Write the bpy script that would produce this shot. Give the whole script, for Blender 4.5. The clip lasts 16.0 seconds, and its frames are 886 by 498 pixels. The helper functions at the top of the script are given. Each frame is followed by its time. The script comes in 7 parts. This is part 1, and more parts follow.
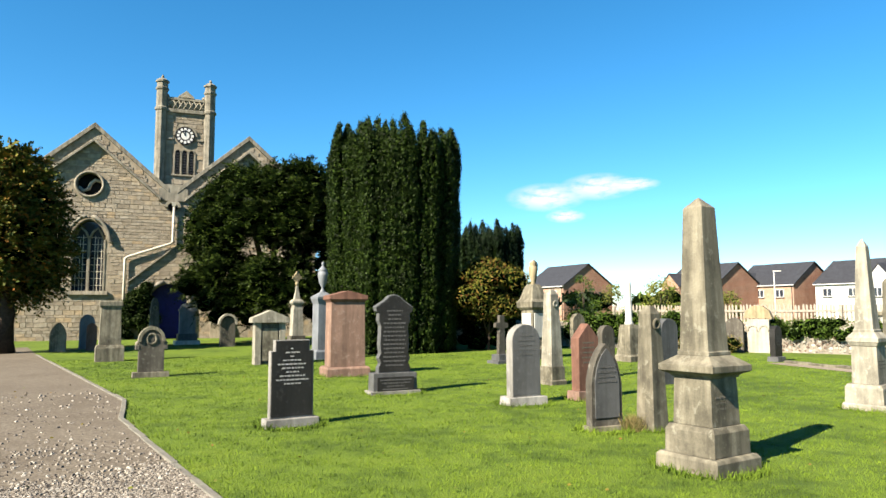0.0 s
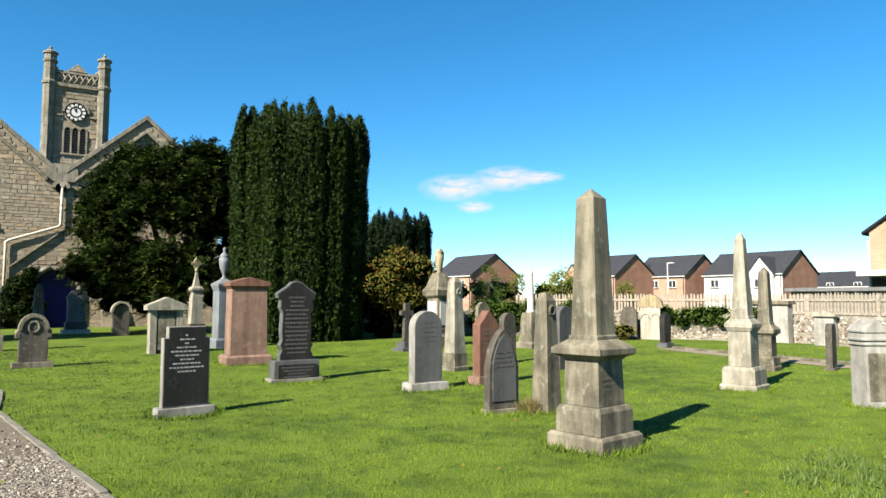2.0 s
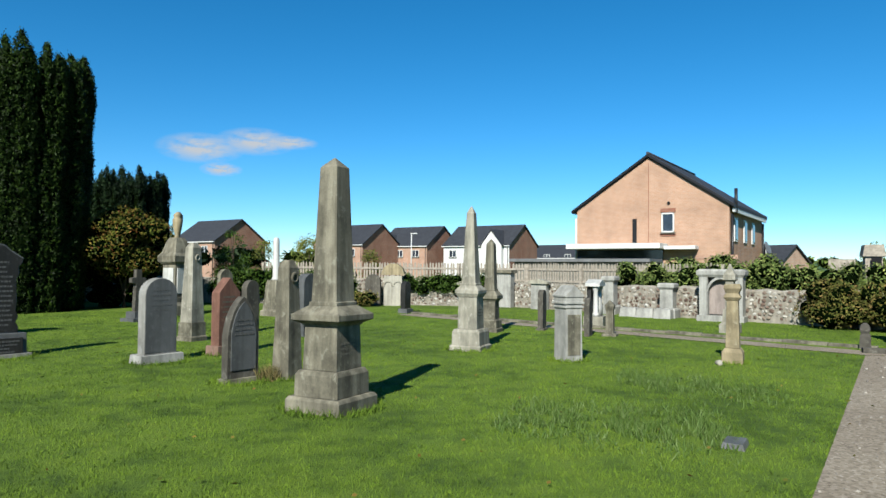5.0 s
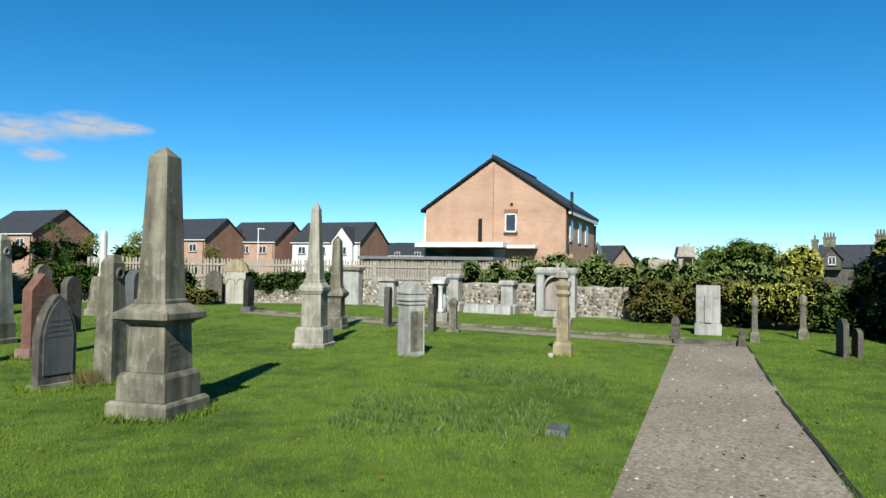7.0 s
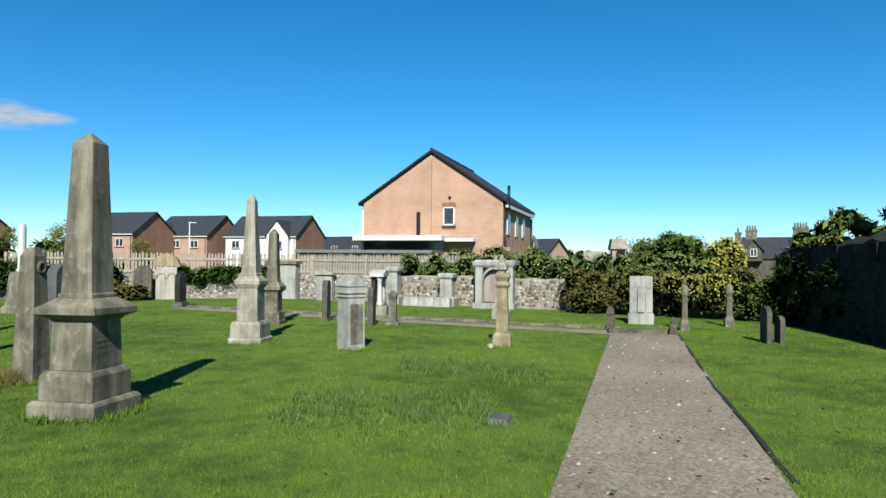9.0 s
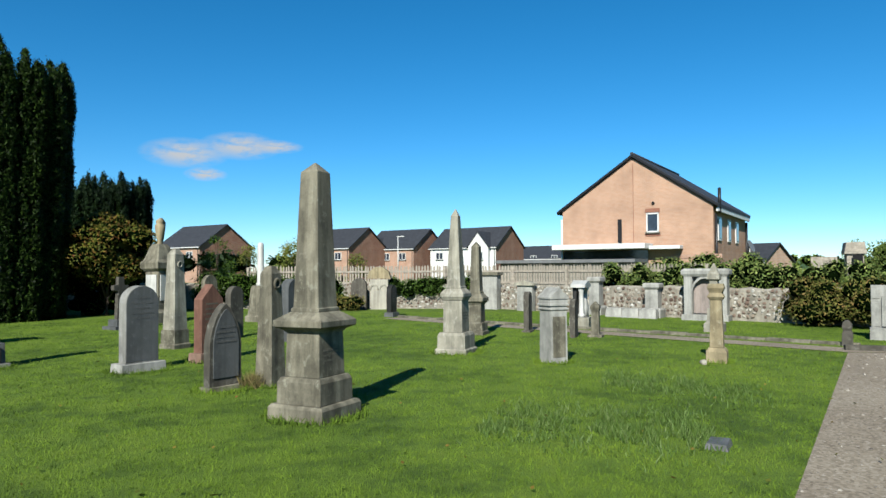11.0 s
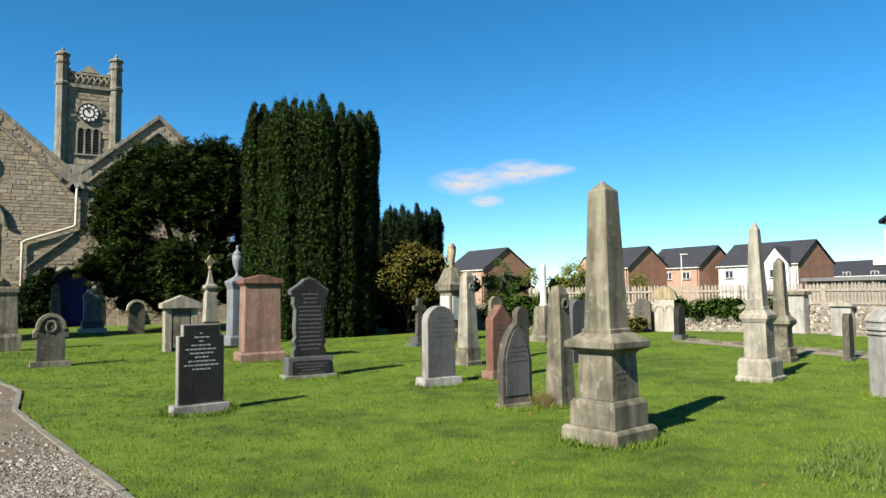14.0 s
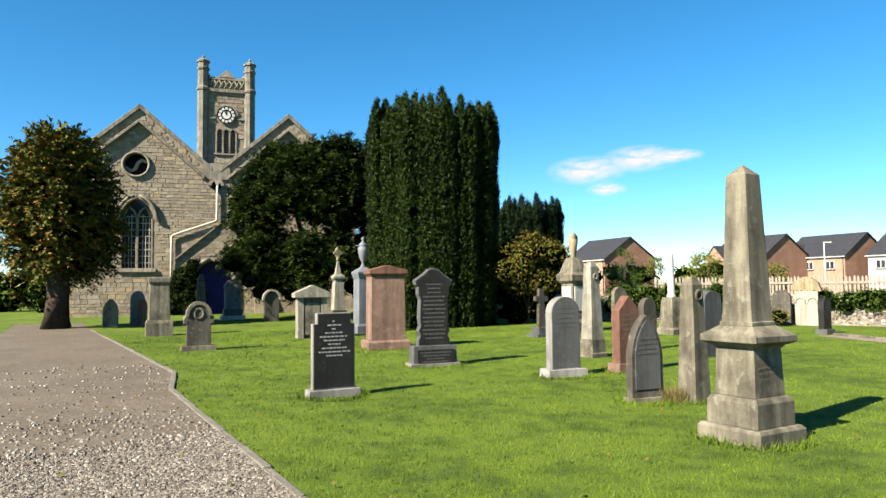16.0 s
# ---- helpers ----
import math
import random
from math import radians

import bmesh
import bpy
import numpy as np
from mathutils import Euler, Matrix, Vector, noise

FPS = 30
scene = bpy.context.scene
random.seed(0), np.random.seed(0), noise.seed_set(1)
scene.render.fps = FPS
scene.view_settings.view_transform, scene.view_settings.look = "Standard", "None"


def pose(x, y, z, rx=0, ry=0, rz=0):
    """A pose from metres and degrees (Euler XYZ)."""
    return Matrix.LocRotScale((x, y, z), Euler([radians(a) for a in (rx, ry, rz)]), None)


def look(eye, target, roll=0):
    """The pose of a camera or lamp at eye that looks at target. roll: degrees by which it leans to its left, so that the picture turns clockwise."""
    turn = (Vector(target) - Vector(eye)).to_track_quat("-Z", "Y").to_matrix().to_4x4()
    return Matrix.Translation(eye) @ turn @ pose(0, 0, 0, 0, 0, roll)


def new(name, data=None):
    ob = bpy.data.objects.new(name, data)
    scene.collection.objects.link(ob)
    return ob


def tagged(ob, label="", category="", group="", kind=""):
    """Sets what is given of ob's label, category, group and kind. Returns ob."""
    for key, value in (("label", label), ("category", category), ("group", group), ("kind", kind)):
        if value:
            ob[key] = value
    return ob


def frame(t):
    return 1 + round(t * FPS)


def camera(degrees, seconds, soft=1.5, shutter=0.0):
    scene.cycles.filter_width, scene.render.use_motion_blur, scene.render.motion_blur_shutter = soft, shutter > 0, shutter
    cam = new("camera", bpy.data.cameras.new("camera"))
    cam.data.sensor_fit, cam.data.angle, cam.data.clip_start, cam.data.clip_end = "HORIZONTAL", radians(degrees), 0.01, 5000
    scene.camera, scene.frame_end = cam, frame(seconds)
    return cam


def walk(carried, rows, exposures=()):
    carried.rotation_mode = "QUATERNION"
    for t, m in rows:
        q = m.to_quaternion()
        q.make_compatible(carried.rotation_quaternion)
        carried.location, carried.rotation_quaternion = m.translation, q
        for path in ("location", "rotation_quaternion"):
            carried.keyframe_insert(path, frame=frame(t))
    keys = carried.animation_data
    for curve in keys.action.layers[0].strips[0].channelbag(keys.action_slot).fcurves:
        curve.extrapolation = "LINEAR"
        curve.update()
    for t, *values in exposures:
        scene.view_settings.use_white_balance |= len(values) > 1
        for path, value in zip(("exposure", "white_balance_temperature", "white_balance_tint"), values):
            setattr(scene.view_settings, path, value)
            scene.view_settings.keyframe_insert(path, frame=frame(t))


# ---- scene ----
cam = camera(66.3, 16.0)
PATH = [
    (0, (0.292, 1.965, 1.509), (-0.113, 3.915, 1.688), -0.17),
    (0.5, (0.318, 1.943, 1.490), (-0.032, 3.904, 1.665), -0.09),
    (1, (0.346, 1.944, 1.480), (0.053, 3.917, 1.638), -0.12),
    (1.5, (0.370, 1.950, 1.473), (0.152, 3.932, 1.625), -0.10),
    (2, (0.390, 1.942, 1.471), (0.247, 3.931, 1.618), 0.02),
    (2.5, (0.402, 1.927, 1.468), (0.351, 3.922, 1.594), 0.22),
    (3, (0.407, 1.916, 1.465), (0.457, 3.913, 1.570), 0.20),
    (3.5, (0.416, 1.911, 1.468), (0.570, 3.903, 1.552), 0.17),
    (4, (0.431, 1.896, 1.473), (0.692, 3.877, 1.551), 0.22),
    (4.5, (0.443, 1.876, 1.473), (0.873, 3.828, 1.541), 0.35),
    (5, (0.457, 1.878, 1.464), (1.036, 3.792, 1.520), 0.48),
    (5.62, (0.482, 1.867, 1.459), (1.220, 3.726, 1.508), 0.64),
    (6.25, (0.516, 1.842, 1.462), (1.375, 3.647, 1.512), 0.78),
    (6.88, (0.545, 1.824, 1.462), (1.505, 3.578, 1.515), 0.84),
    (7.5, (0.555, 1.835, 1.450), (1.610, 3.534, 1.500), 0.81),
    (8, (0.553, 1.861, 1.433), (1.685, 3.509, 1.477), 0.72),
    (8.2, (0.548, 1.880, 1.422), (1.698, 3.516, 1.465), 0.76),
    (8.72, (0.542, 1.892, 1.421), (1.703, 3.521, 1.459), 0.61),
    (9.25, (0.535, 1.878, 1.448), (1.613, 3.562, 1.484), 0.30),
    (9.78, (0.527, 1.862, 1.479), (1.469, 3.626, 1.516), -0.01),
    (10.3, (0.520, 1.866, 1.490), (1.318, 3.700, 1.536), -0.20),
    (10.5, (0.519, 1.878, 1.484), (1.261, 3.734, 1.535), -0.27),
    (11, (0.513, 1.897, 1.482), (1.128, 3.798, 1.545), -0.30),
    (11.5, (0.501, 1.919, 1.480), (0.954, 3.866, 1.557), -0.69),
    (12, (0.486, 1.939, 1.477), (0.789, 3.914, 1.563), -0.89),
    (12.5, (0.469, 1.954, 1.476), (0.664, 3.942, 1.577), -1.04),
    (13, (0.445, 1.958, 1.476), (0.496, 3.954, 1.591), -1.18),
    (13.5, (0.418, 1.950, 1.477), (0.343, 3.945, 1.604), -1.17),
    (14, (0.397, 1.956, 1.478), (0.218, 3.944, 1.609), -0.71),
    (14.5, (0.374, 1.965, 1.478), (0.087, 3.940, 1.607), -0.88),
    (15, (0.346, 1.959, 1.480), (-0.041, 3.918, 1.604), -0.66),
    (15.5, (0.325, 1.954, 1.480), (-0.134, 3.897, 1.600), -0.54),
    (16, (0.314, 1.958, 1.476), (-0.206, 3.886, 1.583), -0.57),
]
EXPOSURES = [(0.0, 2.12, 7250, 12), (0.5, 2.12, 7250, 12), (1.0, 2.04, 7150, 12), (2.0, 1.87, 6950, 11), (2.5, 1.77, 6850, 10), (3.0, 1.7, 6870, 9), (3.5, 1.5, 6370, 8), (4.0, 1.46, 6400, 7), (4.5, 1.32, 6250, 7), (5.0, 1.2, 6120, 6), (8.0, 1.2, 6120, 6), (10.5, 1.18, 6120, 6), (11.5, 1.16, 6120, 6), (12.5, 1.22, 6100, 7), (13.0, 1.34, 6200, 8), (13.5, 1.42, 6650, 10), (14.0, 1.58, 6750, 10), (14.5, 1.79, 6950, 11), (15.0, 1.89, 7050, 12), (16.0, 1.94, 7150, 12)]
walk(cam, [(t, look(eye, target, roll)) for t, eye, target, roll in PATH], EXPOSURES)

# world, sun, exposure
SUN_TO = Vector((0.56, 0.828, -0.75)).normalized()
world = bpy.data.worlds.new("sky_world")
scene.world = world
world.use_nodes = True
wn = world.node_tree.nodes
sky = wn.new("ShaderNodeTexSky")
sky.sky_type = "NISHITA"
sky.sun_disc = False
sky.sun_elevation = radians(36.9)
sky.sun_rotation = math.atan2(-SUN_TO.x, -SUN_TO.y)
sky.altitude = 2000
sky.air_density, sky.dust_density, sky.ozone_density = 1.0, 0.0, 6.0
deep = wn.new("ShaderNodeHueSaturation")
deep.inputs["Saturation"].default_value = 1.23
deep.inputs["Hue"].default_value = 0.489
world.node_tree.links.new(sky.outputs[0], deep.inputs["Color"])
world.node_tree.links.new(deep.outputs[0], wn["Background"].inputs[0])
wn["Background"].inputs[1].default_value = 0.06
sun = new("sun", bpy.data.lights.new("sun", "SUN"))
sun.data.energy, sun.data.angle, sun.data.color = 5.0, radians(0.5), (1.0, 0.95, 0.86)
sun.matrix_world = look((-40, -60, 60), Vector((-40, -60, 60)) + SUN_TO)

# ---- materials ----
class Mat:
    """A small wrapper to build node materials."""

    def __init__(self, name, rough=0.8, metal=0.0):
        self.m = bpy.data.materials.new(name)
        self.m.use_nodes = True
        self.t = self.m.node_tree
        self.b = self.t.nodes["Principled BSDF"]
        self.b.inputs["Roughness"].default_value = rough
        self.b.inputs["Metallic"].default_value = metal
        self.b.inputs["Specular IOR Level"].default_value = 0.18
        self.coord = self.t.nodes.new("ShaderNodeTexCoord").outputs["Object"]

    def world(self):
        self.coord = self.t.nodes.new("ShaderNodeNewGeometry").outputs["Position"]
        return self

    def link(self, a, b):
        self.t.links.new(a, b)

    def noise(self, scale, detail=4.0, rough=0.6, stretch=None):
        n = self.t.nodes.new("ShaderNodeTexNoise")
        n.inputs["Scale"].default_value, n.inputs["Detail"].default_value = scale, detail
        n.inputs["Roughness"].default_value = rough
        c = self.coord
        if stretch:
            mp = self.t.nodes.new("ShaderNodeMapping")
            mp.inputs["Scale"].default_value = stretch
            self.link(c, mp.inputs[0])
            c = mp.outputs[0]
        self.link(c, n.inputs["Vector"])
        return n.outputs["Fac"]

    def voronoi(self, scale, out="Distance"):
        n = self.t.nodes.new("ShaderNodeTexVoronoi")
        n.inputs["Scale"].default_value = scale
        self.link(self.coord, n.inputs["Vector"])
        return n.outputs[out]

    def ramp(self, fac, stops):
        r = self.t.nodes.new("ShaderNodeValToRGB")
        e = r.color_ramp.elements
        while len(e) < len(stops):
            e.new(0.5)
        for el, (p, c) in zip(e, stops):
            el.position, el.color = p, (*c, 1)
        self.link(fac, r.inputs[0])
        return r.outputs[0]

    def mix(self, a, b, fac, mode="MIX"):
        n = self.t.nodes.new("ShaderNodeMix")
        n.data_type, n.blend_type = "RGBA", mode
        for v, i in ((fac, 0), (a, 6), (b, 7)):
            if isinstance(v, (int, float)):
                n.inputs[i].default_value = v
            elif isinstance(v, tuple):
                n.inputs[i].default_value = (*v, 1)
            else:
                self.link(v, n.inputs[i])
        return n.outputs[2]

    def value(self, fac, lo, hi):
        n = self.t.nodes.new("ShaderNodeMapRange")
        n.inputs["From Min"].default_value, n.inputs["From Max"].default_value = 0.3, 0.7
        n.inputs["To Min"].default_value, n.inputs["To Max"].default_value = lo, hi
        self.link(fac, n.inputs[0])
        return n.outputs[0]

    def random(self):
        return self.t.nodes.new("ShaderNodeObjectInfo").outputs["Random"]

    def island(self):
        return self.t.nodes.new("ShaderNodeNewGeometry").outputs["Random Per Island"]

    def colour(self, c):
        if isinstance(c, tuple):
            self.b.inputs["Base Color"].default_value = (*c, 1)
        else:
            self.link(c, self.b.inputs["Base Color"])
        return self

    def bump(self, fac, strength=0.4, distance=0.01):
        n = self.t.nodes.new("ShaderNodeBump")
        n.inputs["Strength"].default_value, n.inputs["Distance"].default_value = strength, distance
        self.link(fac, n.inputs["Height"])
        self.link(n.outputs[0], self.b.inputs["Normal"])
        return self

    def rough(self, fac, lo, hi):
        self.link(self.value(fac, lo, hi), self.b.inputs["Roughness"])
        return self


def scaled(c, k):
    return tuple(min(1.0, v * k) for v in c)


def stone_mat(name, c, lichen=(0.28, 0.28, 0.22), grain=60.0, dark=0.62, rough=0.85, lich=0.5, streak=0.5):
    """Weathered stone: fine grain, blotches of lichen, rain streaks down the faces."""
    m = Mat(name, rough)
    big = m.noise(2.2, 5, 0.65)
    fine = m.noise(grain, 3, 0.7)
    run = m.noise(6.0, 3, 0.6, (1, 1, 0.12))
    col = m.ramp(big, [(0.3, scaled(c, dark)), (0.52, c), (0.72, scaled(c, 1.2))])
    col = m.mix(col, m.ramp(run, [(0.40, (0.30, 0.30, 0.29)), (0.62, (1.1, 1.1, 1.1))]), streak, "MULTIPLY")
    spots = m.ramp(m.noise(9.0, 6, 0.75), [(0.56, (0, 0, 0)), (0.64, (1, 1, 1))])
    sp = m.mix((0, 0, 0), spots, lich)
    col = m.mix(col, lichen, sp)
    col = m.mix(col, m.ramp(fine, [(0.3, (0.72, 0.72, 0.72)), (0.7, (1.15, 1.15, 1.15))]), 0.6, "MULTIPLY")
    m.colour(col).bump(m.mix(fine, big, 0.5), 0.5, 0.012)
    return m.m


SAND = stone_mat("weathered_grey_sandstone", (0.14, 0.127, 0.0924), (0.19, 0.185, 0.143), dark=0.42, streak=0.65)
SAND_DARK = stone_mat("dark_sandstone", (0.0713, 0.0644, 0.0517), (0.158, 0.153, 0.127))
SAND_PALE = stone_mat("pale_sandstone", (0.221, 0.206, 0.163), (0.29, 0.28, 0.238))
SAND_YELLOW = stone_mat("yellow_sandstone", (0.227, 0.185, 0.111), (0.238, 0.222, 0.158))
GRANITE_DARK = stone_mat("dark_grey_granite", (0.0164, 0.0158, 0.0143), (0.0634, 0.0634, 0.0634), 120, 0.8, 0.5, 0.25, 0.3)
GRANITE_GREY = stone_mat("grey_granite", (0.074, 0.0754, 0.074), (0.137, 0.137, 0.132), 140, 0.8, 0.55, 0.3, 0.3)
GRANITE_BLUE = stone_mat("blue_grey_granite", (0.124, 0.135, 0.145), (0.18, 0.187, 0.19), 140, 0.8, 0.55, 0.2, 0.3)
GRANITE_ROUGH = stone_mat("rough_pale_granite", (0.172, 0.166, 0.149), (0.198, 0.198, 0.19), 50, 0.6, 0.9, 0.7, 0.4)
RED_STONE = stone_mat("red_sandstone", (0.132, 0.066, 0.0465), (0.19, 0.127, 0.1), 70, 0.75, 0.8, 0.3, 0.45)
RED_PALE = stone_mat("pale_red_sandstone", (0.164, 0.103, 0.0766), (0.238, 0.19, 0.158), 70, 0.75, 0.85, 0.4, 0.4)
MARBLE = stone_mat("white_marble", (0.371, 0.363, 0.335), (0.264, 0.264, 0.243), 90, 0.85, 0.5, 0.3, 0.3)
SLAB_GREY = stone_mat("grey_slate_stone", (0.0686, 0.0713, 0.0713), (0.116, 0.116, 0.106), 90, 0.75, 0.7, 0.3, 0.4)
PALE_GREY = stone_mat("pale_grey_stone", (0.238, 0.232, 0.209), (0.264, 0.259, 0.227), 60, 0.7, 0.85, 0.4, 0.4)
# Tall wall's deep shade put into the stone colour; the dark side kerb reuses it.
DARK_SHADE_STONE = stone_mat("dark_shade_toned_stone", (0.0211, 0.0222, 0.0195), (0.0396, 0.0422, 0.029), 40, 0.6, 0.95, 0.5, 0.5)
CONCRETE = stone_mat("worn_concrete", (0.132, 0.124, 0.103), (0.158, 0.169, 0.116), 80, 0.65, 0.9, 0.6, 0.2)


def plain(name, c, rough=0.6, metal=0.0, scale=12.0, amount=0.25, bump=0.1):
    m = Mat(name, rough, metal)
    n = m.noise(scale, 4, 0.6)
    m.colour(m.ramp(n, [(0.3, scaled(c, 1 - amount)), (0.7, scaled(c, 1 + amount))])).bump(m.noise(scale * 8), bump, 0.01)
    return m.m


WHITE_PAINT = plain("white_paint", (0.412, 0.407, 0.391), 0.5, 0, 5, 0.08)
CREAM_PIPE = plain("cream_painted_iron", (0.327, 0.306, 0.253), 0.45, 0, 9, 0.15)
BLUE_DOOR = plain("blue_painted_door", (0.00422, 0.00634, 0.127), 0.4, 0, 6, 0.25)
SLATE = plain("grey_slates", (0.029, 0.0306, 0.0348), 0.55, 0, 3, 0.3, 0.3)
ROOF_TILE = plain("dark_roof_tiles", (0.0238, 0.0253, 0.0296), 0.7, 0, 2, 0.25, 0.3)
DARK_METAL = plain("dark_metal", (0.0158, 0.0158, 0.0169), 0.4, 0.3, 15, 0.2)
DARK_VOID = plain("dark_interior", (0.00634, 0.00634, 0.00686), 0.9, 0, 3, 0.3)
FENCE_WOOD = plain("weathered_fence_timber", (0.211, 0.185, 0.148), 0.85, 0, 10, 0.3, 0.3)
LEAD = plain("lead_flashing", (0.116, 0.116, 0.116), 0.5, 0.2, 4, 0.2)
BARK = plain("bark", (0.0396, 0.029, 0.0211), 0.95, 0, 8, 0.4, 0.8)
LETTER = plain("pale_lettering", (0.222, 0.222, 0.211), 0.7, 0, 20, 0.15)
LETTER_DIM = plain("worn_lettering", (0.0607, 0.0607, 0.0581), 0.8, 0, 20, 0.2)
LETTER_DARK = plain("faint_lettering", (0.0818, 0.0739, 0.0581), 0.8, 0, 20, 0.2)


def glass_mat():
    m = Mat("window_glass", 0.08)
    m.b.inputs["Specular IOR Level"].default_value = 0.6
    m.colour(m.ramp(m.noise(1.5), [(0.3, (0.012, 0.014, 0.018)), (0.7, (0.03, 0.036, 0.05))]))
    return m.m


GLASS = glass_mat()


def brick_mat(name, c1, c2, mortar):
    m = Mat(name, 0.9)
    b = m.t.nodes.new("ShaderNodeTexBrick")
    mp = m.t.nodes.new("ShaderNodeMapping")
    mp.inputs["Rotation"].default_value = (radians(90), 0, 0)
    m.link(m.coord, mp.inputs[0])
    m.link(mp.outputs[0], b.inputs["Vector"])
    b.inputs["Scale"].default_value = 1.0
    for k, v in (("Brick Width", 0.225), ("Row Height", 0.075), ("Mortar Size", 0.009)):
        b.inputs[k].default_value = v
    for k, v in (("Color1", c1), ("Color2", c2), ("Mortar", mortar)):
        b.inputs[k].default_value = (*v, 1)
    col = m.mix(b.outputs[0], m.ramp(m.noise(0.9, 5), [(0.3, (0.8, 0.78, 0.75)), (0.7, (1.16, 1.14, 1.1))]), 0.9, "MULTIPLY")
    m.colour(col).bump(b.outputs[1], -0.4, 0.01)
    return m.m


BRICK = brick_mat("orange_brick", (0.296, 0.177, 0.119), (0.259, 0.15, 0.0977), (0.29, 0.227, 0.18))
BRICK_RED = brick_mat("red_and_shaded_brick", (0.19, 0.0739, 0.0449), (0.148, 0.0528, 0.0343), (0.19, 0.127, 0.095))
BRICK_PALE = brick_mat("pale_brick", (0.275, 0.164, 0.116), (0.238, 0.137, 0.095), (0.264, 0.211, 0.174))


def leaf_mat(name, stops, rough=0.55, sheen=0.0):
    """Foliage, varied leaf by leaf and over the whole crown."""
    m = Mat(name, rough)
    r = m.ramp(m.island(), stops)
    m.colour(m.mix(r, m.ramp(m.noise(0.8, 3), [(0.35, (0.6, 0.6, 0.6)), (0.65, (1.25, 1.2, 1.1))]), 0.7, "MULTIPLY"))
    m.b.inputs["Specular IOR Level"].default_value = 0.06
    return m.m


# Yew leaf tones set below real leaves: shade of the crowns put into colour.
YEW_LEAF = leaf_mat("shaded_yew_foliage", [(0.0, (0.003, 0.006, 0.0012)), (0.6, (0.008, 0.017, 0.0024)), (1.0, (0.028, 0.052, 0.0075))])
YEW_DARK = leaf_mat("shade_dark_yew_foliage", [(0.0, (0.00435, 0.0087, 0.00174)), (0.6, (0.013, 0.0232, 0.00362)), (1.0, (0.0435, 0.0696, 0.0101))])
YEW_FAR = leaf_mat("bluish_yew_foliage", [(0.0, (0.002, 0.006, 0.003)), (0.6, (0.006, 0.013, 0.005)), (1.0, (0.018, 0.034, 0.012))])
# Near-black filling of the crowns: shade between the leaves put into colour.
SHADE_CORE = plain("shade_dark_inner_foliage", (0.00158, 0.00317, 0.000792), 0.95, 0, 3, 0.4)
SHADE_CORE.node_tree.nodes["Principled BSDF"].inputs["Specular IOR Level"].default_value = 0.0
MAPLE = leaf_mat("turning_leaves", [(0.0, (0.0281, 0.0422, 0.00937)), (0.5, (0.0625, 0.0719, 0.014)), (0.8, (0.117, 0.0969, 0.0219)), (1.0, (0.204, 0.0781, 0.0219))])
SHRUB = leaf_mat("autumn_shrub_leaves", [(0.0, (0.0298, 0.0446, 0.00645)), (0.5, (0.0694, 0.0744, 0.0124)), (0.85, (0.104, 0.0694, 0.0149)), (1.0, (0.0992, 0.0347, 0.0149))])
IVY = leaf_mat("ivy_leaves", [(0.0, (0.0149, 0.0298, 0.00496)), (0.5, (0.0298, 0.057, 0.00893)), (1.0, (0.0546, 0.0893, 0.0149))], 0.4)
HEDGE = leaf_mat("hedge_leaves", [(0.0, (0.0257, 0.0451, 0.00902)), (0.5, (0.0612, 0.0902, 0.0168)), (1.0, (0.116, 0.146, 0.0322))])
RUSSET = leaf_mat("russet_creeper_leaves", [(0.0, (0.0402, 0.057, 0.0121)), (0.6, (0.1, 0.0971, 0.0235)), (1.0, (0.154, 0.1, 0.0369))])
GOLD = leaf_mat("golden_variegated_leaves", [(0.0, (0.0556, 0.0833, 0.0139)), (0.5, (0.209, 0.209, 0.0347)), (1.0, (0.382, 0.333, 0.0833))])
BUDDLEIA = leaf_mat("grey_green_leaves", [(0.0, (0.0446, 0.0714, 0.0179)), (0.6, (0.0953, 0.131, 0.0328)), (1.0, (0.167, 0.185, 0.0595))])
LIGHT_LEAF = leaf_mat("yellow_green_leaves", [(0.0, (0.0446, 0.0645, 0.00992)), (0.6, (0.0992, 0.114, 0.0223)), (1.0, (0.169, 0.159, 0.0446))])
RED_LEAF = leaf_mat("red_leaves", [(0.0, (0.0992, 0.0149, 0.00744)), (0.6, (0.179, 0.0248, 0.00992)), (1.0, (0.238, 0.0496, 0.0149))])


def grass_ground():
    m = Mat("mown_grass", 0.9).world()
    a = m.ramp(m.mix(m.noise(0.45, 4), m.noise(2.6, 4, 0.7), 0.5), [(0.40, (0.037, 0.0634, 0.00634)), (0.52, (0.0702, 0.109, 0.01)), (0.7, (0.094, 0.129, 0.0137))])
    b = m.ramp(m.noise(28.0, 5, 0.75), [(0.3, (0.72, 0.76, 0.66)), (0.7, (1.16, 1.14, 1.05))])
    m.colour(m.mix(a, b, 0.85, "MULTIPLY")).bump(m.noise(60, 4, 0.8), 0.7, 0.02)
    return m.m


def blade_mat(name="grass_blades", k=1.0):
    m = Mat(name, 0.9).world()
    a = m.ramp(m.mix(m.noise(0.45, 4), m.noise(2.6, 4, 0.7), 0.5), [(0.41, scaled((0.0422, 0.0718, 0.00686), k)), (0.52, scaled((0.0776, 0.121, 0.0106), k)), (0.7, scaled((0.105, 0.146, 0.0148), k))])
    b = m.ramp(m.island(), [(0.0, (0.84, 0.88, 0.8)), (0.95, (1.02, 1.02, 0.96)), (1.0, (1.2, 1.12, 1.1))])
    m.colour(m.mix(a, b, 0.9, "MULTIPLY"))
    m.b.inputs["Specular IOR Level"].default_value = 0.15
    return m.m


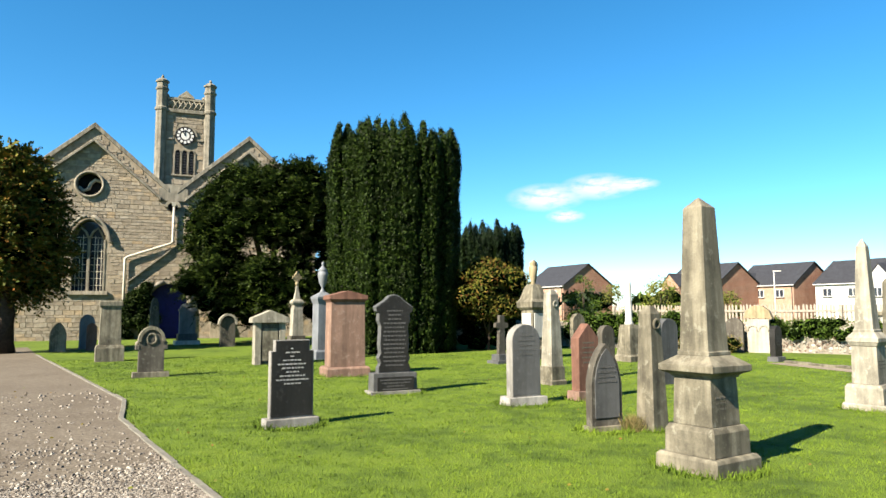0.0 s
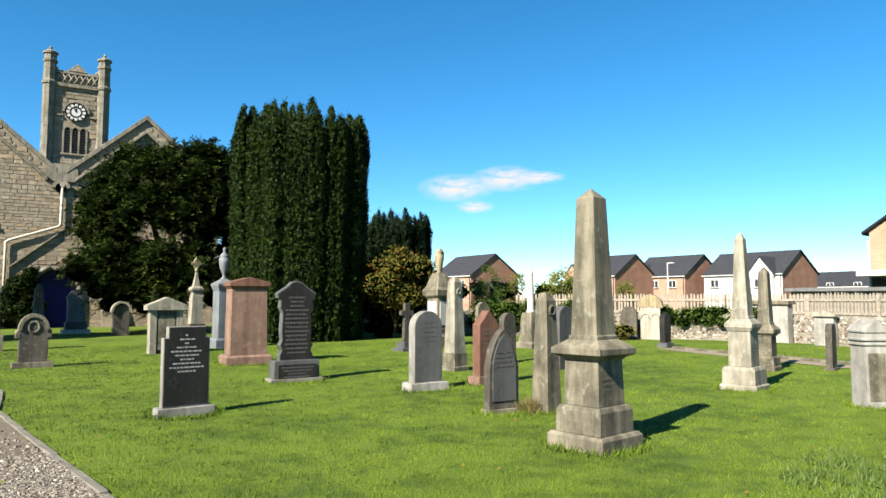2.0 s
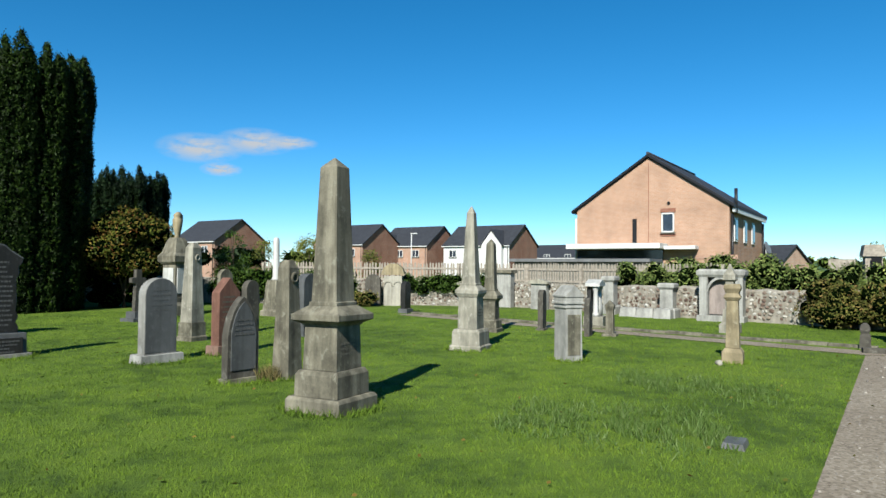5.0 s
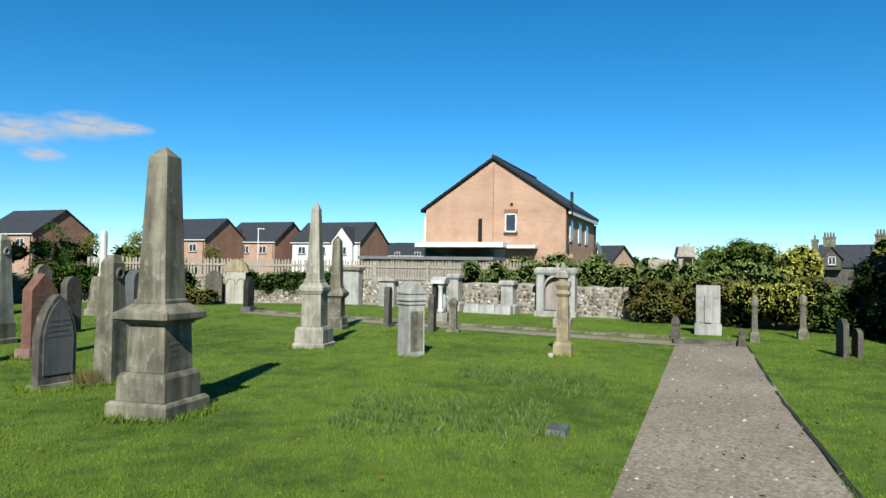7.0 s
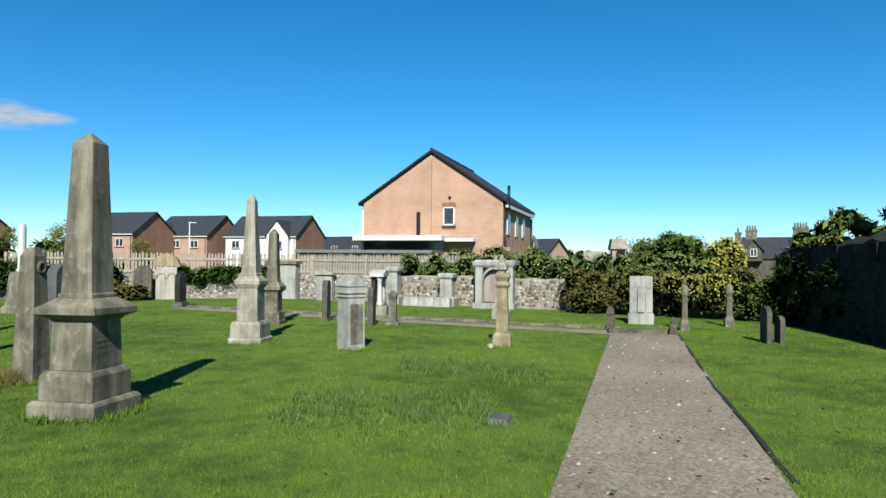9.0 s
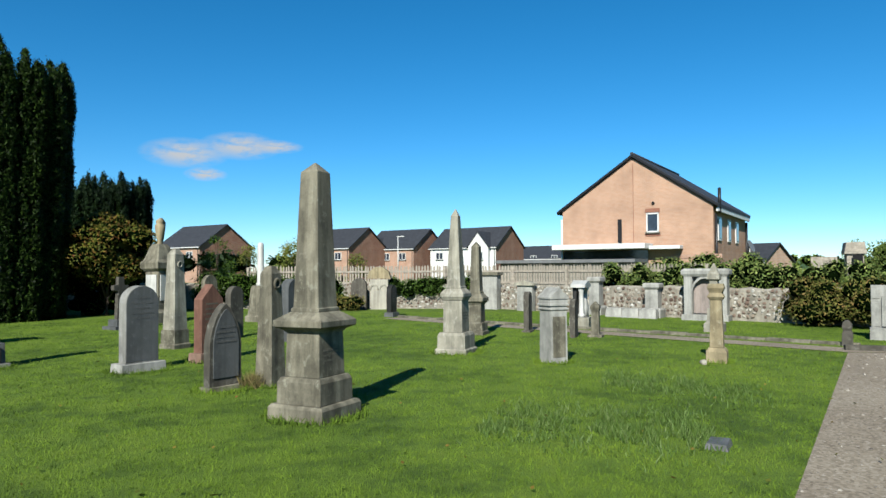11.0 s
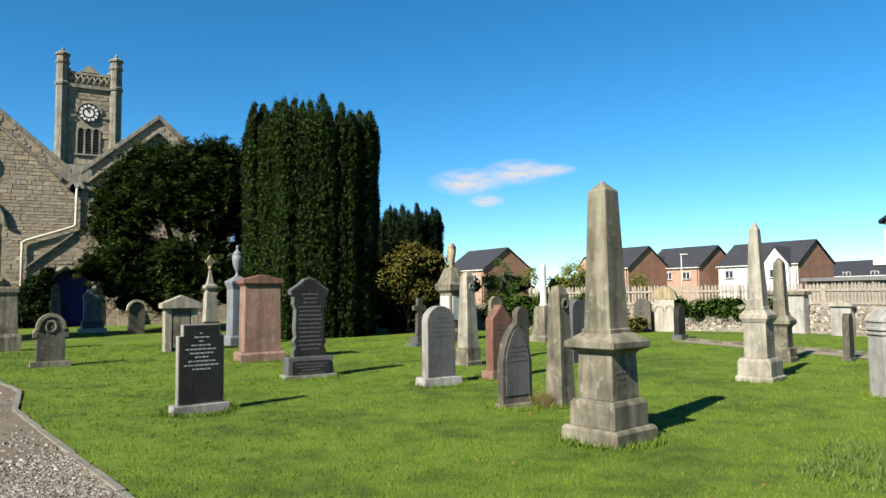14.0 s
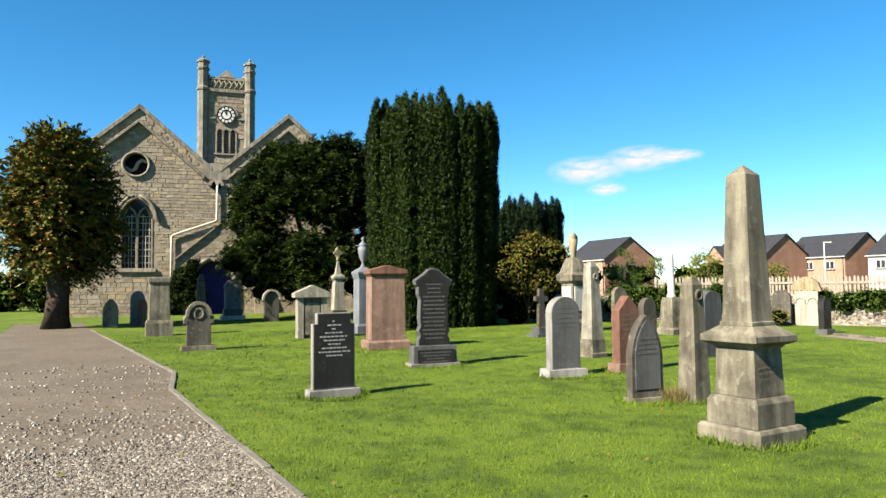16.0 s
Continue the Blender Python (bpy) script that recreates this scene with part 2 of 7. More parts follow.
def gravel_mat(name, k):
    m = Mat(name, 0.9).world()
    cell = m.voronoi(42.0, "Color")
    dist = m.voronoi(42.0)
    a = m.ramp(cell, [(0.0, scaled((0.0792, 0.0644, 0.0465), k)), (0.45, scaled((0.129, 0.108, 0.0792), k)), (0.8, scaled((0.169, 0.145, 0.111), k)), (1.0, scaled((0.211, 0.187, 0.153), k))])
    b = m.ramp(m.noise(0.7, 5), [(0.3, (0.75, 0.72, 0.7)), (0.7, (1.1, 1.1, 1.1))])
    m.colour(m.mix(a, b, 0.9, "MULTIPLY")).bump(dist, -0.9, 0.02)
    return m.m


GRASS, BLADES = grass_ground(), blade_mat()
GRAVEL, GRAVEL_FINE = gravel_mat("pinkish_gravel", 0.70), gravel_mat("compacted_fine_gravel", 1.22)

# ---- mesh helpers ----


def mesh_object(name, bm, material, parent=None, label=""):
    me = bpy.data.meshes.new(name)
    bmesh.ops.recalc_face_normals(bm, faces=bm.faces)
    bm.to_mesh(me)
    bm.free()
    me.materials.append(material)
    ob = new(name, me)
    if parent is not None:
        ob.parent = parent
    return tagged(ob, label) if label else ob


def part(name, bm, material, parent, label=""):
    return mesh_object(name, bm, material, parent, label)


def raw_mesh(name, verts, faces, material, smooth=False):
    me = bpy.data.meshes.new(name)
    me.from_pydata(verts, [], faces)
    me.materials.append(material)
    if smooth:
        me.polygons.foreach_set("use_smooth", [True] * len(me.polygons))
    return me


def thing(name, label, category, x, y, rz=0.0, z=0.0, group="", kind="", size=(1, 1)):
    ob = new(name)
    ob.empty_display_size = 0.2
    ob.matrix_basis = pose(x, y, z, 0, 0, rz) @ Matrix.Diagonal((size[0], size[0], size[1], 1))
    return tagged(ob, label, category, group, kind)


def frustum(bm, z0, z1, w0, d0, w1=None, d1=None, cx=0.0, cy=0.0):
    """A block from z0 to z1 with a bottom of w0 x d0 and a top of w1 x d1."""
    w1, d1 = w0 if w1 is None else w1, d0 if d1 is None else d1
    v = [bm.verts.new((cx + sx * w / 2, cy + sy * d / 2, z)) for z, w, d in ((z0, w0, d0), (z1, w1, d1)) for sx, sy in ((-1, -1), (1, -1), (1, 1), (-1, 1))]
    for f in ((3, 2, 1, 0), (4, 5, 6, 7), (0, 1, 5, 4), (1, 2, 6, 5), (2, 3, 7, 6), (3, 0, 4, 7)):
        bm.faces.new([v[i] for i in f])
    return bm


def stack(levels, cx=0.0, cy=0.0):
    """A solid of square sections one on another: levels of (z, width, depth)."""
    bm = bmesh.new()
    rings = []
    for z, w, d in levels:
        rings.append([bm.verts.new((cx + sx * w / 2, cy + sy * d / 2, z)) for sx, sy in ((-1, -1), (1, -1), (1, 1), (-1, 1))])
    bm.faces.new(rings[0][::-1])
    bm.faces.new(rings[-1])
    for a, b in zip(rings, rings[1:]):
        for i in range(4):
            bm.faces.new((a[i], a[(i + 1) % 4], b[(i + 1) % 4], b[i]))
    return bm


def prism(profile, y0, y1):
    """A slab: the outline (x, z) swept from y0 to y1."""
    bm = bmesh.new()
    a = [bm.verts.new((x, y0, z)) for x, z in profile]
    b = [bm.verts.new((x, y1, z)) for x, z in profile]
    bm.faces.new(a)
    bm.faces.new(b[::-1])
    n = len(a)
    for i in range(n):
        bm.faces.new((a[i], b[i], b[(i + 1) % n], a[(i + 1) % n]))
    return bm


def bevelled(bm, w=0.012, segments=2, angle=25):
    w = w * 0.6
    bmesh.ops.recalc_face_normals(bm, faces=bm.faces)
    edges = [e for e in bm.edges if len(e.link_faces) == 2 and e.calc_face_angle(0) > radians(angle)]
    bmesh.ops.bevel(bm, geom=edges, offset=w, segments=segments, affect="EDGES", profile=0.6, clamp_overlap=True)
    return bm


def worn(bm, amount=0.004, scale=7.0):
    for v in bm.verts:
        v.co += noise.noise_vector(v.co * scale) * amount
    return bm


def box(w, d, h, cx=0.0, cy=0.0, z0=0.0, bevel=0.0):
    bm = frustum(bmesh.new(), z0, z0 + h, w, d, cx=cx, cy=cy)
    return bevelled(bm, bevel) if bevel else bm


def lathe(rings, n=16, cx=0.0, cy=0.0):
    """A turned solid: rings of (radius, z)."""
    bm = bmesh.new()
    loops = [[bm.verts.new((cx + r * math.cos(2 * math.pi * i / n), cy + r * math.sin(2 * math.pi * i / n), z)) for i in range(n)] for r, z in rings]
    bm.faces.new(loops[0][::-1])
    bm.faces.new(loops[-1])
    for a, b in zip(loops, loops[1:]):
        for i in range(n):
            f = bm.faces.new((a[i], a[(i + 1) % n], b[(i + 1) % n], b[i]))
            f.smooth = True
    return bm


def tube(points, r, n=8):
    """A round bar along points."""
    bm = bmesh.new()
    pts = [Vector(p) for p in points]
    loops = []
    for i, p in enumerate(pts):
        d = (pts[min(i + 1, len(pts) - 1)] - pts[max(i - 1, 0)]).normalized()
        q = d.to_track_quat("Z", "Y")
        rad = r[i] if isinstance(r, (list, tuple)) else r
        loops.append([bm.verts.new(p + q @ Vector((rad * math.cos(2 * math.pi * k / n), rad * math.sin(2 * math.pi * k / n), 0))) for k in range(n)])
    bm.faces.new(loops[0][::-1])
    bm.faces.new(loops[-1])
    for a, b in zip(loops, loops[1:]):
        for k in range(n):
            f = bm.faces.new((a[k], a[(k + 1) % n], b[(k + 1) % n], b[k]))
            f.smooth = True
    return bm


def ring(radius, r, n=20, m=8, cx=0.0, cy=0.0, cz=0.0):
    """A wreath lying in the x-z plane."""
    bm = bmesh.new()
    loops = []
    for i in range(n):
        a = 2 * math.pi * i / n
        loops.append([bm.verts.new((cx + (radius + r * math.cos(b)) * math.cos(a), cy + r * math.sin(b), cz + (radius + r * math.cos(b)) * math.sin(a))) for b in (2 * math.pi * k / m for k in range(m))])
    for i in range(n):
        a, b = loops[i], loops[(i + 1) % n]
        for k in range(m):
            f = bm.faces.new((a[k], b[k], b[(k + 1) % m], a[(k + 1) % m]))
            f.smooth = True
    return bm


def joined(*bms):
    out = bmesh.new()
    for b in bms:
        me = bpy.data.meshes.new("tmp")
        b.to_mesh(me)
        b.free()
        out.from_mesh(me)
        bpy.data.meshes.remove(me)
    return out


def round_top(w, h, spring, n=12, x0=0.0):
    """Outline of a slab with a round or flattened arched top."""
    pts = [(x0 - w / 2, 0.0), (x0 + w / 2, 0.0)]
    for i in range(n + 1):
        a = math.pi * i / n
        pts.append((x0 + w / 2 * math.cos(a), spring + (h - spring) * math.sin(a)))
    return pts


def gothic_top(w, h, spring, n=8):
    pts = [(-w / 2, 0.0), (w / 2, 0.0)]
    for side in (1, -1):
        for i in range(n + 1):
            k = i / n if side > 0 else 1 - i / n
            a = k * math.pi / 2
            x = w / 2 * (math.cos(a) * 0.75 + 0.25 * (1 - k))
            pts.append((side * x, spring + (h - spring) * (math.sin(a) * 0.55 + 0.45 * k)))
    out = []
    for p in pts:
        if not out or abs(p[0] - out[-1][0]) + abs(p[1] - out[-1][1]) > 1e-4:
            out.append(p)
    return out


def writing(parent, lines, y, z_top, step, height, material, seed=1):
    """Unreadable carved lines as plain bars: (width) for each line, broken into word-long bars."""
    rnd = random.Random(seed)
    bm = bmesh.new()
    z = z_top
    for w in lines:
        x = -w / 2
        while x < w / 2 - 0.02:
            k = min(rnd.uniform(0.02, 0.07), w / 2 - x)
            frustum(bm, z - height, z, k, 0.004, cx=x + k / 2, cy=y)
            x += k + 0.014
        z -= step
    return tagged(part("lettering", bm, material, parent, "rows of small carved letters"), kind="stuff")


def tinted_blades(name, stops):
    m = Mat(name, 0.7)
    m.colour(m.ramp(m.island(), stops))
    m.b.inputs["Specular IOR Level"].default_value = 0.15
    return m.m


TUFTS = tinted_blades("bluish_grass", [(0.0, (0.0343, 0.0634, 0.00845)), (0.6, (0.0502, 0.0845, 0.0148)), (1.0, (0.0898, 0.121, 0.0422))])
STRAW = tinted_blades("dry_grass", [(0.0, (0.0528, 0.0581, 0.0158)), (0.6, (0.137, 0.106, 0.0422)), (1.0, (0.201, 0.153, 0.0686))])
PEBBLE = tinted_blades("gravel_chips", [(0.0, (0.055, 0.046, 0.037)), (0.45, (0.118, 0.101, 0.081)), (0.85, (0.185, 0.165, 0.135)), (1.0, (0.27, 0.25, 0.212))])

# ---- ground ----


def polygon_sheet(name, pts, z, material, label, category):
    bm = bmesh.new()
    bm.faces.new([bm.verts.new((x, y, z)) for x, y in pts])
    bmesh.ops.triangulate(bm, faces=bm.faces)
    ob = mesh_object(name, bm, material)
    return tagged(ob, label, category, kind="structure")


gbm = bmesh.new()
bmesh.ops.create_grid(gbm, x_segments=60, y_segments=60, size=1)
for v in gbm.verts:
    for i in (0, 1):
        s = v.co[i]
        v.co[i] = math.copysign(60 * abs(s) + 2400 * max(0.0, abs(s) - 0.5) ** 3 * 8, s)
    v.co.z = 0.0
ground = tagged(mesh_object("ground", gbm, GRASS), "mown green churchyard lawn reaching to the distance", "lawn", kind="structure")

PATH_LEFT = [(1.25, 3.13), (-1.93, 6.36), (-6.08, 10.50), (-7.30, 12.20), (-18.1, 22.1), (-22.5, 26.4), (-24.6, 25.0), (-20.2, 20.4), (-13.0, 12.0), (-9.0, 4.0), (-5.0, -3.0), (-1.0, -4.0), (0.65, 0.62)]
PATH_RIGHT = [(1.25, 3.13), (10.9, 11.05), (12.35, 10.55), (4.93, 4.27), (0.65, 0.62)]
PATH_CROSS = [(10.98, 11.05), (7.1, 18.6), (5.2, 22.4), (5.7, 22.7), (7.7, 18.9), (11.7, 11.25), (12.3, 10.6)]
polygon_sheet("path_main", PATH_LEFT, 0.006, GRAVEL, "pinkish loose gravel path towards the church", "path")
polygon_sheet("path_side", PATH_RIGHT, 0.008, GRAVEL_FINE, "compacted grey gravel path between the lawns", "path")
polygon_sheet("path_cross", PATH_CROSS, 0.010, GRAVEL_FINE, "narrow gravel strip along the graveyard edge", "path")


def edging(name, pts, w, h, material, label, piece=0.9, seed=3):
    """A kerb of short stones laid end to end along a line."""
    rnd = random.Random(seed)
    root = tagged(thing(name, label, "kerb", 0, 0), kind="structure")
    me = None
    for (x0, y0), (x1, y1) in zip(pts, pts[1:]):
        n = max(1, round(math.hypot(x1 - x0, y1 - y0) / piece))
        length = math.hypot(x1 - x0, y1 - y0) / n
        for i in range(n):
            k = (i + 0.5) / n
            bm = worn(bevelled(frustum(bmesh.new(), -0.05, h, length - 0.012, w), 0.012, 1), 0.006, 5)
            ob = part("kerbstone", bm, material, root)
            ob.matrix_basis = pose(x0 + (x1 - x0) * k, y0 + (y1 - y0) * k, rnd.uniform(-0.012, 0.008), rnd.uniform(-2, 2), 0, math.degrees(math.atan2(y1 - y0, x1 - x0)) + rnd.uniform(-0.8, 0.8))
    return root


edging("kerb_main_path", [(0.2, 4.2), (-1.93, 6.36), (-6.08, 10.50), (-7.30, 12.20), (-18.1, 22.1)], 0.075, 0.028, CONCRETE, "worn pale concrete edging of the main path")
edging("kerb_side_path", [(12.32, 10.52), (7.66, 6.62), (4.96, 4.22)], 0.045, 0.018, DARK_SHADE_STONE, "thin dark broken edging of the side path", 0.7)
edging("kerb_cross_path", [(12.0, 11.75), (7.85, 19.0), (5.8, 22.8)], 0.15, 0.07, SAND, "low worn stone kerb along the wall border", 0.8)

# ---- gravestones ----
FACE = 45.0


def obelisk_monument(x, y, label, mat, s=1.0, rz=FACE, base=None, ped=None, cap=None, shaft=None, total=2.6, rough_base=None, size=(1, 1)):
    """A square pedestal on two steps with a moulded cap and a tapering shaft."""
    t = thing("obelisk", label, "grave obelisk", x, y, rz, size=size)
    b = base
    part("plinth", worn(bevelled(stack([(-0.05, b[0], b[0]), (b[1] * 0.8, b[0], b[0]), (b[1], b[0] * 0.93, b[0] * 0.93)]), 0.012), 0.006), rough_base or mat, t)
    z = b[1]
    part("step", worn(bevelled(stack([(z, b[2], b[2]), (z + b[3] * 0.82, b[2] * 0.98, b[2] * 0.98), (z + b[3], b[2] * 0.88, b[2] * 0.88)]), 0.01), 0.004), mat, t)
    z += b[3]
    die = part("die", worn(bevelled(stack([(z, ped[0], ped[0]), (z + ped[1], ped[0] * 0.94, ped[0] * 0.94)]), 0.012), 0.003), mat, t)
    writing(die, [ped[0] * 0.66] * 4, -ped[0] / 2 * 0.972, z + ped[1] * 0.62, 0.05, 0.018, LETTER_DARK, 5)
    z += ped[1]
    part("cap", worn(bevelled(stack([(z, ped[0] * 0.99, ped[0] * 0.99), (z + cap[1] * 0.12, ped[0] * 1.06, ped[0] * 1.06), (z + cap[1] * 0.26, cap[0] * 0.96, cap[0] * 0.96), (z + cap[1] * 0.30, cap[0], cap[0]), (z + cap[1] * 0.58, cap[0], cap[0]), (z + cap[1], shaft[0] * 1.12, shaft[0] * 1.12)]), 0.008), 0.004), mat, t)
    z += cap[1]
    part("shaft", worn(bevelled(stack([(z, shaft[0] * 1.1, shaft[0] * 1.1), (z + 0.035, shaft[0] * 1.1, shaft[0] * 1.1), (z + 0.04, shaft[0], shaft[0]), (total - shaft[2], shaft[1], shaft[1]), (total, 0.02, 0.02)]), 0.01), 0.004), mat, t)
    return t


obelisk_monument(1.416, 8.978, "weathered grey sandstone obelisk on a stepped pedestal, standing on lawn", SAND, size=(0.917, 1.017), base=(0.735, 0.15, 0.60, 0.26), ped=(0.47, 0.44), cap=(0.66, 0.20), shaft=(0.345, 0.235, 0.10), total=2.56)
obelisk_monument(4.492, 13.449, "pale sandstone obelisk with a rough base block on grass", SAND_PALE, size=(0.799, 1.033), base=(0.74, 0.10, 0.66, 0.27), ped=(0.46, 0.55), cap=(0.55, 0.20), shaft=(0.33, 0.17, 0.12), total=2.50, rz=50)
obelisk_monument(6.088, 16.629, "smaller lichened sandstone obelisk behind the pale one", SAND, size=(0.891, 0.992), base=(0.50, 0.10, 0.46, 0.20), ped=(0.36, 0.40), cap=(0.50, 0.26), shaft=(0.27, 0.20, 0.12), total=2.16, rz=50)


def headstone(x, y, profile, depth, mat, label, rz=FACE, base=None, base_mat=None, lean=0.0, bevel=0.012, text=None, wear=0.004, face=None, size=(1, 1)):
    """A slab with an outlined top on a base block; base: (width, depth, height)."""
    t = thing("headstone", label, "gravestone", x, y, rz, size=size)
    zb = 0.0
    if base:
        part("base", worn(bevelled(frustum(bmesh.new(), -0.06, base[2], base[0], base[1], base[0] * 0.97, base[1] * 0.94), 0.015), 0.008, 9), base_mat or mat, t)
        zb = base[2] - 0.004
    sl = part("slab", worn(bevelled(prism([(px, pz - (0 if base else 0.06) * (pz <= 0)) for px, pz in profile], -depth / 2, depth / 2), bevel), wear), mat, t)
    sl.matrix_basis = pose(0, 0, zb, lean, 0, 0)
    if face:
        zc = sum(pz for _, pz in profile) / len(profile)
        part("face", prism([(px * 0.955, zc + (pz - zc) * 0.965) for px, pz in profile], -depth / 2 - 0.006, -depth / 2 + 0.02), face, sl, "smooth polished front face")
    if text:
        lines, top, step, height, m = text
        writing(sl, lines, -depth / 2 - (0.008 if face else 0.001), top, step, height, m, int(abs(x * 10)) + 1)
    return t, sl


def square_top(w, h):
    return [(-w / 2, 0), (w / 2, 0), (w / 2, h), (-w / 2, h)]


# dark polished slab with silvery lettering, stepped shoulders
t, s = headstone(-3.525, 10.445, [(-0.335, 0), (0.335, 0), (0.335, 0.86), (0.27, 0.86), (0.27, 1.0), (-0.27, 1.0), (-0.27, 0.86), (-0.335, 0.86)], 0.13, GRANITE_ROUGH, "dark polished granite headstone with silver lettering on a rough base", size=(0.864, 1.013), rz=42, base=(0.84, 0.30, 0.11), base_mat=GRANITE_ROUGH, bevel=0.006, wear=0.0, face=GRANITE_DARK,
                 text=([0.06, 0.22, 0.08, 0.30, 0.46, 0.34, 0.2, 0.40, 0.5, 0.26], 0.90, 0.05, 0.019, LETTER))
# ornate dark stone
orn = [(-0.36, 0), (0.36, 0), (0.36, 0.10), (0.31, 0.17), (0.36, 0.27), (0.31, 0.36), (0.33, 0.5), (0.31, 0.85), (0.36, 0.95), (0.35, 1.08), (0.41, 1.12), (0.43, 1.20), (0.2, 1.33), (0.12, 1.40), (0.0, 1.43)]
orn = orn + [(-x, z) for x, z in orn[-2:1:-1]]
t, s = headstone(-3.166, 14.075, orn, 0.20, SLAB_GREY, "tall ornate dark stone with scrolled sides and dense lettering", size=(0.853, 0.997), rz=36, base=(1.0, 0.36, 0.38), base_mat=GRANITE_GREY, wear=0.003, face=GRANITE_DARK,
                 text=([0.36, 0.26, 0.3, 0.5, 0.46, 0.5, 0.52, 0.46, 0.52, 0.5, 0.46, 0.52, 0.5, 0.4], 1.14, 0.076, 0.028, LETTER_DIM))
part("panel", bevelled(box(0.82, 0.03, 0.24, 0, -0.19, 0.07), 0.006), GRANITE_DARK, t, "dark inscribed panel on the base")
writing(t, [0.7, 0.62, 0.4, 0.6], -0.208, 0.27, 0.055, 0.024, LETTER_DIM, 77)
part("foot", worn(bevelled(frustum(bmesh.new(), -0.05, 0.06, 1.12, 0.46), 0.012), 0.006), GRANITE_ROUGH, t)


def pedestal(x, y, w, d, h, label, mat, rz=FACE, cap="pediment", cap_h=0.2, base_h=0.18, over=0.06, taper=0.96, name="pedestal_monument", base_mat=None, cap_mat=None, size=(1, 1)):
    """An upright block on a base with a moulded cap: pediment, flat or pyramid."""
    t = thing(name, label, "grave monument", x, y, rz, size=size)
    part("base", worn(bevelled(stack([(-0.05, w + 0.2, d + 0.2), (base_h * 0.8, w + 0.2, d + 0.2), (base_h, w + 0.12, d + 0.12)]), 0.014), 0.005), base_mat or mat, t)
    top = h - cap_h
    part("body", worn(bevelled(stack([(base_h, w, d), (top, w * taper, d * taper)]), 0.012), 0.003), mat, t)
    w1, d1 = w * taper, d * taper
    if cap == "pediment":
        a = stack([(top, w1, d1), (top + cap_h * 0.16, w1 + over, d1 + over), (top + cap_h * 0.26, w1 + 2 * over, d1 + 2 * over), (top + cap_h * 0.48, w1 + 2 * over, d1 + 2 * over)])
        hw, z0 = w1 / 2 + over, top + cap_h * 0.48
        b = prism([(-hw, z0 - 0.002), (hw, z0 - 0.002), (hw, z0 + cap_h * 0.1), (0, h), (-hw, z0 + cap_h * 0.1)], -d1 / 2 - over, d1 / 2 + over)
        bm = joined(bevelled(a, 0.008), bevelled(b, 0.008))
    elif cap == "flat":
        bm = bevelled(stack([(top, w1, d1), (top + cap_h * 0.35, w1 + 2 * over, d1 + 2 * over), (top + cap_h * 0.8, w1 + 2 * over, d1 + 2 * over), (h, w1 + over, d1 + over)]), 0.01)
    else:
        bm = bevelled(stack([(top, w1, d1), (top + cap_h * 0.2, w1 + over, d1 + over), (top + cap_h * 0.4, w1 + 2 * over, d1 + 2 * over), (top + cap_h * 0.55, w1 + 2 * over, d1 + 2 * over), (h, 0.05, 0.05)]), 0.008)
    part("cap", worn(bm, 0.003), cap_mat or mat, t)
    return t


pedestal(-5.207, 17.146, 0.86, 0.55, 1.95, "red sandstone pedestal monument with a pedimented cap", RED_PALE, size=(0.961, 1.006), rz=36, cap_h=0.27, base_h=0.22, cap_mat=RED_STONE)
t = pedestal(-7.758, 22.101, 0.52, 0.52, 2.15, "blue-grey granite pedestal carrying a draped urn", GRANITE_BLUE, size=(0.919, 0.985), cap="pyramid", cap_h=0.42, base_h=0.3)
part("urn", lathe([(0.09, 2.02), (0.10, 2.12), (0.05, 2.2), (0.05, 2.26), (0.13, 2.42), (0.17, 2.62), (0.175, 2.74), (0.13, 2.78), (0.15, 2.80), (0.14, 2.84), (0.06, 2.92), (0.035, 2.96), (0.055, 3.0), (0.05, 3.05), (0.01, 3.09)]), GRANITE_BLUE, t, "turned grey granite urn with a knob")
# low pedimented stone with a recessed panel
t = thing("table_monument", "pale sandstone monument with projecting pediment and recessed dark panel", "grave monument", -8.495, 19.950, 38, size=(0.846, 1.014))
part("body", worn(bevelled(box(0.92, 0.40, 1.2, 0, 0.03, -0.05), 0.012), 0.004), SAND_DARK, t)
part("pillar", worn(bevelled(box(0.20, 0.46, 1.2, -0.40, 0, -0.05), 0.012), 0.004), SAND_PALE, t)
part("pillar", worn(bevelled(box(0.20, 0.46, 1.2, 0.40, 0, -0.05), 0.012), 0.004), SAND_PALE, t)
part("panel", bevelled(prism([(-0.26, 0.1), (0.26, 0.1), (0.26, 0.9), (0.18, 1.0), (-0.18, 1.0), (-0.26, 0.9)], -0.215, -0.165), 0.01), SAND, t)
part("pediment", worn(bevelled(prism([(-0.62, 1.15), (0.62, 1.15), (0.62, 1.28), (0.0, 1.5), (-0.62, 1.28)], -0.33, 0.28), 0.015), 0.005), SAND_PALE, t)
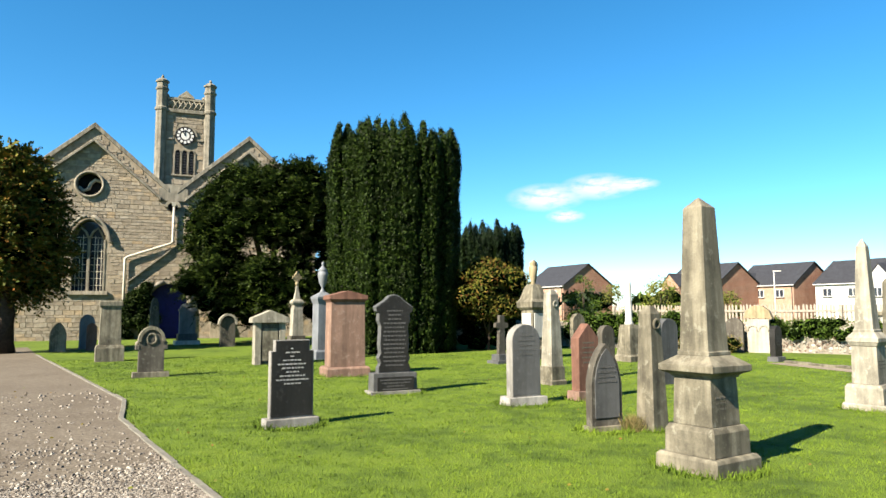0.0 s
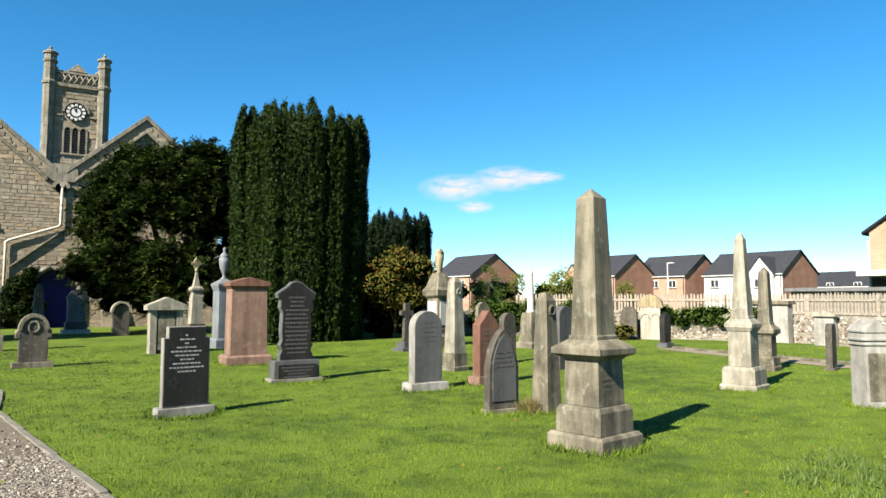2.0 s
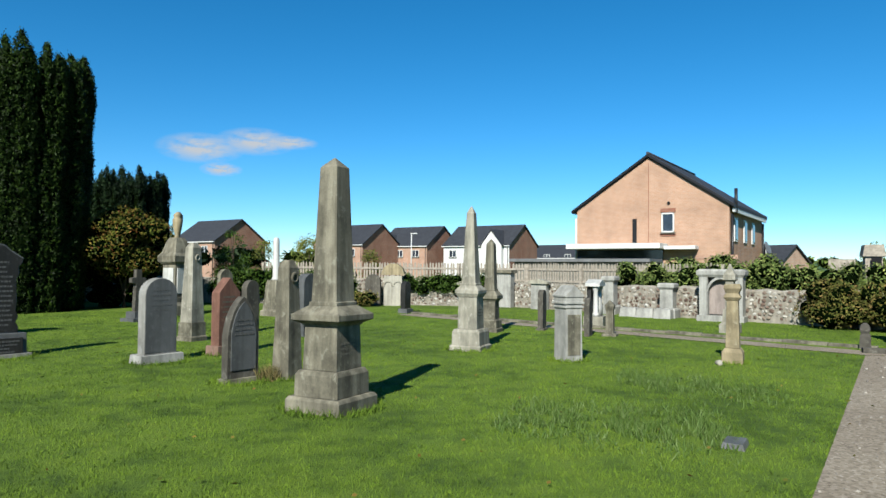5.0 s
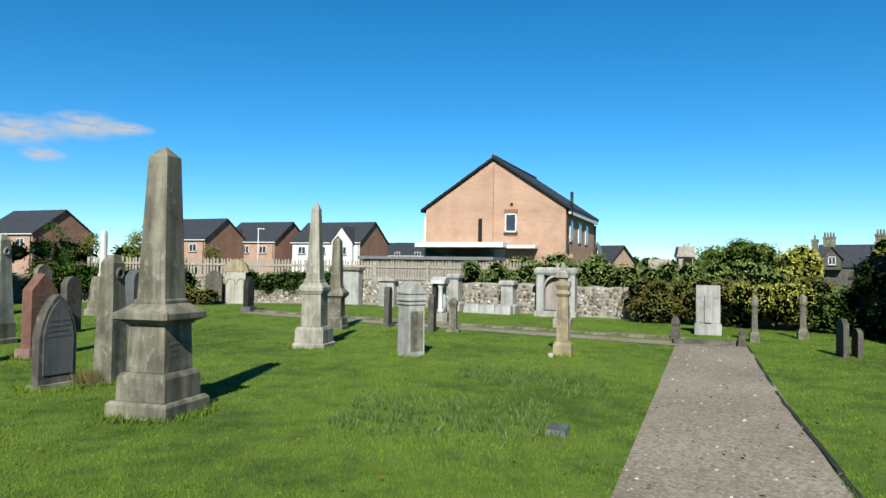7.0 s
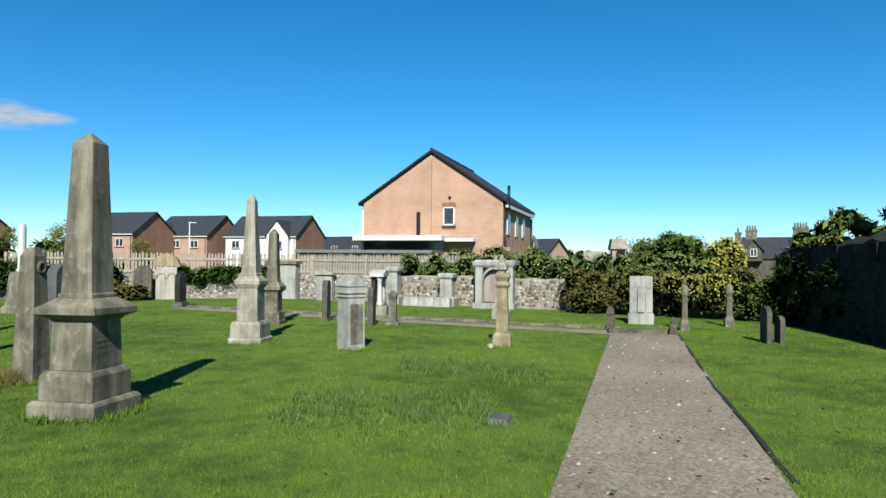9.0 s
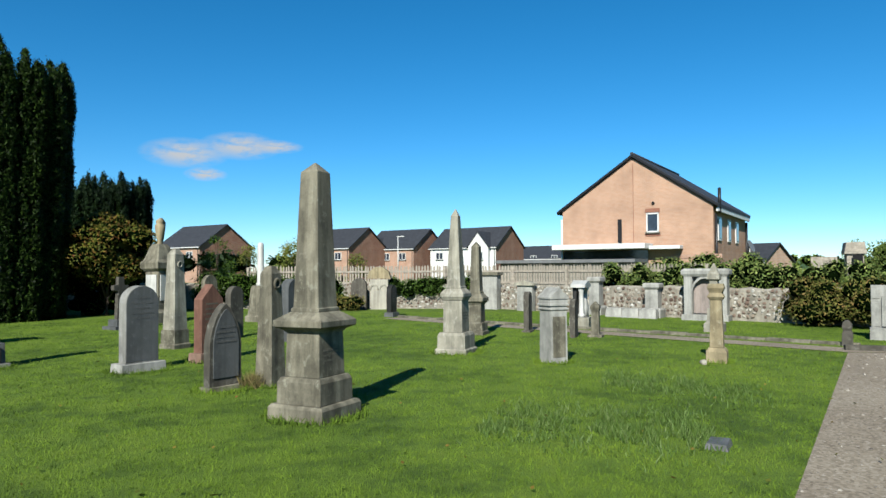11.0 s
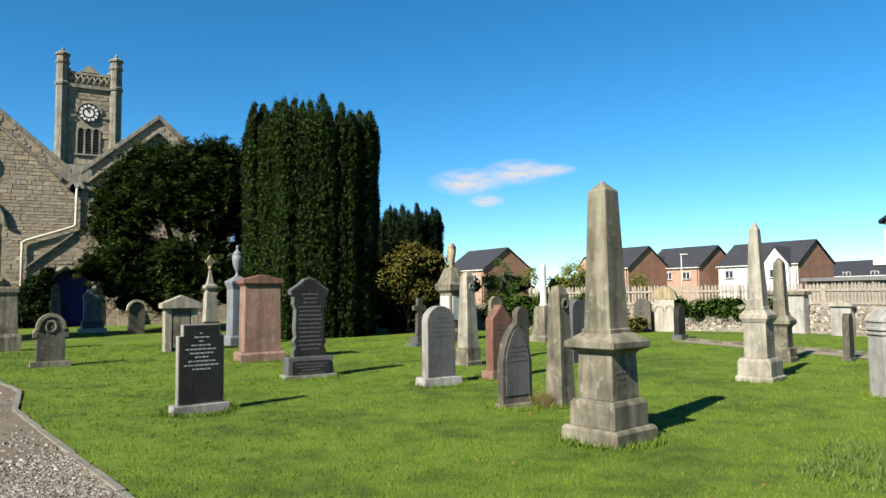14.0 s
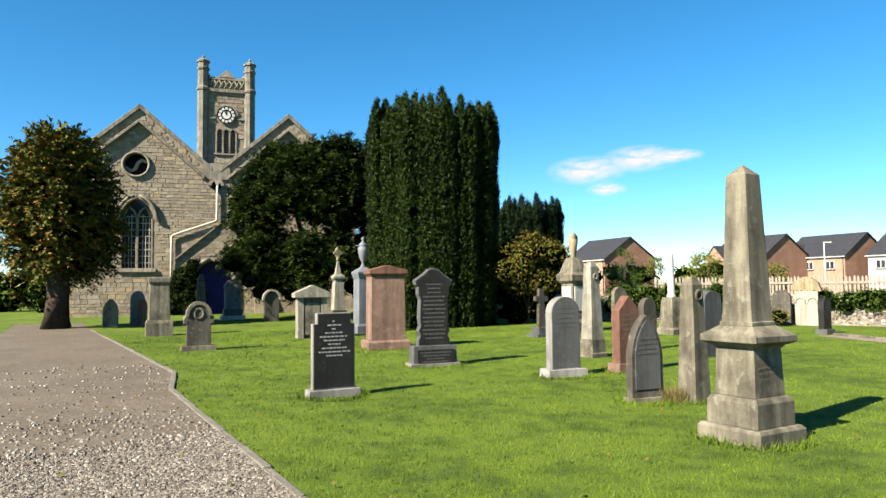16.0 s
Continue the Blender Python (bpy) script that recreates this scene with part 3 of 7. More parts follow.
# cross-topped monument
t = thing("cross_monument", "pale sandstone gabled monument topped by a carved foliate cross", "grave monument", -8.80, 22.5, FACE)
part("base", worn(bevelled(stack([(-0.05, 0.95, 0.8), (0.45, 0.95, 0.8), (0.55, 0.8, 0.66), (0.8, 0.8, 0.66)]), 0.015), 0.006), SAND_DARK, t)
part("body", worn(bevelled(stack([(0.8, 0.62, 0.5), (1.75, 0.5, 0.42), (1.95, 0.36, 0.34)]), 0.012), 0.005), SAND_PALE, t)
part("collar", worn(bevelled(stack([(1.9, 0.42, 0.38), (1.98, 0.62, 0.5), (2.05, 0.62, 0.5), (2.12, 0.4, 0.36)]), 0.01), 0.006), SAND_PALE, t)
part("spire", worn(bevelled(stack([(2.1, 0.34, 0.3), (2.45, 0.16, 0.14), (2.62, 0.10, 0.10)]), 0.01), 0.006), SAND_PALE, t)
part("cross", joined(lathe([(0.02, 2.60), (0.09, 2.66), (0.11, 2.72), (0.04, 2.78)], 8), ring(0.15, 0.05, 12, 6, 0, 0, 2.92), worn(box(0.10, 0.10, 0.5, 0, 0, 2.65, 0.02), 0.02), worn(box(0.5, 0.10, 0.10, 0, 0, 2.87, 0.02), 0.02)), SAND_YELLOW, t, "yellowish carved foliate cross")
t.scale = (0.60, 0.60, 0.88)
# dark arched stone with a carved wreath
t, s = headstone(-9.485, 16.013, round_top(0.66, 1.02, 0.72), 0.20, SAND_DARK, "dark arched headstone with a carved wreath in its head", size=(0.828, 0.989), rz=41, base=(0.96, 0.36, 0.12), base_mat=SAND)
part("wreath", worn(ring(0.12, 0.04, 18, 6, 0, -0.085, 0.76), 0.012, 16), SAND, s, "carved leafy wreath")
for sx in (-1, 1):
    part("boss", lathe([(0.02, 0.60), (0.055, 0.63), (0.06, 0.67), (0.03, 0.71)], 10, sx * 0.36, 0), SAND, s)
    part("shoulder", bevelled(box(0.10, 0.22, 0.10, sx * 0.36, 0, 0.52), 0.012), SAND_DARK, s)
part("arch_moulding", joined(*[prism([(0.335 * math.cos(a) * k, 0.70 + 0.335 * math.sin(a) * k) for a, k in ((a0, 0.82), (a0, 1.06), (a1, 1.06), (a1, 0.82))], -0.14, 0.12) for a0, a1 in ((math.pi * i / 10, math.pi * (i + 1) / 10) for i in range(10))]), SAND, s)
pedestal(-13.757, 20.118, 0.74, 0.42, 1.85, "tall plain sandstone slab with a moulded dark cap", SAND, size=(0.823, 0.985), cap="flat", cap_h=0.24, base_h=0.5, over=0.05, taper=0.9, rz=42)
# blue-grey stone on white base
sh = [(-0.40, 0), (0.40, 0), (0.40, 1.0), (0.46, 1.05), (0.44, 1.12), (0.36, 1.16), (0.33, 1.28), (0.2, 1.37), (0, 1.40), (-0.2, 1.37), (-0.33, 1.28), (-0.36, 1.16), (-0.44, 1.12), (-0.46, 1.05), (-0.40, 1.0)]
t, s = headstone(-17.219, 29.662, sh, 0.2, GRANITE_BLUE, "blue-grey granite headstone with shaped shoulders", size=(0.858, 0.975), rz=42, base=(0.98, 0.5, 0.50), base_mat=GRANITE_GREY)
part("foot", bevelled(box(1.22, 0.7, 0.24, 0, 0, -0.05), 0.012), MARBLE, t, "white marble foot slab")
# arch-capped stone
t, s = headstone(-14.447, 28.255, round_top(0.72, 1.28, 0.92), 0.2, SAND_DARK, "grey headstone under an overhanging arched hood", size=(0.860, 0.960), rz=42)
part("hood", bevelled(joined(*[prism([(0.40 * math.cos(a) * k, 0.98 + 0.40 * math.sin(a) * k) for a, k in ((a0, 0.92), (a0, 1.14), (a1, 1.14), (a1, 0.92))], -0.2, 0.14) for a0, a1 in ((math.pi * i / 10, math.pi * (i + 1) / 10) for i in range(10))]), 0.004, 1), SAND_PALE, s)
headstone(-18.834, 23.855, gothic_top(0.62, 1.02, 0.6), 0.16, SAND, "small pointed sandstone headstone by the path", size=(0.885, 1.068), rz=38)
headstone(-18.2, 24.83, round_top(0.55, 0.98, 0.75), 0.16, RED_STONE, "small red sandstone headstone", size=(0.66, 0.995), rz=38, base=(0.62, 0.26, 0.08))
headstone(-19.093, 25.665, round_top(0.8, 1.35, 1.0), 0.16, GRANITE_BLUE, "blue-grey headstone in the shade of the tree", size=(0.7, 1.019), rz=38)
# dark little obelisk
t = thing("stone_pillar", "dark tapered stone pillar with a carved ring", "grave pillar", -17.25, 27.3, FACE, size=(0.8, 0.93))
part("pillar", worn(bevelled(stack([(-0.05, 0.62, 0.5), (0.3, 0.62, 0.5), (0.34, 0.5, 0.4), (1.95, 0.36, 0.3), (2.2, 0.16, 0.14)]), 0.012), 0.005), SAND_DARK, t)
part("ring", ring(0.09, 0.025, 14, 6, 0, -0.19, 1.75), SAND, t)
# grey granite round top
t, s = headstone(-0.694, 13.061, round_top(0.62, 1.16, 0.90), 0.22, GRANITE_ROUGH, "grey granite round-topped headstone on a pale base", size=(0.849, 0.993), rz=37, base=(0.84, 0.40, 0.13), base_mat=PALE_GREY, face=GRANITE_GREY,
                 text=([0.3, 0.36, 0.3, 0.4, 0.3], 0.98, 0.075, 0.018, LETTER_DIM))


def ringed_pillar(x, y, w, h, label, mat, rz, ring_z, base=None, bottom=None, size=(1, 1)):
    """A tapering square pillar with a blunt pointed head and a carved wreath."""
    t = thing("stone_pillar", label, "grave pillar", x, y, rz, size=size)
    z = 0.0
    if base:
        part("base", worn(bevelled(stack([(-0.05, base[0], base[0]), (0.08, base[0], base[0]), (0.1, base[0] * 0.9, base[0] * 0.9), (base[1], base[0] * 0.88, base[0] * 0.88)]), 0.012), 0.005), bottom or mat, t)
        z = base[1]
    part("shaft", worn(bevelled(stack([(z - 0.06 * (not base), w, w * 0.95), (h - 0.10, w * 0.66, w * 0.62), (h, w * 0.3, w * 0.3)]), 0.012), 0.004), mat, t)
    k = (ring_z - z) / (h - z)
    part("wreath", worn(ring(0.055, 0.022, 16, 6, 0, -w * 0.475 * (1 - 0.36 * k) - 0.01, ring_z), 0.006, 20), mat, t, "carved stone wreath")
    return t


ringed_pillar(-0.380, 16.101, 0.40, 1.92, "pale tapering stone pillar with a wreath near its head", SAND_PALE, 47, 1.62, (0.50, 0.36), SAND, (0.813, 1.002))
ringed_pillar(1.101, 11.055, 0.32, 1.53, "leaning lichened stone pillar with a ring carved near its top", SAND, 47, 1.30, size=(0.924, 1.015))
# red gothic and dark gothic
headstone(0.282, 13.823, [(-0.25, 0), (0.25, 0), (0.25, 0.86), (0, 1.10), (-0.25, 0.86)], 0.22, RED_STONE, "red sandstone headstone with a pointed top", size=(0.876, 1.022), rz=42, base=(0.66, 0.36, 0.15), base_mat=RED_PALE, text=([0.3, 0.34, 0.3, 0.34, 0.3], 0.8, 0.08, 0.026, LETTER_DARK))
t, s = headstone(0.509, 10.911, gothic_top(0.55, 1.02, 0.52), 0.14, SAND_DARK, "dark pointed-arch headstone with a raised moulded edge", size=(0.864, 1.004), rz=37, base=(0.66, 0.26, 0.06), base_mat=SAND)
part("inner_panel", bevelled(prism([(px * 0.80, 0.10 + pz * 0.84) for px, pz in gothic_top(0.55, 1.02, 0.52)], -0.085, -0.06), 0.008), SLAB_GREY, s, "sunk dark inscription panel")
writing(s, [0.3, 0.34, 0.3, 0.34], -0.088, 0.74, 0.06, 0.024, LETTER_DIM, 9)
headstone(0.75, 17.9, round_top(0.40, 1.15, 0.95), 0.16, SAND_DARK, "small dark headstone behind the red one", rz=45)
headstone(1.90, 16.6, round_top(0.50, 1.32, 1.1), 0.22, SLAB_GREY, "grey round-topped headstone half hidden by a pillar", rz=45)
# white column
t = thing("column_monument", "broken white marble column on a grey pedestal", "grave monument", 1.56, 22.75, FACE, size=(0.88, 1.013))
part("pedestal", worn(bevelled(stack([(-0.05, 0.72, 0.72), (0.15, 0.72, 0.72), (0.2, 0.6, 0.6), (0.95, 0.46, 0.46), (1.05, 0.4, 0.4)]), 0.012), 0.005), SAND, t)
part("column", lathe([(0.15, 1.04), (0.15, 1.10), (0.115, 1.15), (0.105, 2.2), (0.09, 2.28), (0.05, 2.31)], 16), MARBLE, t, "tapering white marble column")
# draped-urn monument
t = thing("urn_monument", "tall sandstone monument with a draped urn and white panel", "grave monument", -1.28, 23.5, FACE, size=(0.86, 1.0))
part("base", worn(bevelled(stack([(-0.05, 1.0, 1.0), (0.3, 1.0, 1.0), (0.4, 0.8, 0.8), (0.55, 0.8, 0.8)]), 0.014), 0.005), SAND, t)
part("die", worn(bevelled(stack([(0.55, 0.66, 0.66), (1.5, 0.62, 0.62)]), 0.012), 0.004), SAND, t)
part("panel", bevelled(box(0.03, 0.5, 0.75, -0.335, 0, 0.65), 0.006), MARBLE, t, "white marble panel")
part("panel", bevelled(box(0.5, 0.03, 0.75, 0, -0.335, 0.65), 0.006), MARBLE, t, "white marble panel")
part("cornice", worn(bevelled(stack([(1.5, 0.66, 0.66), (1.58, 0.86, 0.86), (1.75, 0.88, 0.88), (1.85, 0.7, 0.7), (2.0, 0.6, 0.6), (2.2, 0.46, 0.46), (2.3, 0.34, 0.34)]), 0.012), 0.012, 9), SAND, t)
part("urn", worn(lathe([(0.12, 2.28), (0.08, 2.36), (0.08, 2.4), (0.13, 2.55), (0.165, 2.75), (0.16, 2.86), (0.11, 2.90), (0.14, 2.94), (0.12, 3.0), (0.03, 3.06)], 16), 0.01, 9), SAND_YELLOW, t, "mossy stone urn")
part("drapery", worn(lathe([(0.06, 2.32), (0.10, 2.5), (0.14, 2.8), (0.15, 2.95), (0.05, 3.07)], 12, 0.09, 0.06), 0.03, 9), SAND, t, "carved stone drapery over the urn")
# by the wall, behind
headstone(5.668, 23.225, [(-0.24, 0), (0.24, 0), (0.26, 0.6), (0.24, 0.85), (0.10, 0.96), (-0.10, 0.96), (-0.24, 0.85), (-0.26, 0.6)], 0.20, GRANITE_DARK, "dark granite headstone near the wall", size=(0.831, 0.916), rz=50, base=(0.56, 0.4, 0.16), base_mat=GRANITE_GREY, text=([0.3] * 6, 0.85, 0.09, 0.03, LETTER_DIM))
t, s = headstone(-2.05, 21.3, [(-0.12, 0), (0.12, 0), (0.09, 0.72), (0.22, 0.76), (0.22, 0.88), (0.09, 0.90), (0.08, 1.10), (-0.08, 1.10), (-0.09, 0.90), (-0.22, 0.88), (-0.22, 0.76), (-0.09, 0.72)], 0.12, SAND_DARK, "dark stone cross on a stepped grey base", rz=45, base=(0.42, 0.36, 0.26), base_mat=SLAB_GREY)
part("foot", bevelled(box(0.62, 0.52, 0.14, 0, 0, -0.05), 0.012), SLAB_GREY, t)
headstone(-4.1, 31.8, [(-0.28, 0), (0.28, 0), (0.33, 0.7), (0.26, 1.1), (0.12, 1.42), (-0.1, 1.40), (-0.27, 1.1), (-0.33, 0.7)], 0.2, GRANITE_ROUGH, "rugged pale weathered headstone in shade", rz=40, wear=0.03)
headstone(-5.6, 31.5, square_top(0.75, 1.25), 0.2, SLAB_GREY, "dark plain headstone in the shade of the yews", rz=40)
t, s = headstone(0.0, 29.0, round_top(0.62, 1.35, 1.0), 0.2, SAND, "old pale headstone with carved top near the wall", rz=45)
# cluster by the cross path
t = thing("pedestal_monument", "grey stone pedestal with a stepped and gabled cap", "grave monument", 5.550, 11.741, 6, size=(0.775, 0.976))
part("body", worn(bevelled(stack([(-0.06, 0.40, 0.44), (0.86, 0.385, 0.42)]), 0.008), 0.003), PALE_GREY, t)
part("panel", bevelled(box(0.30, 0.02, 0.66, 0, -0.218, 0.10), 0.006), SAND, t, "sunk darker inscription panel")
part("moulding", worn(bevelled(stack([(0.85, 0.39, 0.42), (0.87, 0.44, 0.47), (0.895, 0.44, 0.47), (0.90, 0.40, 0.43), (0.93, 0.40, 0.43), (0.935, 0.46, 0.49), (0.965, 0.46, 0.49), (0.97, 0.42, 0.45), (1.05, 0.42, 0.45)]), 0.004), 0.002), PALE_GREY, t)
part("gable", worn(bevelled(prism([(-0.23, 1.045), (0.23, 1.045), (0.23, 1.07), (0.0, 1.235), (-0.23, 1.07)], -0.245, 0.245), 0.006), 0.002), PALE_GREY, t)
headstone(7.461, 16.786, round_top(0.42, 0.96, 0.8), 0.16, SAND_DARK, "worn grey round-topped headstone", size=(0.8, 0.958), rz=50, base=(0.5, 0.28, 0.05))
headstone(7.85, 15.25, round_top(0.36, 0.84, 0.68), 0.12, SAND_DARK, "thin dark round-topped headstone", rz=50)
pedestal(8.315, 15.121, 0.24, 0.26, 0.78, "small stone pedestal with a pyramid cap", SAND, size=(0.68, 0.998), cap="pyramid", cap_h=0.22, base_h=0.06, over=0.03, taper=0.9, rz=48)
# white niche monument with a statue-like carved block
t = thing("niche_monument", "white and dark marble niche monument with carved pillars", "grave monument", 9.45, 17.75, 50)
part("base", bevelled(box(0.75, 0.5, 0.30, 0, 0, -0.05), 0.012), SAND_PALE, t)
part("back", bevelled(box(0.6, 0.10, 0.85, 0, 0.12, 0.25), 0.01), GRANITE_DARK, t, "dark marble back slab")
for sx in (-1, 1):
    part("pillar", lathe([(0.09, 0.25), (0.09, 0.32), (0.065, 0.36), (0.06, 0.9), (0.09, 0.96), (0.09, 1.02)], 12, sx * 0.27, -0.05), MARBLE, t)
part("lintel", worn(bevelled(prism([(-0.42, 1.02), (0.42, 1.02), (0.42, 1.10), (0, 1.2), (-0.42, 1.10)], -0.18, 0.2), 0.01), 0.005), MARBLE, t)
part("carving", worn(lathe([(0.12, 0.25), (0.13, 0.5), (0.10, 0.7), (0.05, 0.85)], 10, 0.03, -0.05), 0.03, 8), MARBLE, t, "weathered white carving")
# sandstone pillar on the lawn
t = thing("stone_pillar", "slender yellow sandstone pillar with a carved capital on lawn", "grave pillar", 7.992, 10.87, 45, size=(1.039, 0.983))
part("base", worn(bevelled(stack([(-0.05, 0.30, 0.30), (0.18, 0.30, 0.30), (0.24, 0.22, 0.22)]), 0.012), 0.008), SAND_YELLOW, t)
part("shaft", worn(bevelled(stack([(0.24, 0.20, 0.20), (1.02, 0.16, 0.16)]), 0.02), 0.004), SAND_YELLOW, t)
part("capital", worn(bevelled(stack([(1.0, 0.17, 0.17), (1.06, 0.24, 0.24), (1.12, 0.18, 0.18), (1.2, 0.25, 0.25), (1.27, 0.22, 0.22)]), 0.012), 0.008), SAND_YELLOW, t)
st = bmesh.new()
bmesh.ops.create_icosphere(st, subdivisions=2, radius=0.06)
ob = tagged(mesh_object("loose_stone", worn(st, 0.02, 9), SAND_PALE), "small pale stone lying on the grass", "stone")
ob.location = (7.60, 10.72, 0.03)
# slab monument at the path's end
t = thing("slab_monument", "tall pale slab monument with raised panels at the path's end", "grave monument", 13.548, 12.455, -50, size=(1.007, 0.99))
part("slab", worn(bevelled(box(0.52, 0.16, 1.19, 0, 0.06, -0.05), 0.012), 0.004), PALE_GREY, t)
part("centre_panel", bevelled(box(0.15, 0.05, 0.64, 0, -0.04, 0.28), 0.01), PALE_GREY, t)
for sx in (-1, 1):
    part("side_panel", bevelled(box(0.15, 0.02, 0.5, sx * 0.178, -0.025, 0.28), 0.008), PALE_GREY, t)
    part("upper_panel", bevelled(box(0.15, 0.02, 0.2, sx * 0.178, -0.025, 0.86), 0.008), PALE_GREY, t)
part("foot", worn(bevelled(box(0.58, 0.36, 0.30, 0, 0, -0.05), 0.012), 0.005), PALE_GREY, t)
for x, y, h, w, lab in ((13.116, 10.942, 0.98, 0.118, "thin grey stone pillar with a pointed head"), (14.744, 10.936, 0.99, 0.131, "thin sandstone pillar with a carved head")):
    t = thing("stone_pillar", lab, "grave pillar", x, y, 42)
    part("base", worn(bevelled(stack([(-0.05, w * 1.6, w * 1.6), (0.16, w * 1.6, w * 1.6), (0.22, w * 1.1, w * 1.1)]), 0.01), 0.005), SAND, t)
    part("shaft", worn(bevelled(stack([(0.2, w, w), (0.72, w * 0.85, w * 0.85), (0.76, w * 1.15, w * 1.15), (0.92, w * 1.1, w * 1.1), (h, 0.03, 0.03)]), 0.01), 0.004), SAND, t)
headstone(12.504, 8.767, round_top(0.44, 0.70, 0.55), 0.085, SAND_DARK, "thin dark headstone seen edge-on", size=(1.097, 0.945), rz=44)
headstone(12.695, 8.619, round_top(0.38, 0.54, 0.42), 0.08, SAND_DARK, "small dark headstone beside a taller one", size=(1.069, 0.925), rz=44)
ob = tagged(mesh_object("ground_plaque", worn(bevelled(frustum(bmesh.new(), -0.02, 0.05, 0.30, 0.20, 0.26, 0.16), 0.01), 0.008), GRANITE_GREY), "small flat grey plaque sunk in the lawn", "plaque")
ob.matrix_basis = pose(4.447, 6.621, 0, 0, 0, 42)
# kerbed end of the path: low wall and two dark little boulder posts
t = thing("grave_kerb", "low mossy stone kerb in front of the slab monument", "kerb", 11.75, 10.98, -38)
part("kerb", worn(bevelled(box(1.35, 0.16, 0.14, 0, 0, -0.04), 0.015), 0.01), SAND_DARK, t)
for x, y, r in ((11.842, 11.882, 0.112), (12.09, 10.473, 0.082)):
    bm = stack([(-0.05, r * 1.9, r * 1.7), (r * 2.2, r * 1.8, r * 1.6), (r * 2.6, r * 1.2, r * 1.1), (r * 3.2, r * 1.5, r * 1.4), (r * 4.0, r * 1.3, r * 1.2), (r * 4.4, r * 0.5, r * 0.5)])
    ob = tagged(mesh_object("marker_stone", worn(bevelled(bm, 0.03), 0.02, 8), SAND_DARK), "short dark knobbed stone post at the path's end", "stone")
    ob.matrix_basis = pose(x, y, 0, 0, 0, 40)

# ---- church ----
CH = (-21.74, 35.09, 33.7)


def church_stone():
    m = Mat("church_rubble_stone", 0.92)
    r = m.random()
    c = m.ramp(r, [(0.0, (0.167, 0.139, 0.101)), (0.35, (0.207, 0.176, 0.132)), (0.8, (0.235, 0.204, 0.154)), (0.95, (0.259, 0.196, 0.121)), (1.0, (0.288, 0.255, 0.2))])
    c = m.mix(c, m.ramp(m.noise(5, 5), [(0.3, (0.6, 0.6, 0.6)), (0.7, (1.15, 1.15, 1.15))]), 0.8, "MULTIPLY")
    m.colour(c).bump(m.noise(14, 5, 0.7), 0.7, 0.03)
    return m.m


def church_stone_joined():
    m = Mat("church_coursed_stone", 0.92)
    r = m.island()
    c = m.ramp(r, [(0.0, (0.167, 0.139, 0.101)), (0.35, (0.207, 0.176, 0.132)), (0.8, (0.235, 0.204, 0.154)), (0.95, (0.259, 0.196, 0.121)), (1.0, (0.288, 0.255, 0.2))])
    c = m.mix(c, m.ramp(m.noise(5, 5), [(0.3, (0.6, 0.6, 0.6)), (0.7, (1.15, 1.15, 1.15))]), 0.8, "MULTIPLY")
    m.colour(c).bump(m.noise(14, 5, 0.7), 0.7, 0.03)
    return m.m


CREAM_STONE = stone_mat("cream_limestone", (0.264, 0.246, 0.201), (0.264, 0.243, 0.19), 60, 0.8, 0.85, 0.4, 0.3)
CH_STONE, CH_JOINED = church_stone(), church_stone_joined()
CH_MORTAR = stone_mat("church_mortar", (0.216, 0.184, 0.135), (0.227, 0.202, 0.159), 40, 0.7, 0.95, 0.4, 0.3)
CH_DRESSED = stone_mat("church_dressed_stone", (0.2, 0.18, 0.138), (0.19, 0.18, 0.145), 50, 0.62, 0.9, 0.5, 0.5)
CH_COPING = stone_mat("church_coping_stone", (0.165, 0.152, 0.12), (0.19, 0.185, 0.15), 50, 0.55, 0.9, 0.6, 0.5)
CLOCK_WHITE = plain("clock_white", (0.422, 0.417, 0.396), 0.4, 0, 6, 0.05)

church = thing("church", "old sandstone church with twin gables and a clock tower behind", "church", *CH)
GX, APEX, EAVE, HALF = 3.97, 11.25, 7.75, 3.97


def gable_height(x):
    """The wall's top over a place along the front."""
    return APEX - (APEX - EAVE) * abs(abs(x) - GX) / HALF * 1.0


WIN = (-4.05, 2.55, 1.62, 6.25)  # centre, sill, width, head
DOOR = (-0.10, 0.0, 1.95, 2.95)
ROUND = (-4.12, 8.18, 0.60)


def arch_half(z, sill, w, head, spring):
    """Half width of a pointed opening at a height; 0 outside it."""
    if z < sill or z > head:
        return 0.0
    if z <= spring:
        return w / 2
    k = (z - spring) / (head - spring)
    return w / 2 * math.sqrt(max(0.0, 1 - k**1.7))


def in_opening(x, z, grow=0.0):
    if abs(x - WIN[0]) < arch_half(z, WIN[1] - grow, WIN[2] + 2 * grow, WIN[3] + grow, 5.2) or abs(x - DOOR[0]) < arch_half(z, -0.5, DOOR[2] + 2 * grow, DOOR[3] + grow, 1.9):
        return True
    return math.hypot(x - ROUND[0], z - ROUND[1]) < ROUND[2] + grow


def facade_slab():
    """The front wall with its openings cut through: thin columns of wall between heights."""
    bm = bmesh.new()
    step = 0.06
    n = int(15.88 / step)
    for i in range(n):
        x0 = -7.94 + i * step
        x = x0 + step / 2
        top = gable_height(x)
        z = 0.0
        runs = []
        inside_now = in_opening(x, 0.02)
        begin = None if inside_now else -0.3
        while z < top:
            z += 0.04
            now = in_opening(x, z)
            if now and begin is not None:
                runs.append((begin, z))
                begin = None
            elif not now and begin is None:
                begin = z
        if begin is not None:
            runs.append((begin, top))
        for a, b in runs:
            frustum(bm, a, b, step, 0.7, cx=x, cy=0.40)
    return bm


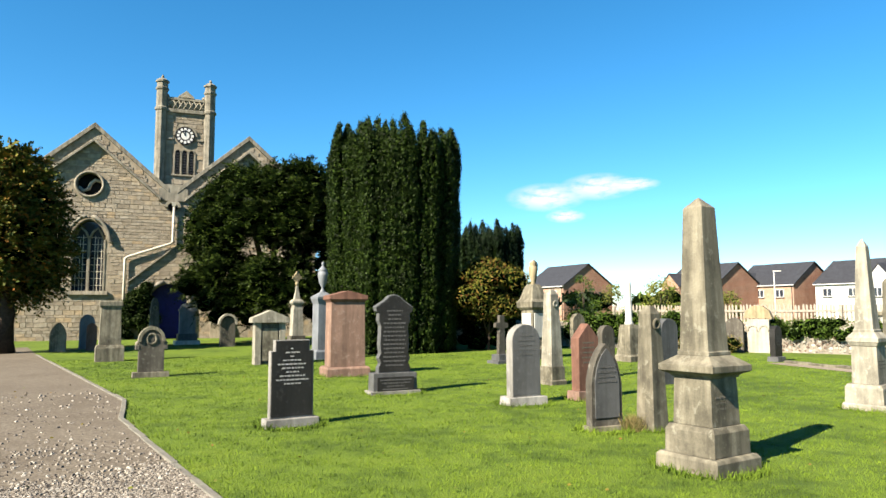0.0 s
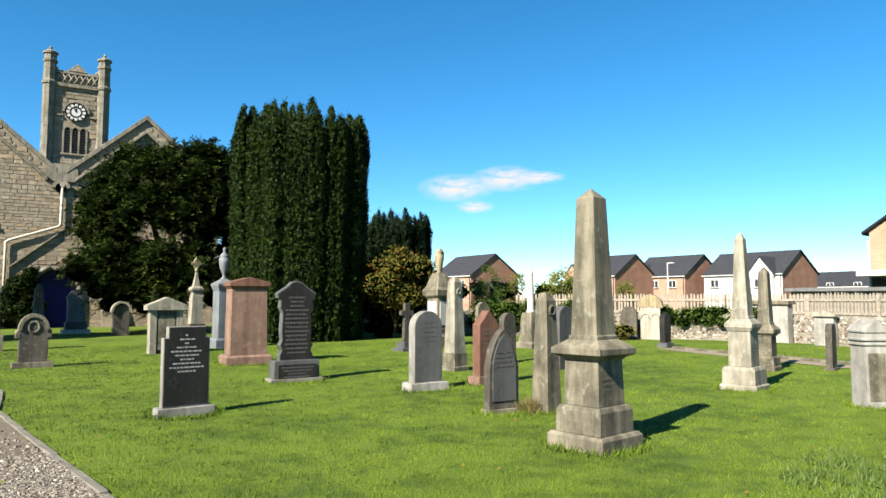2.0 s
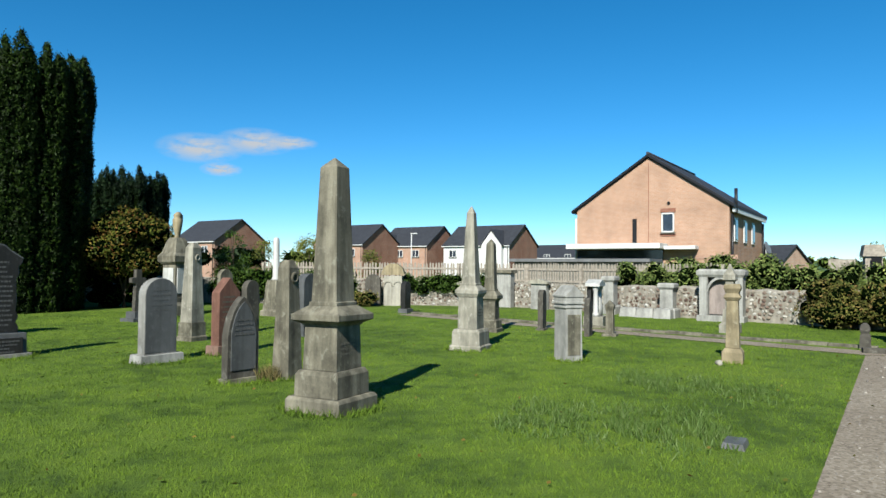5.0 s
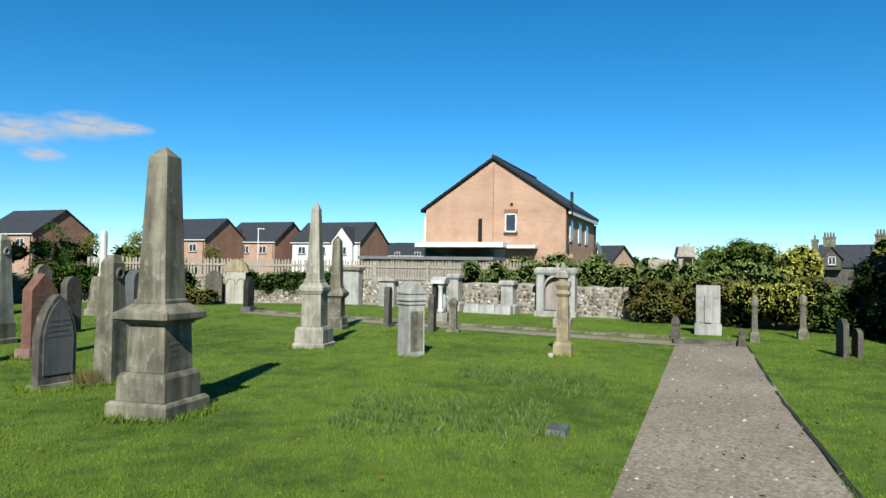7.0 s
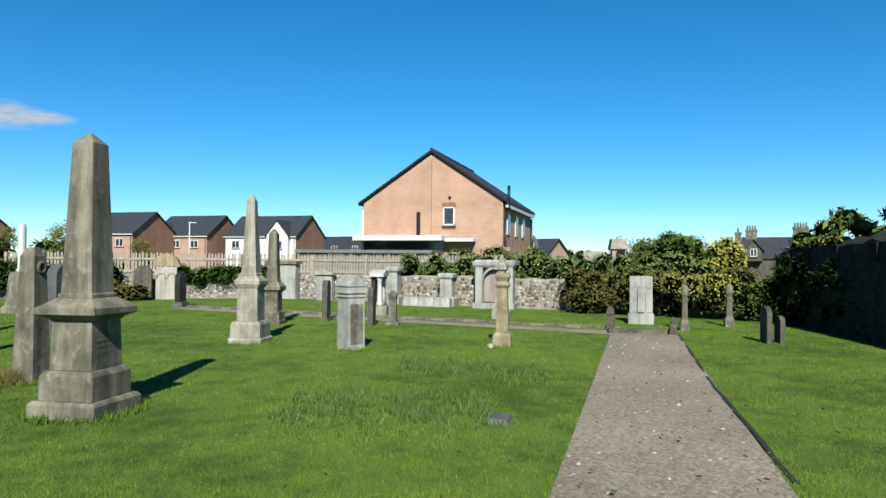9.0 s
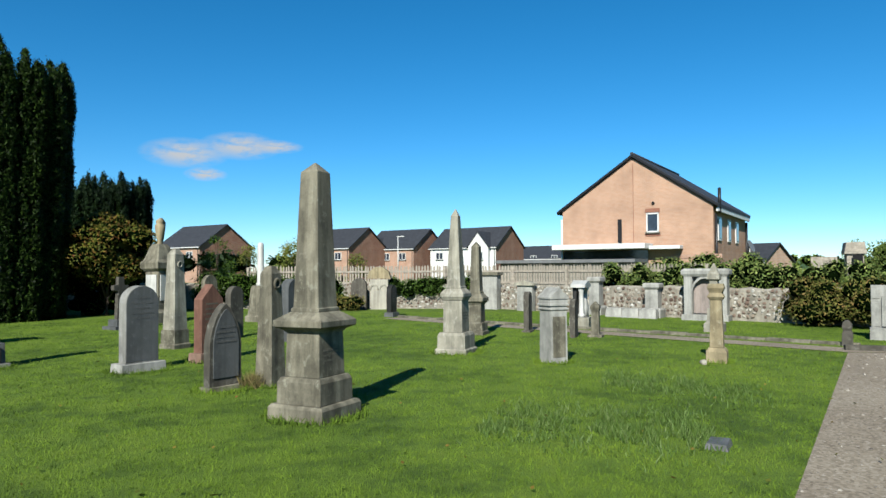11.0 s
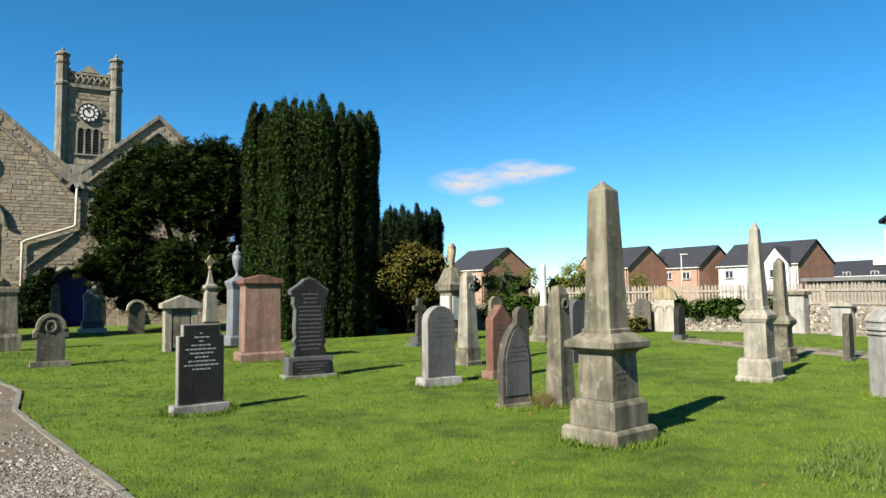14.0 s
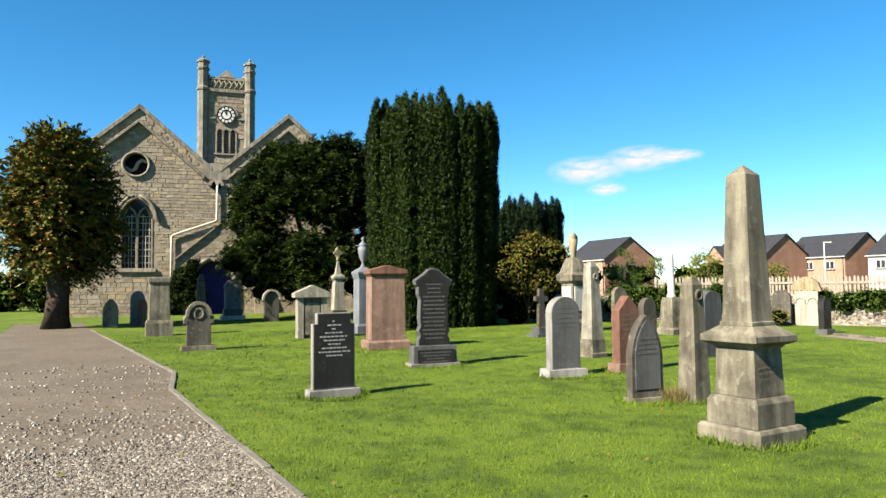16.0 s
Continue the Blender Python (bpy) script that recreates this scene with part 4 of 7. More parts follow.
part("front_wall", facade_slab(), CH_MORTAR, church, "sandstone gabled front wall")
body = prism([(-7.9, -0.3), (7.9, -0.3), (7.9, 7.5), (3.97, 10.7), (0.0, 7.5), (-3.97, 10.7), (-7.9, 7.5)], 1.6, 14.0)
part("rear_body", body, CH_MORTAR, church)
for sx in (-1, 1):
    for k in (-1, 1):
        cx = sx * GX
        roof = bmesh.new()
        v = [roof.verts.new(p) for p in ((cx, 0.7, 10.95), (cx, 14.2, 10.95), (cx + k * 4.0, 14.2, 7.6), (cx + k * 4.0, 0.7, 7.6), (cx, 0.7, 11.05), (cx, 14.2, 11.05), (cx + k * 4.0, 14.2, 7.7), (cx + k * 4.0, 0.7, 7.7))]
        for f in ((0, 1, 2, 3), (7, 6, 5, 4), (0, 3, 7, 4), (1, 5, 6, 2), (0, 4, 5, 1), (3, 2, 6, 7)):
            roof.faces.new([v[i] for i in f])
        part("roof_slope", roof, SLATE, church)


def sloped_bar(x0, z0, x1, z1, w, y0, y1):
    """A bar along a slope in the front's plane, w thick downwards."""
    return prism([(x0, z0 - w), (x1, z1 - w), (x1, z1), (x0, z0)], y0, y1)


for cx in (-GX, GX):
    for k in (-1, 1):
        x1 = cx + k * 3.75
        part("coping", worn(bevelled(sloped_bar(cx, APEX + 0.27, x1, gable_height(x1) + 0.27, 0.27, -0.10, 0.85), 0.02, 1), 0.01), CH_COPING, church)
        x1 = cx + k * 3.35
        part("string_moulding", bevelled(sloped_bar(cx, APEX - 0.62, x1, gable_height(x1) - 0.62, 0.17, -0.26, 0.06), 0.03, 1), CH_COPING, church)
part("valley_block", bevelled(prism([(-0.75, 7.5), (0.75, 7.5), (0.75, 8.15), (0.4, 8.42), (-0.4, 8.42), (-0.75, 8.15)], -0.08, 0.8), 0.03), CH_COPING, church)
part("gutter_arch", joined(*[prism([(0.42 * math.cos(a) * q, 7.15 + 0.42 * math.sin(a) * q) for a, q in ((a0, 0.6), (a0, 1.0), (a1, 1.0), (a1, 0.6))], -0.24, 0.06) for a0, a1 in ((math.pi * i / 8, math.pi * (i + 1) / 8) for i in range(8))]), CH_DRESSED, church)
part("gutter_recess", lathe([(0.26, 0), (0.26, 0.05)], 16), DARK_VOID, church).matrix_basis = pose(0, -0.03, 7.18, 90, 0, 0)
pipe = part("drainpipe", tube([(0.06, -0.12, 7.3), (0.05, -0.12, 5.25), (-0.05, -0.12, 5.15), (-2.15, -0.12, 4.38), (-2.28, -0.12, 4.28), (-2.30, -0.12, 0.1)], 0.065), CREAM_PIPE, church, "cream painted iron drainpipe with two bends")
part("hopper", bevelled(stack([(7.2, 0.16, 0.16), (7.42, 0.30, 0.24)], 0.06, -0.13), 0.01), CREAM_PIPE, pipe)
part("roof_raggle", bevelled(sloped_bar(-2.1, 3.1, -0.05, 4.85, 0.10, -0.12, 0.06), 0.01, 1), CH_COPING, church, "slanting stone line of a vanished roof")



def courses():
    """Coursed stone blocks over the front: x, z, width, height."""
    rnd = random.Random(61)
    out = []
    z = -0.05
    while z < 11.3:
        h = rnd.choice((0.13, 0.17, 0.2, 0.25))
        x = -7.93
        while x < 7.9:
            w = rnd.uniform(0.16, 0.62)
            w = min(w, 7.93 - x)
            cx, cz = x + w / 2, z + h / 2
            ok = w > 0.12 and all(gable_height(px) > z + h - 0.02 and not in_opening(px, pz, 0.06) for px in (x + 0.02, cx, x + w - 0.02) for pz in (z + 0.02, z + h - 0.02))
            if ok:
                out.append((cx, cz, w - 0.01, h - 0.01, rnd.uniform(0.0, 0.011)))
            x += w
        z += h
    return out


def block_verts(w, h, d):
    b = 0.009
    return [(-w / 2, 0.02, -h / 2), (w / 2, 0.02, -h / 2), (w / 2, 0.02, h / 2), (-w / 2, 0.02, h / 2), (-w / 2 + b, -d, -h / 2 + b), (w / 2 - b, -d, -h / 2 + b), (w / 2 - b, -d, h / 2 - b), (-w / 2 + b, -d, h / 2 - b)]


BLOCK_FACES = [(4, 5, 6, 7), (0, 1, 5, 4), (1, 2, 6, 5), (2, 3, 7, 6), (3, 0, 4, 7)]
# the tall window
heights = [WIN[1]] + [5.2 + (WIN[3] - 5.22) * k / 8 for k in range(9)]
outline = [(WIN[0] + arch_half(z, WIN[1], WIN[2], WIN[3], 5.2), z) for z in heights] + [(WIN[0] - arch_half(z, WIN[1], WIN[2], WIN[3], 5.2), z) for z in heights[::-1]]
win = part("window", prism(outline, 0.42, 0.45), GLASS, church, "tall pointed window with pale tracery")
part("mullion", bevelled(box(0.14, 0.22, 2.75, WIN[0], 0.36, 2.55), 0.02), CH_DRESSED, win)
for s in (-1, 1):
    part("tracery", tube([(WIN[0] + s * 0.01, 0.36, 5.3), (WIN[0] + s * 0.16, 0.36, 5.68), (WIN[0] + s * 0.40, 0.36, 5.92), (WIN[0] + s * 0.55, 0.36, 5.70), (WIN[0] + s * 0.74, 0.36, 5.25)], 0.07, 6), CH_DRESSED, win)
    part("jamb", bevelled(box(0.10, 0.40, 2.7, WIN[0] + s * 0.77, 0.22, 2.55), 0.02), CH_DRESSED, win)
    for i, x in enumerate((0.28, 0.42, 0.60)):
        part("glazing_bar", box(0.03, 0.03, 2.75 if i else 2.95, WIN[0] + s * x, 0.39, 2.55), CREAM_PIPE, win)
    for i in range(8):
        part("glazing_bar", box(0.60, 0.03, 0.028, WIN[0] + s * 0.42, 0.385, 2.85 + i * 0.36), CREAM_PIPE, win)
part("sill", worn(bevelled(prism([(-0.98, -0.22), (0.98, -0.22), (0.98, -0.02), (-0.98, -0.02)], -0.10, 0.40), 0.02), 0.006), CH_DRESSED, win).matrix_basis = pose(WIN[0], 0, 2.56, -6, 0, 0)
hood = []
for s in (-1, 1):
    pts = [(WIN[0] + s * arch_half(z, WIN[1], WIN[2] + 0.42, WIN[3] + 0.22, 5.2), -0.10, z) for z in (5.15, 5.35, 5.6, 5.85, 6.1, 6.28, 6.40, 6.46)]
    hood.append(tube([(pts[0][0] + s * 0.18, -0.10, 5.12)] + pts, 0.10, 6))
part("hood_moulding", joined(*hood), CH_COPING, win)
# round window with a curving bar
rw = part("round_window", lathe([(0.62, 0), (0.62, 0.04)], 24), DARK_VOID, church, "small round window with a curving stone bar")
rw.matrix_basis = pose(ROUND[0], 0.5, ROUND[1], 90, 0, 0)
part("surround", ring(0.66, 0.07, 28, 6, ROUND[0], -0.04, ROUND[1]), CH_DRESSED, church)
part("curved_bar", tube([(ROUND[0] - 0.55, 0.3, ROUND[1] - 0.12), (ROUND[0] - 0.3, 0.3, ROUND[1] - 0.32), (ROUND[0] - 0.06, 0.3, ROUND[1] - 0.2), (ROUND[0] + 0.04, 0.3, ROUND[1] + 0.1), (ROUND[0] + 0.26, 0.3, ROUND[1] + 0.3), (ROUND[0] + 0.56, 0.3, ROUND[1] + 0.2)], 0.10, 6), CREAM_STONE, church)
# doorway
door = part("door", prism([(-1.2, 0), (1.2, 0), (1.2, 3.1), (-1.2, 3.1)], 1.05, 1.12), BLUE_DOOR, church, "bright blue painted double door in an arch")
door.location.x = DOOR[0]
part("centre_strip", box(0.06, 0.03, 2.8, DOOR[0], 1.03, 0.05), BLUE_DOOR, church)
for s in (-1, 1):
    part("porch_side", box(0.2, 0.9, 3.2, DOOR[0] + s * 1.1, 1.15, -0.1), CH_MORTAR, church)
part("porch_ceiling", box(2.4, 0.9, 0.15, DOOR[0], 1.15, 3.05), CH_MORTAR, church)
arch = []
for s in (-1, 1):
    pts = [(DOOR[0] + s * arch_half(z, -0.5, DOOR[2] + 0.3, DOOR[3] + 0.14, 1.9), -0.05, z) for z in (0.0, 1.0, 1.9, 2.2, 2.5, 2.75, 2.95, 3.06)]
    arch.append(tube(pts, 0.13, 6))
part("door_arch", joined(*arch), CH_COPING, church)
part("wall_lamp", lathe([(0.02, 0), (0.10, 0.05), (0.13, 0.2), (0.05, 0.3)], 10, 1.15, -0.2), MARBLE, church, "small white wall lamp").location.z = 2.75
# porch: a dark lean-to buttress block beside the doorway
part("buttress", worn(bevelled(prism([(0.0, -0.3), (1.1, -0.3), (1.1, 0.0), (0.0, 3.2)], -0.2, 0.2), 0.02), 0.01), CH_MORTAR, church).matrix_basis = pose(2.1, -0.1, 0)

# tower
tower = part("tower", box(3.75, 3.75, 19.0, 0, 1.9, -0.5), CH_MORTAR, church, "square clock tower with corner turrets")
tower.matrix_basis = Matrix(church.matrix_basis.inverted()) @ pose(-31.19, 50.66, 0, 0, 0, CH[2])
for x in (-1.83, 1.83):
    for y in (0.05, 3.7):
        tt = part("turret", lathe([(0.44, -0.3), (0.44, 17.55), (0.52, 17.6), (0.52, 17.8), (0.44, 17.9), (0.42, 19.2), (0.50, 19.3), (0.50, 19.45), (0.42, 19.5), (0.42, 19.85), (0.52, 19.9), (0.52, 20.05), (0.30, 20.2), (0.10, 20.25), (0.12, 20.4), (0.04, 20.55)], 8, x, y), CH_COPING, tower)
        for f in tt.data.polygons:
            f.use_smooth = False
for z, h, g in ((17.5, 0.28, 0.2), (15.25, 0.14, 0.08)):
    for cx, w in ((0.0, 2.9),) if z > 16 else ((-1.2, 0.5), (1.2, 0.5)):
        part("string_course", bevelled(box(w, 0.2 + g, h, cx, 0.0, z), 0.03, 1), CH_COPING, tower)
part("parapet_rail", bevelled(box(2.85, 0.28, 0.22, 0, 0.05, 18.55), 0.02, 1), CH_DRESSED, tower)
part("parapet_peak", bevelled(prism([(-0.62, 18.77), (0.62, 18.77), (0.62, 18.86), (0, 19.4), (-0.62, 18.86)], -0.12, 0.16), 0.02, 1), CH_DRESSED, tower)
part("parapet_peak_panel", prism([(-0.34, 18.82), (0.34, 18.82), (0, 19.15)], -0.125, -0.12), CH_STONE, tower)
for i in range(7):
    x = -1.2 + i * 0.4
    for s in (-1, 1):
        part("parapet_lattice", tube([(x - s * 0.2, -0.02, 17.82), (x + s * 0.2, -0.02, 18.55)], 0.055, 6), CH_DRESSED, tower)
part("parapet_back", box(2.9, 0.1, 0.8, 0, 0.25, 17.8), CH_MORTAR, tower)
clock = part("clock_face", lathe([(0.74, 0), (0.74, 0.05)], 32), DARK_METAL, tower, "black and white clock face")
clock.matrix_basis = pose(0, -0.10, 15.63, 90, 0, 0)
part("dial", lathe([(0.32, 0), (0.32, 0.02)], 24), CLOCK_WHITE, clock).location = (0, 0, 0.055)
for i in range(12):
    a = math.radians(30 * i)
    nb = part("numeral", box(0.19, 0.20, 0.02), CLOCK_WHITE, clock)
    nb.matrix_basis = Matrix.Translation((0.54 * math.sin(a), 0.54 * math.cos(a), 0.055)) @ Matrix.Rotation(-a, 4, "Z")
for a, l, w in ((-2, 0.5, 0.05), (-28, 0.34, 0.07)):
    hb = part("clock_pointer", box(w, l, 0.02, 0, l / 2), DARK_METAL, clock)
    hb.matrix_basis = Matrix.Translation((0, 0, 0.09)) @ Matrix.Rotation(radians(-a), 4, "Z")
part("clock_hood", joined(*[prism([(0.92 * math.cos(a) * q, 15.63 + 0.92 * math.sin(a) * q) for a, q in ((a0, 0.84), (a0, 1.0), (a1, 1.0), (a1, 0.84))], -0.12, 0.06) for a0, a1 in ((math.pi * i / 12, math.pi * (i + 1) / 12) for i in range(12))]), CH_DRESSED, tower)
for x in (-0.52, 0.0, 0.52):
    w = part("belfry_window", prism(round_top(0.30, 1.95, 1.75), -0.03, 0.0), DARK_VOID, tower)
    w.location = (x, 0.02, 12.5)
    for i in range(8):
        part("louvre", box(0.28, 0.08, 0.05, 0, -0.05, 0.1 + i * 0.22), SLATE, w)
    part("window_arch", joined(*[prism([(0.22 * math.cos(a) * q, 1.75 + 0.25 * math.sin(a) * q) for a, q in ((a0, 0.75), (a0, 1.1), (a1, 1.1), (a1, 0.75))], -0.12, 0.02) for a0, a1 in ((math.pi * i / 8, math.pi * (i + 1) / 8) for i in range(8))]), CH_DRESSED, w)
for x in (-0.78, -0.26, 0.26, 0.78):
    part("window_jamb", bevelled(box(0.12, 0.12, 1.85, x, -0.02, 12.45), 0.02, 1), CH_DRESSED, tower)
part("window_sill", bevelled(box(1.9, 0.2, 0.14, 0, -0.03, 12.32), 0.02, 1), CH_DRESSED, tower)

# ---- foliage ----


def quads(centre, axis_u, axis_v, su, sv):
    """Four-cornered leaves as verts and faces."""
    n = len(centre)
    u, v = axis_u * su[:, None], axis_v * sv[:, None]
    verts = np.stack([centre - u * 0.5, centre - v * 0.35 + u * 0.1, centre + u * 0.6, centre + v * 0.35 + u * 0.1], 1).reshape(-1, 3)
    faces = np.arange(4 * n).reshape(-1, 4)
    return verts, faces


def unit(a):
    return a / np.maximum(1e-9, np.linalg.norm(a, axis=1, keepdims=True))


def leaf_mesh(name, centre, normal, size, material, up=0.0, flat=0.6, seed=0, long=1.6):
    """Leaves at centres, roughly facing along their normals; up: how far they point upward (negative: droop)."""
    r = np.random.RandomState(seed)
    n = len(centre)
    nrm = unit(normal * flat + r.normal(0, 0.5, (n, 3)))
    aim = unit(r.normal(0, 0.6, (n, 3)) + np.array([0, 0, up]) + normal * 0.35)
    u = unit(aim - nrm * (aim * nrm).sum(1, keepdims=True))
    v = np.cross(nrm, u)
    s = size * r.uniform(0.6, 1.35, n)
    verts, faces = quads(centre, u, v, s * long, s)
    return raw_mesh(name, verts.tolist(), faces.tolist(), material)


def lobed_points(lobes, per, seed, shell=(0.75, 1.05), lower=-0.8):
    r = np.random.RandomState(seed)
    cs, ns = [], []
    for (c, rad) in lobes:
        rad = np.array(rad, float)
        k = max(8, int(per * (rad[0] * rad[1] * rad[2]) ** (2 / 3)))
        d = unit(r.normal(0, 1, (k, 3)))
        d = d[d[:, 2] > lower]
        cs.append(np.array(c) + d * rad * r.uniform(*shell, (len(d), 1)))
        ns.append(unit(d / rad))
    return np.concatenate(cs), np.concatenate(ns)


def core_mesh(lobes, k, sub=2):
    bm = bmesh.new()
    for c, rad in lobes:
        m = Matrix.Translation(c) @ Matrix.Diagonal((rad[0] * k, rad[1] * k, rad[2] * k, 1))
        bmesh.ops.create_icosphere(bm, subdivisions=sub, radius=1, matrix=m)
    return bm


def bushy(name, label, category, x, y, lobes, per, size, material, seed, core=0.78, trunk=None, up=0.0, rz=0.0, branches=0, core_mat=None, kind="", shell=(0.75, 1.08), long=1.6):
    t = thing(name, label, category, x, y, rz, kind=kind)
    c, n = lobed_points(lobes, per, seed, shell)
    ob = new("crown", leaf_mesh("crown", c, n, size, material, up, seed=seed, long=long))
    ob.parent = t
    if core:
        tagged(part("inner_mass", core_mesh(lobes, core), core_mat or SHADE_CORE, t), kind="stuff")
    if trunk:
        h, r0 = trunk
        rnd = random.Random(seed)
        bend = [(rnd.uniform(-0.05, 0.05) * h * k, rnd.uniform(-0.05, 0.05) * h * k, -0.1 + h * k) for k in (0, 0.3, 0.6, 1.0)]
        part("trunk", tube(bend, [r0 * 1.4, r0, r0 * 0.8, r0 * 0.5], 10), BARK, t)
        for i in range(branches):
            cc, rad = lobes[i % len(lobes)]
            part("limb", tube([bend[1 + i % 2], Vector(bend[2]).lerp(Vector(cc), 0.5) + Vector((0, 0, -0.2)), cc], [r0 * 0.45, r0 * 0.3, r0 * 0.12], 6), BARK, t)
    return t


def random_lobes(n, rx, ry, z0, z1, r0, r1, seed, power=1.0, shape=None):
    """Lobes filling a dome-like body."""
    rnd = random.Random(seed)
    out = []
    for i in range(n):
        z = z0 + (z1 - z0) * rnd.random() ** power
        k = (z - z0) / (z1 - z0)
        w = shape(k) if shape else math.sqrt(max(0.05, 1 - (2 * k - 1) ** 2))
        a, q = rnd.uniform(0, 2 * math.pi), math.sqrt(rnd.uniform(0.35, 1))
        r = rnd.uniform(r0, r1)
        out.append(((rx * w * q * math.cos(a), ry * w * q * math.sin(a), z), (r, r, r * rnd.uniform(0.7, 0.95))))
    return out


def columnar_yew(x, y, radius, height, label, material, seed, rings, flare=0.12, clumps=52, leaves=15, low=0.89):
    """An upright yew of many plumes standing side by side, each covered in small curling tufts."""
    rnd, r = random.Random(seed), np.random.RandomState(seed)
    t = thing("yew_tree", label, "tree", x, y, rnd.uniform(0, 90))
    cs, ns = [], []
    core = bmesh.new()
    for count, rad in rings:
        for i in range(count):
            a = 2 * math.pi * (i + rnd.uniform(-0.45, 0.45)) / count
            q = radius * rad * rnd.uniform(0.9, 1.03)
            top = height * (rnd.uniform(low, 0.97) if rad > 0.5 else rnd.uniform(low + 0.04, 1.0))
            pr = radius * rnd.uniform(0.085, 0.135)
            bx, by = q * math.cos(a), q * math.sin(a)
            k = int(clumps * top * pr * 6.0)
            z = r.uniform(0.0, 1.0, k)
            th = a + r.normal(0, 1.1, k)
            prof = pr * np.minimum(1.0, 0.72 + z * 0.9) * np.clip((1.0 - z) * 9.0, 0.05, 1.0) ** 0.7
            wob = 1 + 0.14 * np.sin(z * top * 2.6 + th * 2 + seed + i) + r.uniform(-0.14, 0.2, k)
            grow = 1 + flare * z
            out = np.stack([np.cos(th), np.sin(th), np.zeros(k)], 1)
            c = np.stack([bx * grow, by * grow, z * top], 1) + out * (prof * wob)[:, None]
            if rad < 0.8:
                high = z > 0.6
                c, out, k = c[high], out[high], int(high.sum())
            fan = r.normal(0, 1, (k, leaves, 3)) * np.array([0.036, 0.036, 0.075])
            fan[:, :, 2] += 0.03
            cs.append((c[:, None, :] + fan).reshape(-1, 3))
            ns.append((unit(out)[:, None, :] * 0.5 + unit(fan.reshape(-1, 3)).reshape(k, leaves, 3) * 0.8).reshape(-1, 3))
            levels = [(0.0, 0.5), (0.1, 0.72), (0.4, 0.84), (0.75, 0.84), (0.9, 0.6), (0.95, 0.12)]
            loops = [[core.verts.new((bx * (1 + flare * zz) + pr * w * math.cos(2 * math.pi * j / 8), by * (1 + flare * zz) + pr * w * math.sin(2 * math.pi * j / 8), zz * top)) for j in range(8)] for zz, w in levels]
            core.faces.new(loops[-1])
            for la, lb in zip(loops, loops[1:]):
                for j in range(8):
                    core.faces.new((la[j], la[(j + 1) % 8], lb[(j + 1) % 8], lb[j]))
    c, n = np.concatenate(cs), unit(np.concatenate(ns))
    ob = new("crown", leaf_mesh("crown", c, n, 0.047, material, up=0.8, flat=1.0, seed=seed, long=2.2))
    ob.parent = t
    part("inner_mass", core, SHADE_CORE, t)
    part("trunk", lathe([(0.35, -0.1), (0.3, 0.4), (0.28, 1.6)], 10), BARK, t)
    return t


def spray_tree(name, label, x, y, lobes, per, material, seed, trunk, reach=(0.4, 0.85), leaves=15, droop=0.45, width=0.05, core=0.6, lower=-0.95, rise=0.2):
    """A tree of feathery sprays that arch outwards and hang at their tips."""
    r = np.random.RandomState(seed)
    t = thing(name, label, "tree", x, y)
    c, n = lobed_points(lobes, per, seed, (0.55, 1.0), lower)
    k = len(c)
    aim = unit(n * np.array([1, 1, 0.7]) + r.normal(0, 0.35, (k, 3)) + np.array([0, 0, rise]))
    ln = r.uniform(reach[0], reach[1], k)
    s = (np.arange(leaves) + 0.5) / leaves
    side = unit(np.cross(aim, np.array([0.0, 0.0, 1.0])) + r.normal(0, 0.15, (k, 3)))
    axis = c[:, None, :] + aim[:, None, :] * (s[None, :, None] * ln[:, None, None])
    axis[:, :, 2] -= droop * (s[None, :] ** 2) * ln[:, None]
    sign = np.where(np.arange(leaves) % 2, 1.0, -1.0)
    tip = side[:, None, :] * sign[None, :, None] * 0.8 + aim[:, None, :] * 0.75 + r.normal(0, 0.22, (k, leaves, 3))
    tip[:, :, 2] -= 0.25 * s[None, :]
    u = unit(tip.reshape(-1, 3))
    nrm = unit(np.cross(np.repeat(side, leaves, 0), np.repeat(aim, leaves, 0)) + r.normal(0, 0.5, (k * leaves, 3)))
    v = unit(np.cross(nrm, u))
    size = (0.19 * (1.1 - 0.6 * s))[None, :].repeat(k, 0).reshape(-1) * r.uniform(0.7, 1.3, k * leaves)
    verts, faces = quads(axis.reshape(-1, 3) + u * size[:, None] * 0.5, u, v, size, np.full(k * leaves, width) * r.uniform(0.8, 1.6, k * leaves))
    ob = new("crown", raw_mesh("crown", verts.tolist(), faces.tolist(), material))
    ob.parent = t
    if core:
        tagged(part("inner_mass", core_mesh(lobes, core), SHADE_CORE, t), kind="stuff")
    h, r0 = trunk
    part("trunk", tube([(0, 0, -0.1), (0.05, 0.03, h * 0.4), (-0.04, 0.05, h)], [r0 * 1.4, r0, r0 * 0.7], 10), BARK, t)
    for cc, rad in lobes[:9]:
        part("limb", tube([(0, 0, h * 0.75), Vector((0, 0, h)).lerp(Vector(cc), 0.5) + Vector((0, 0, -0.2)), cc], [r0 * 0.45, r0 * 0.3, r0 * 0.1], 6), BARK, t)
    return t


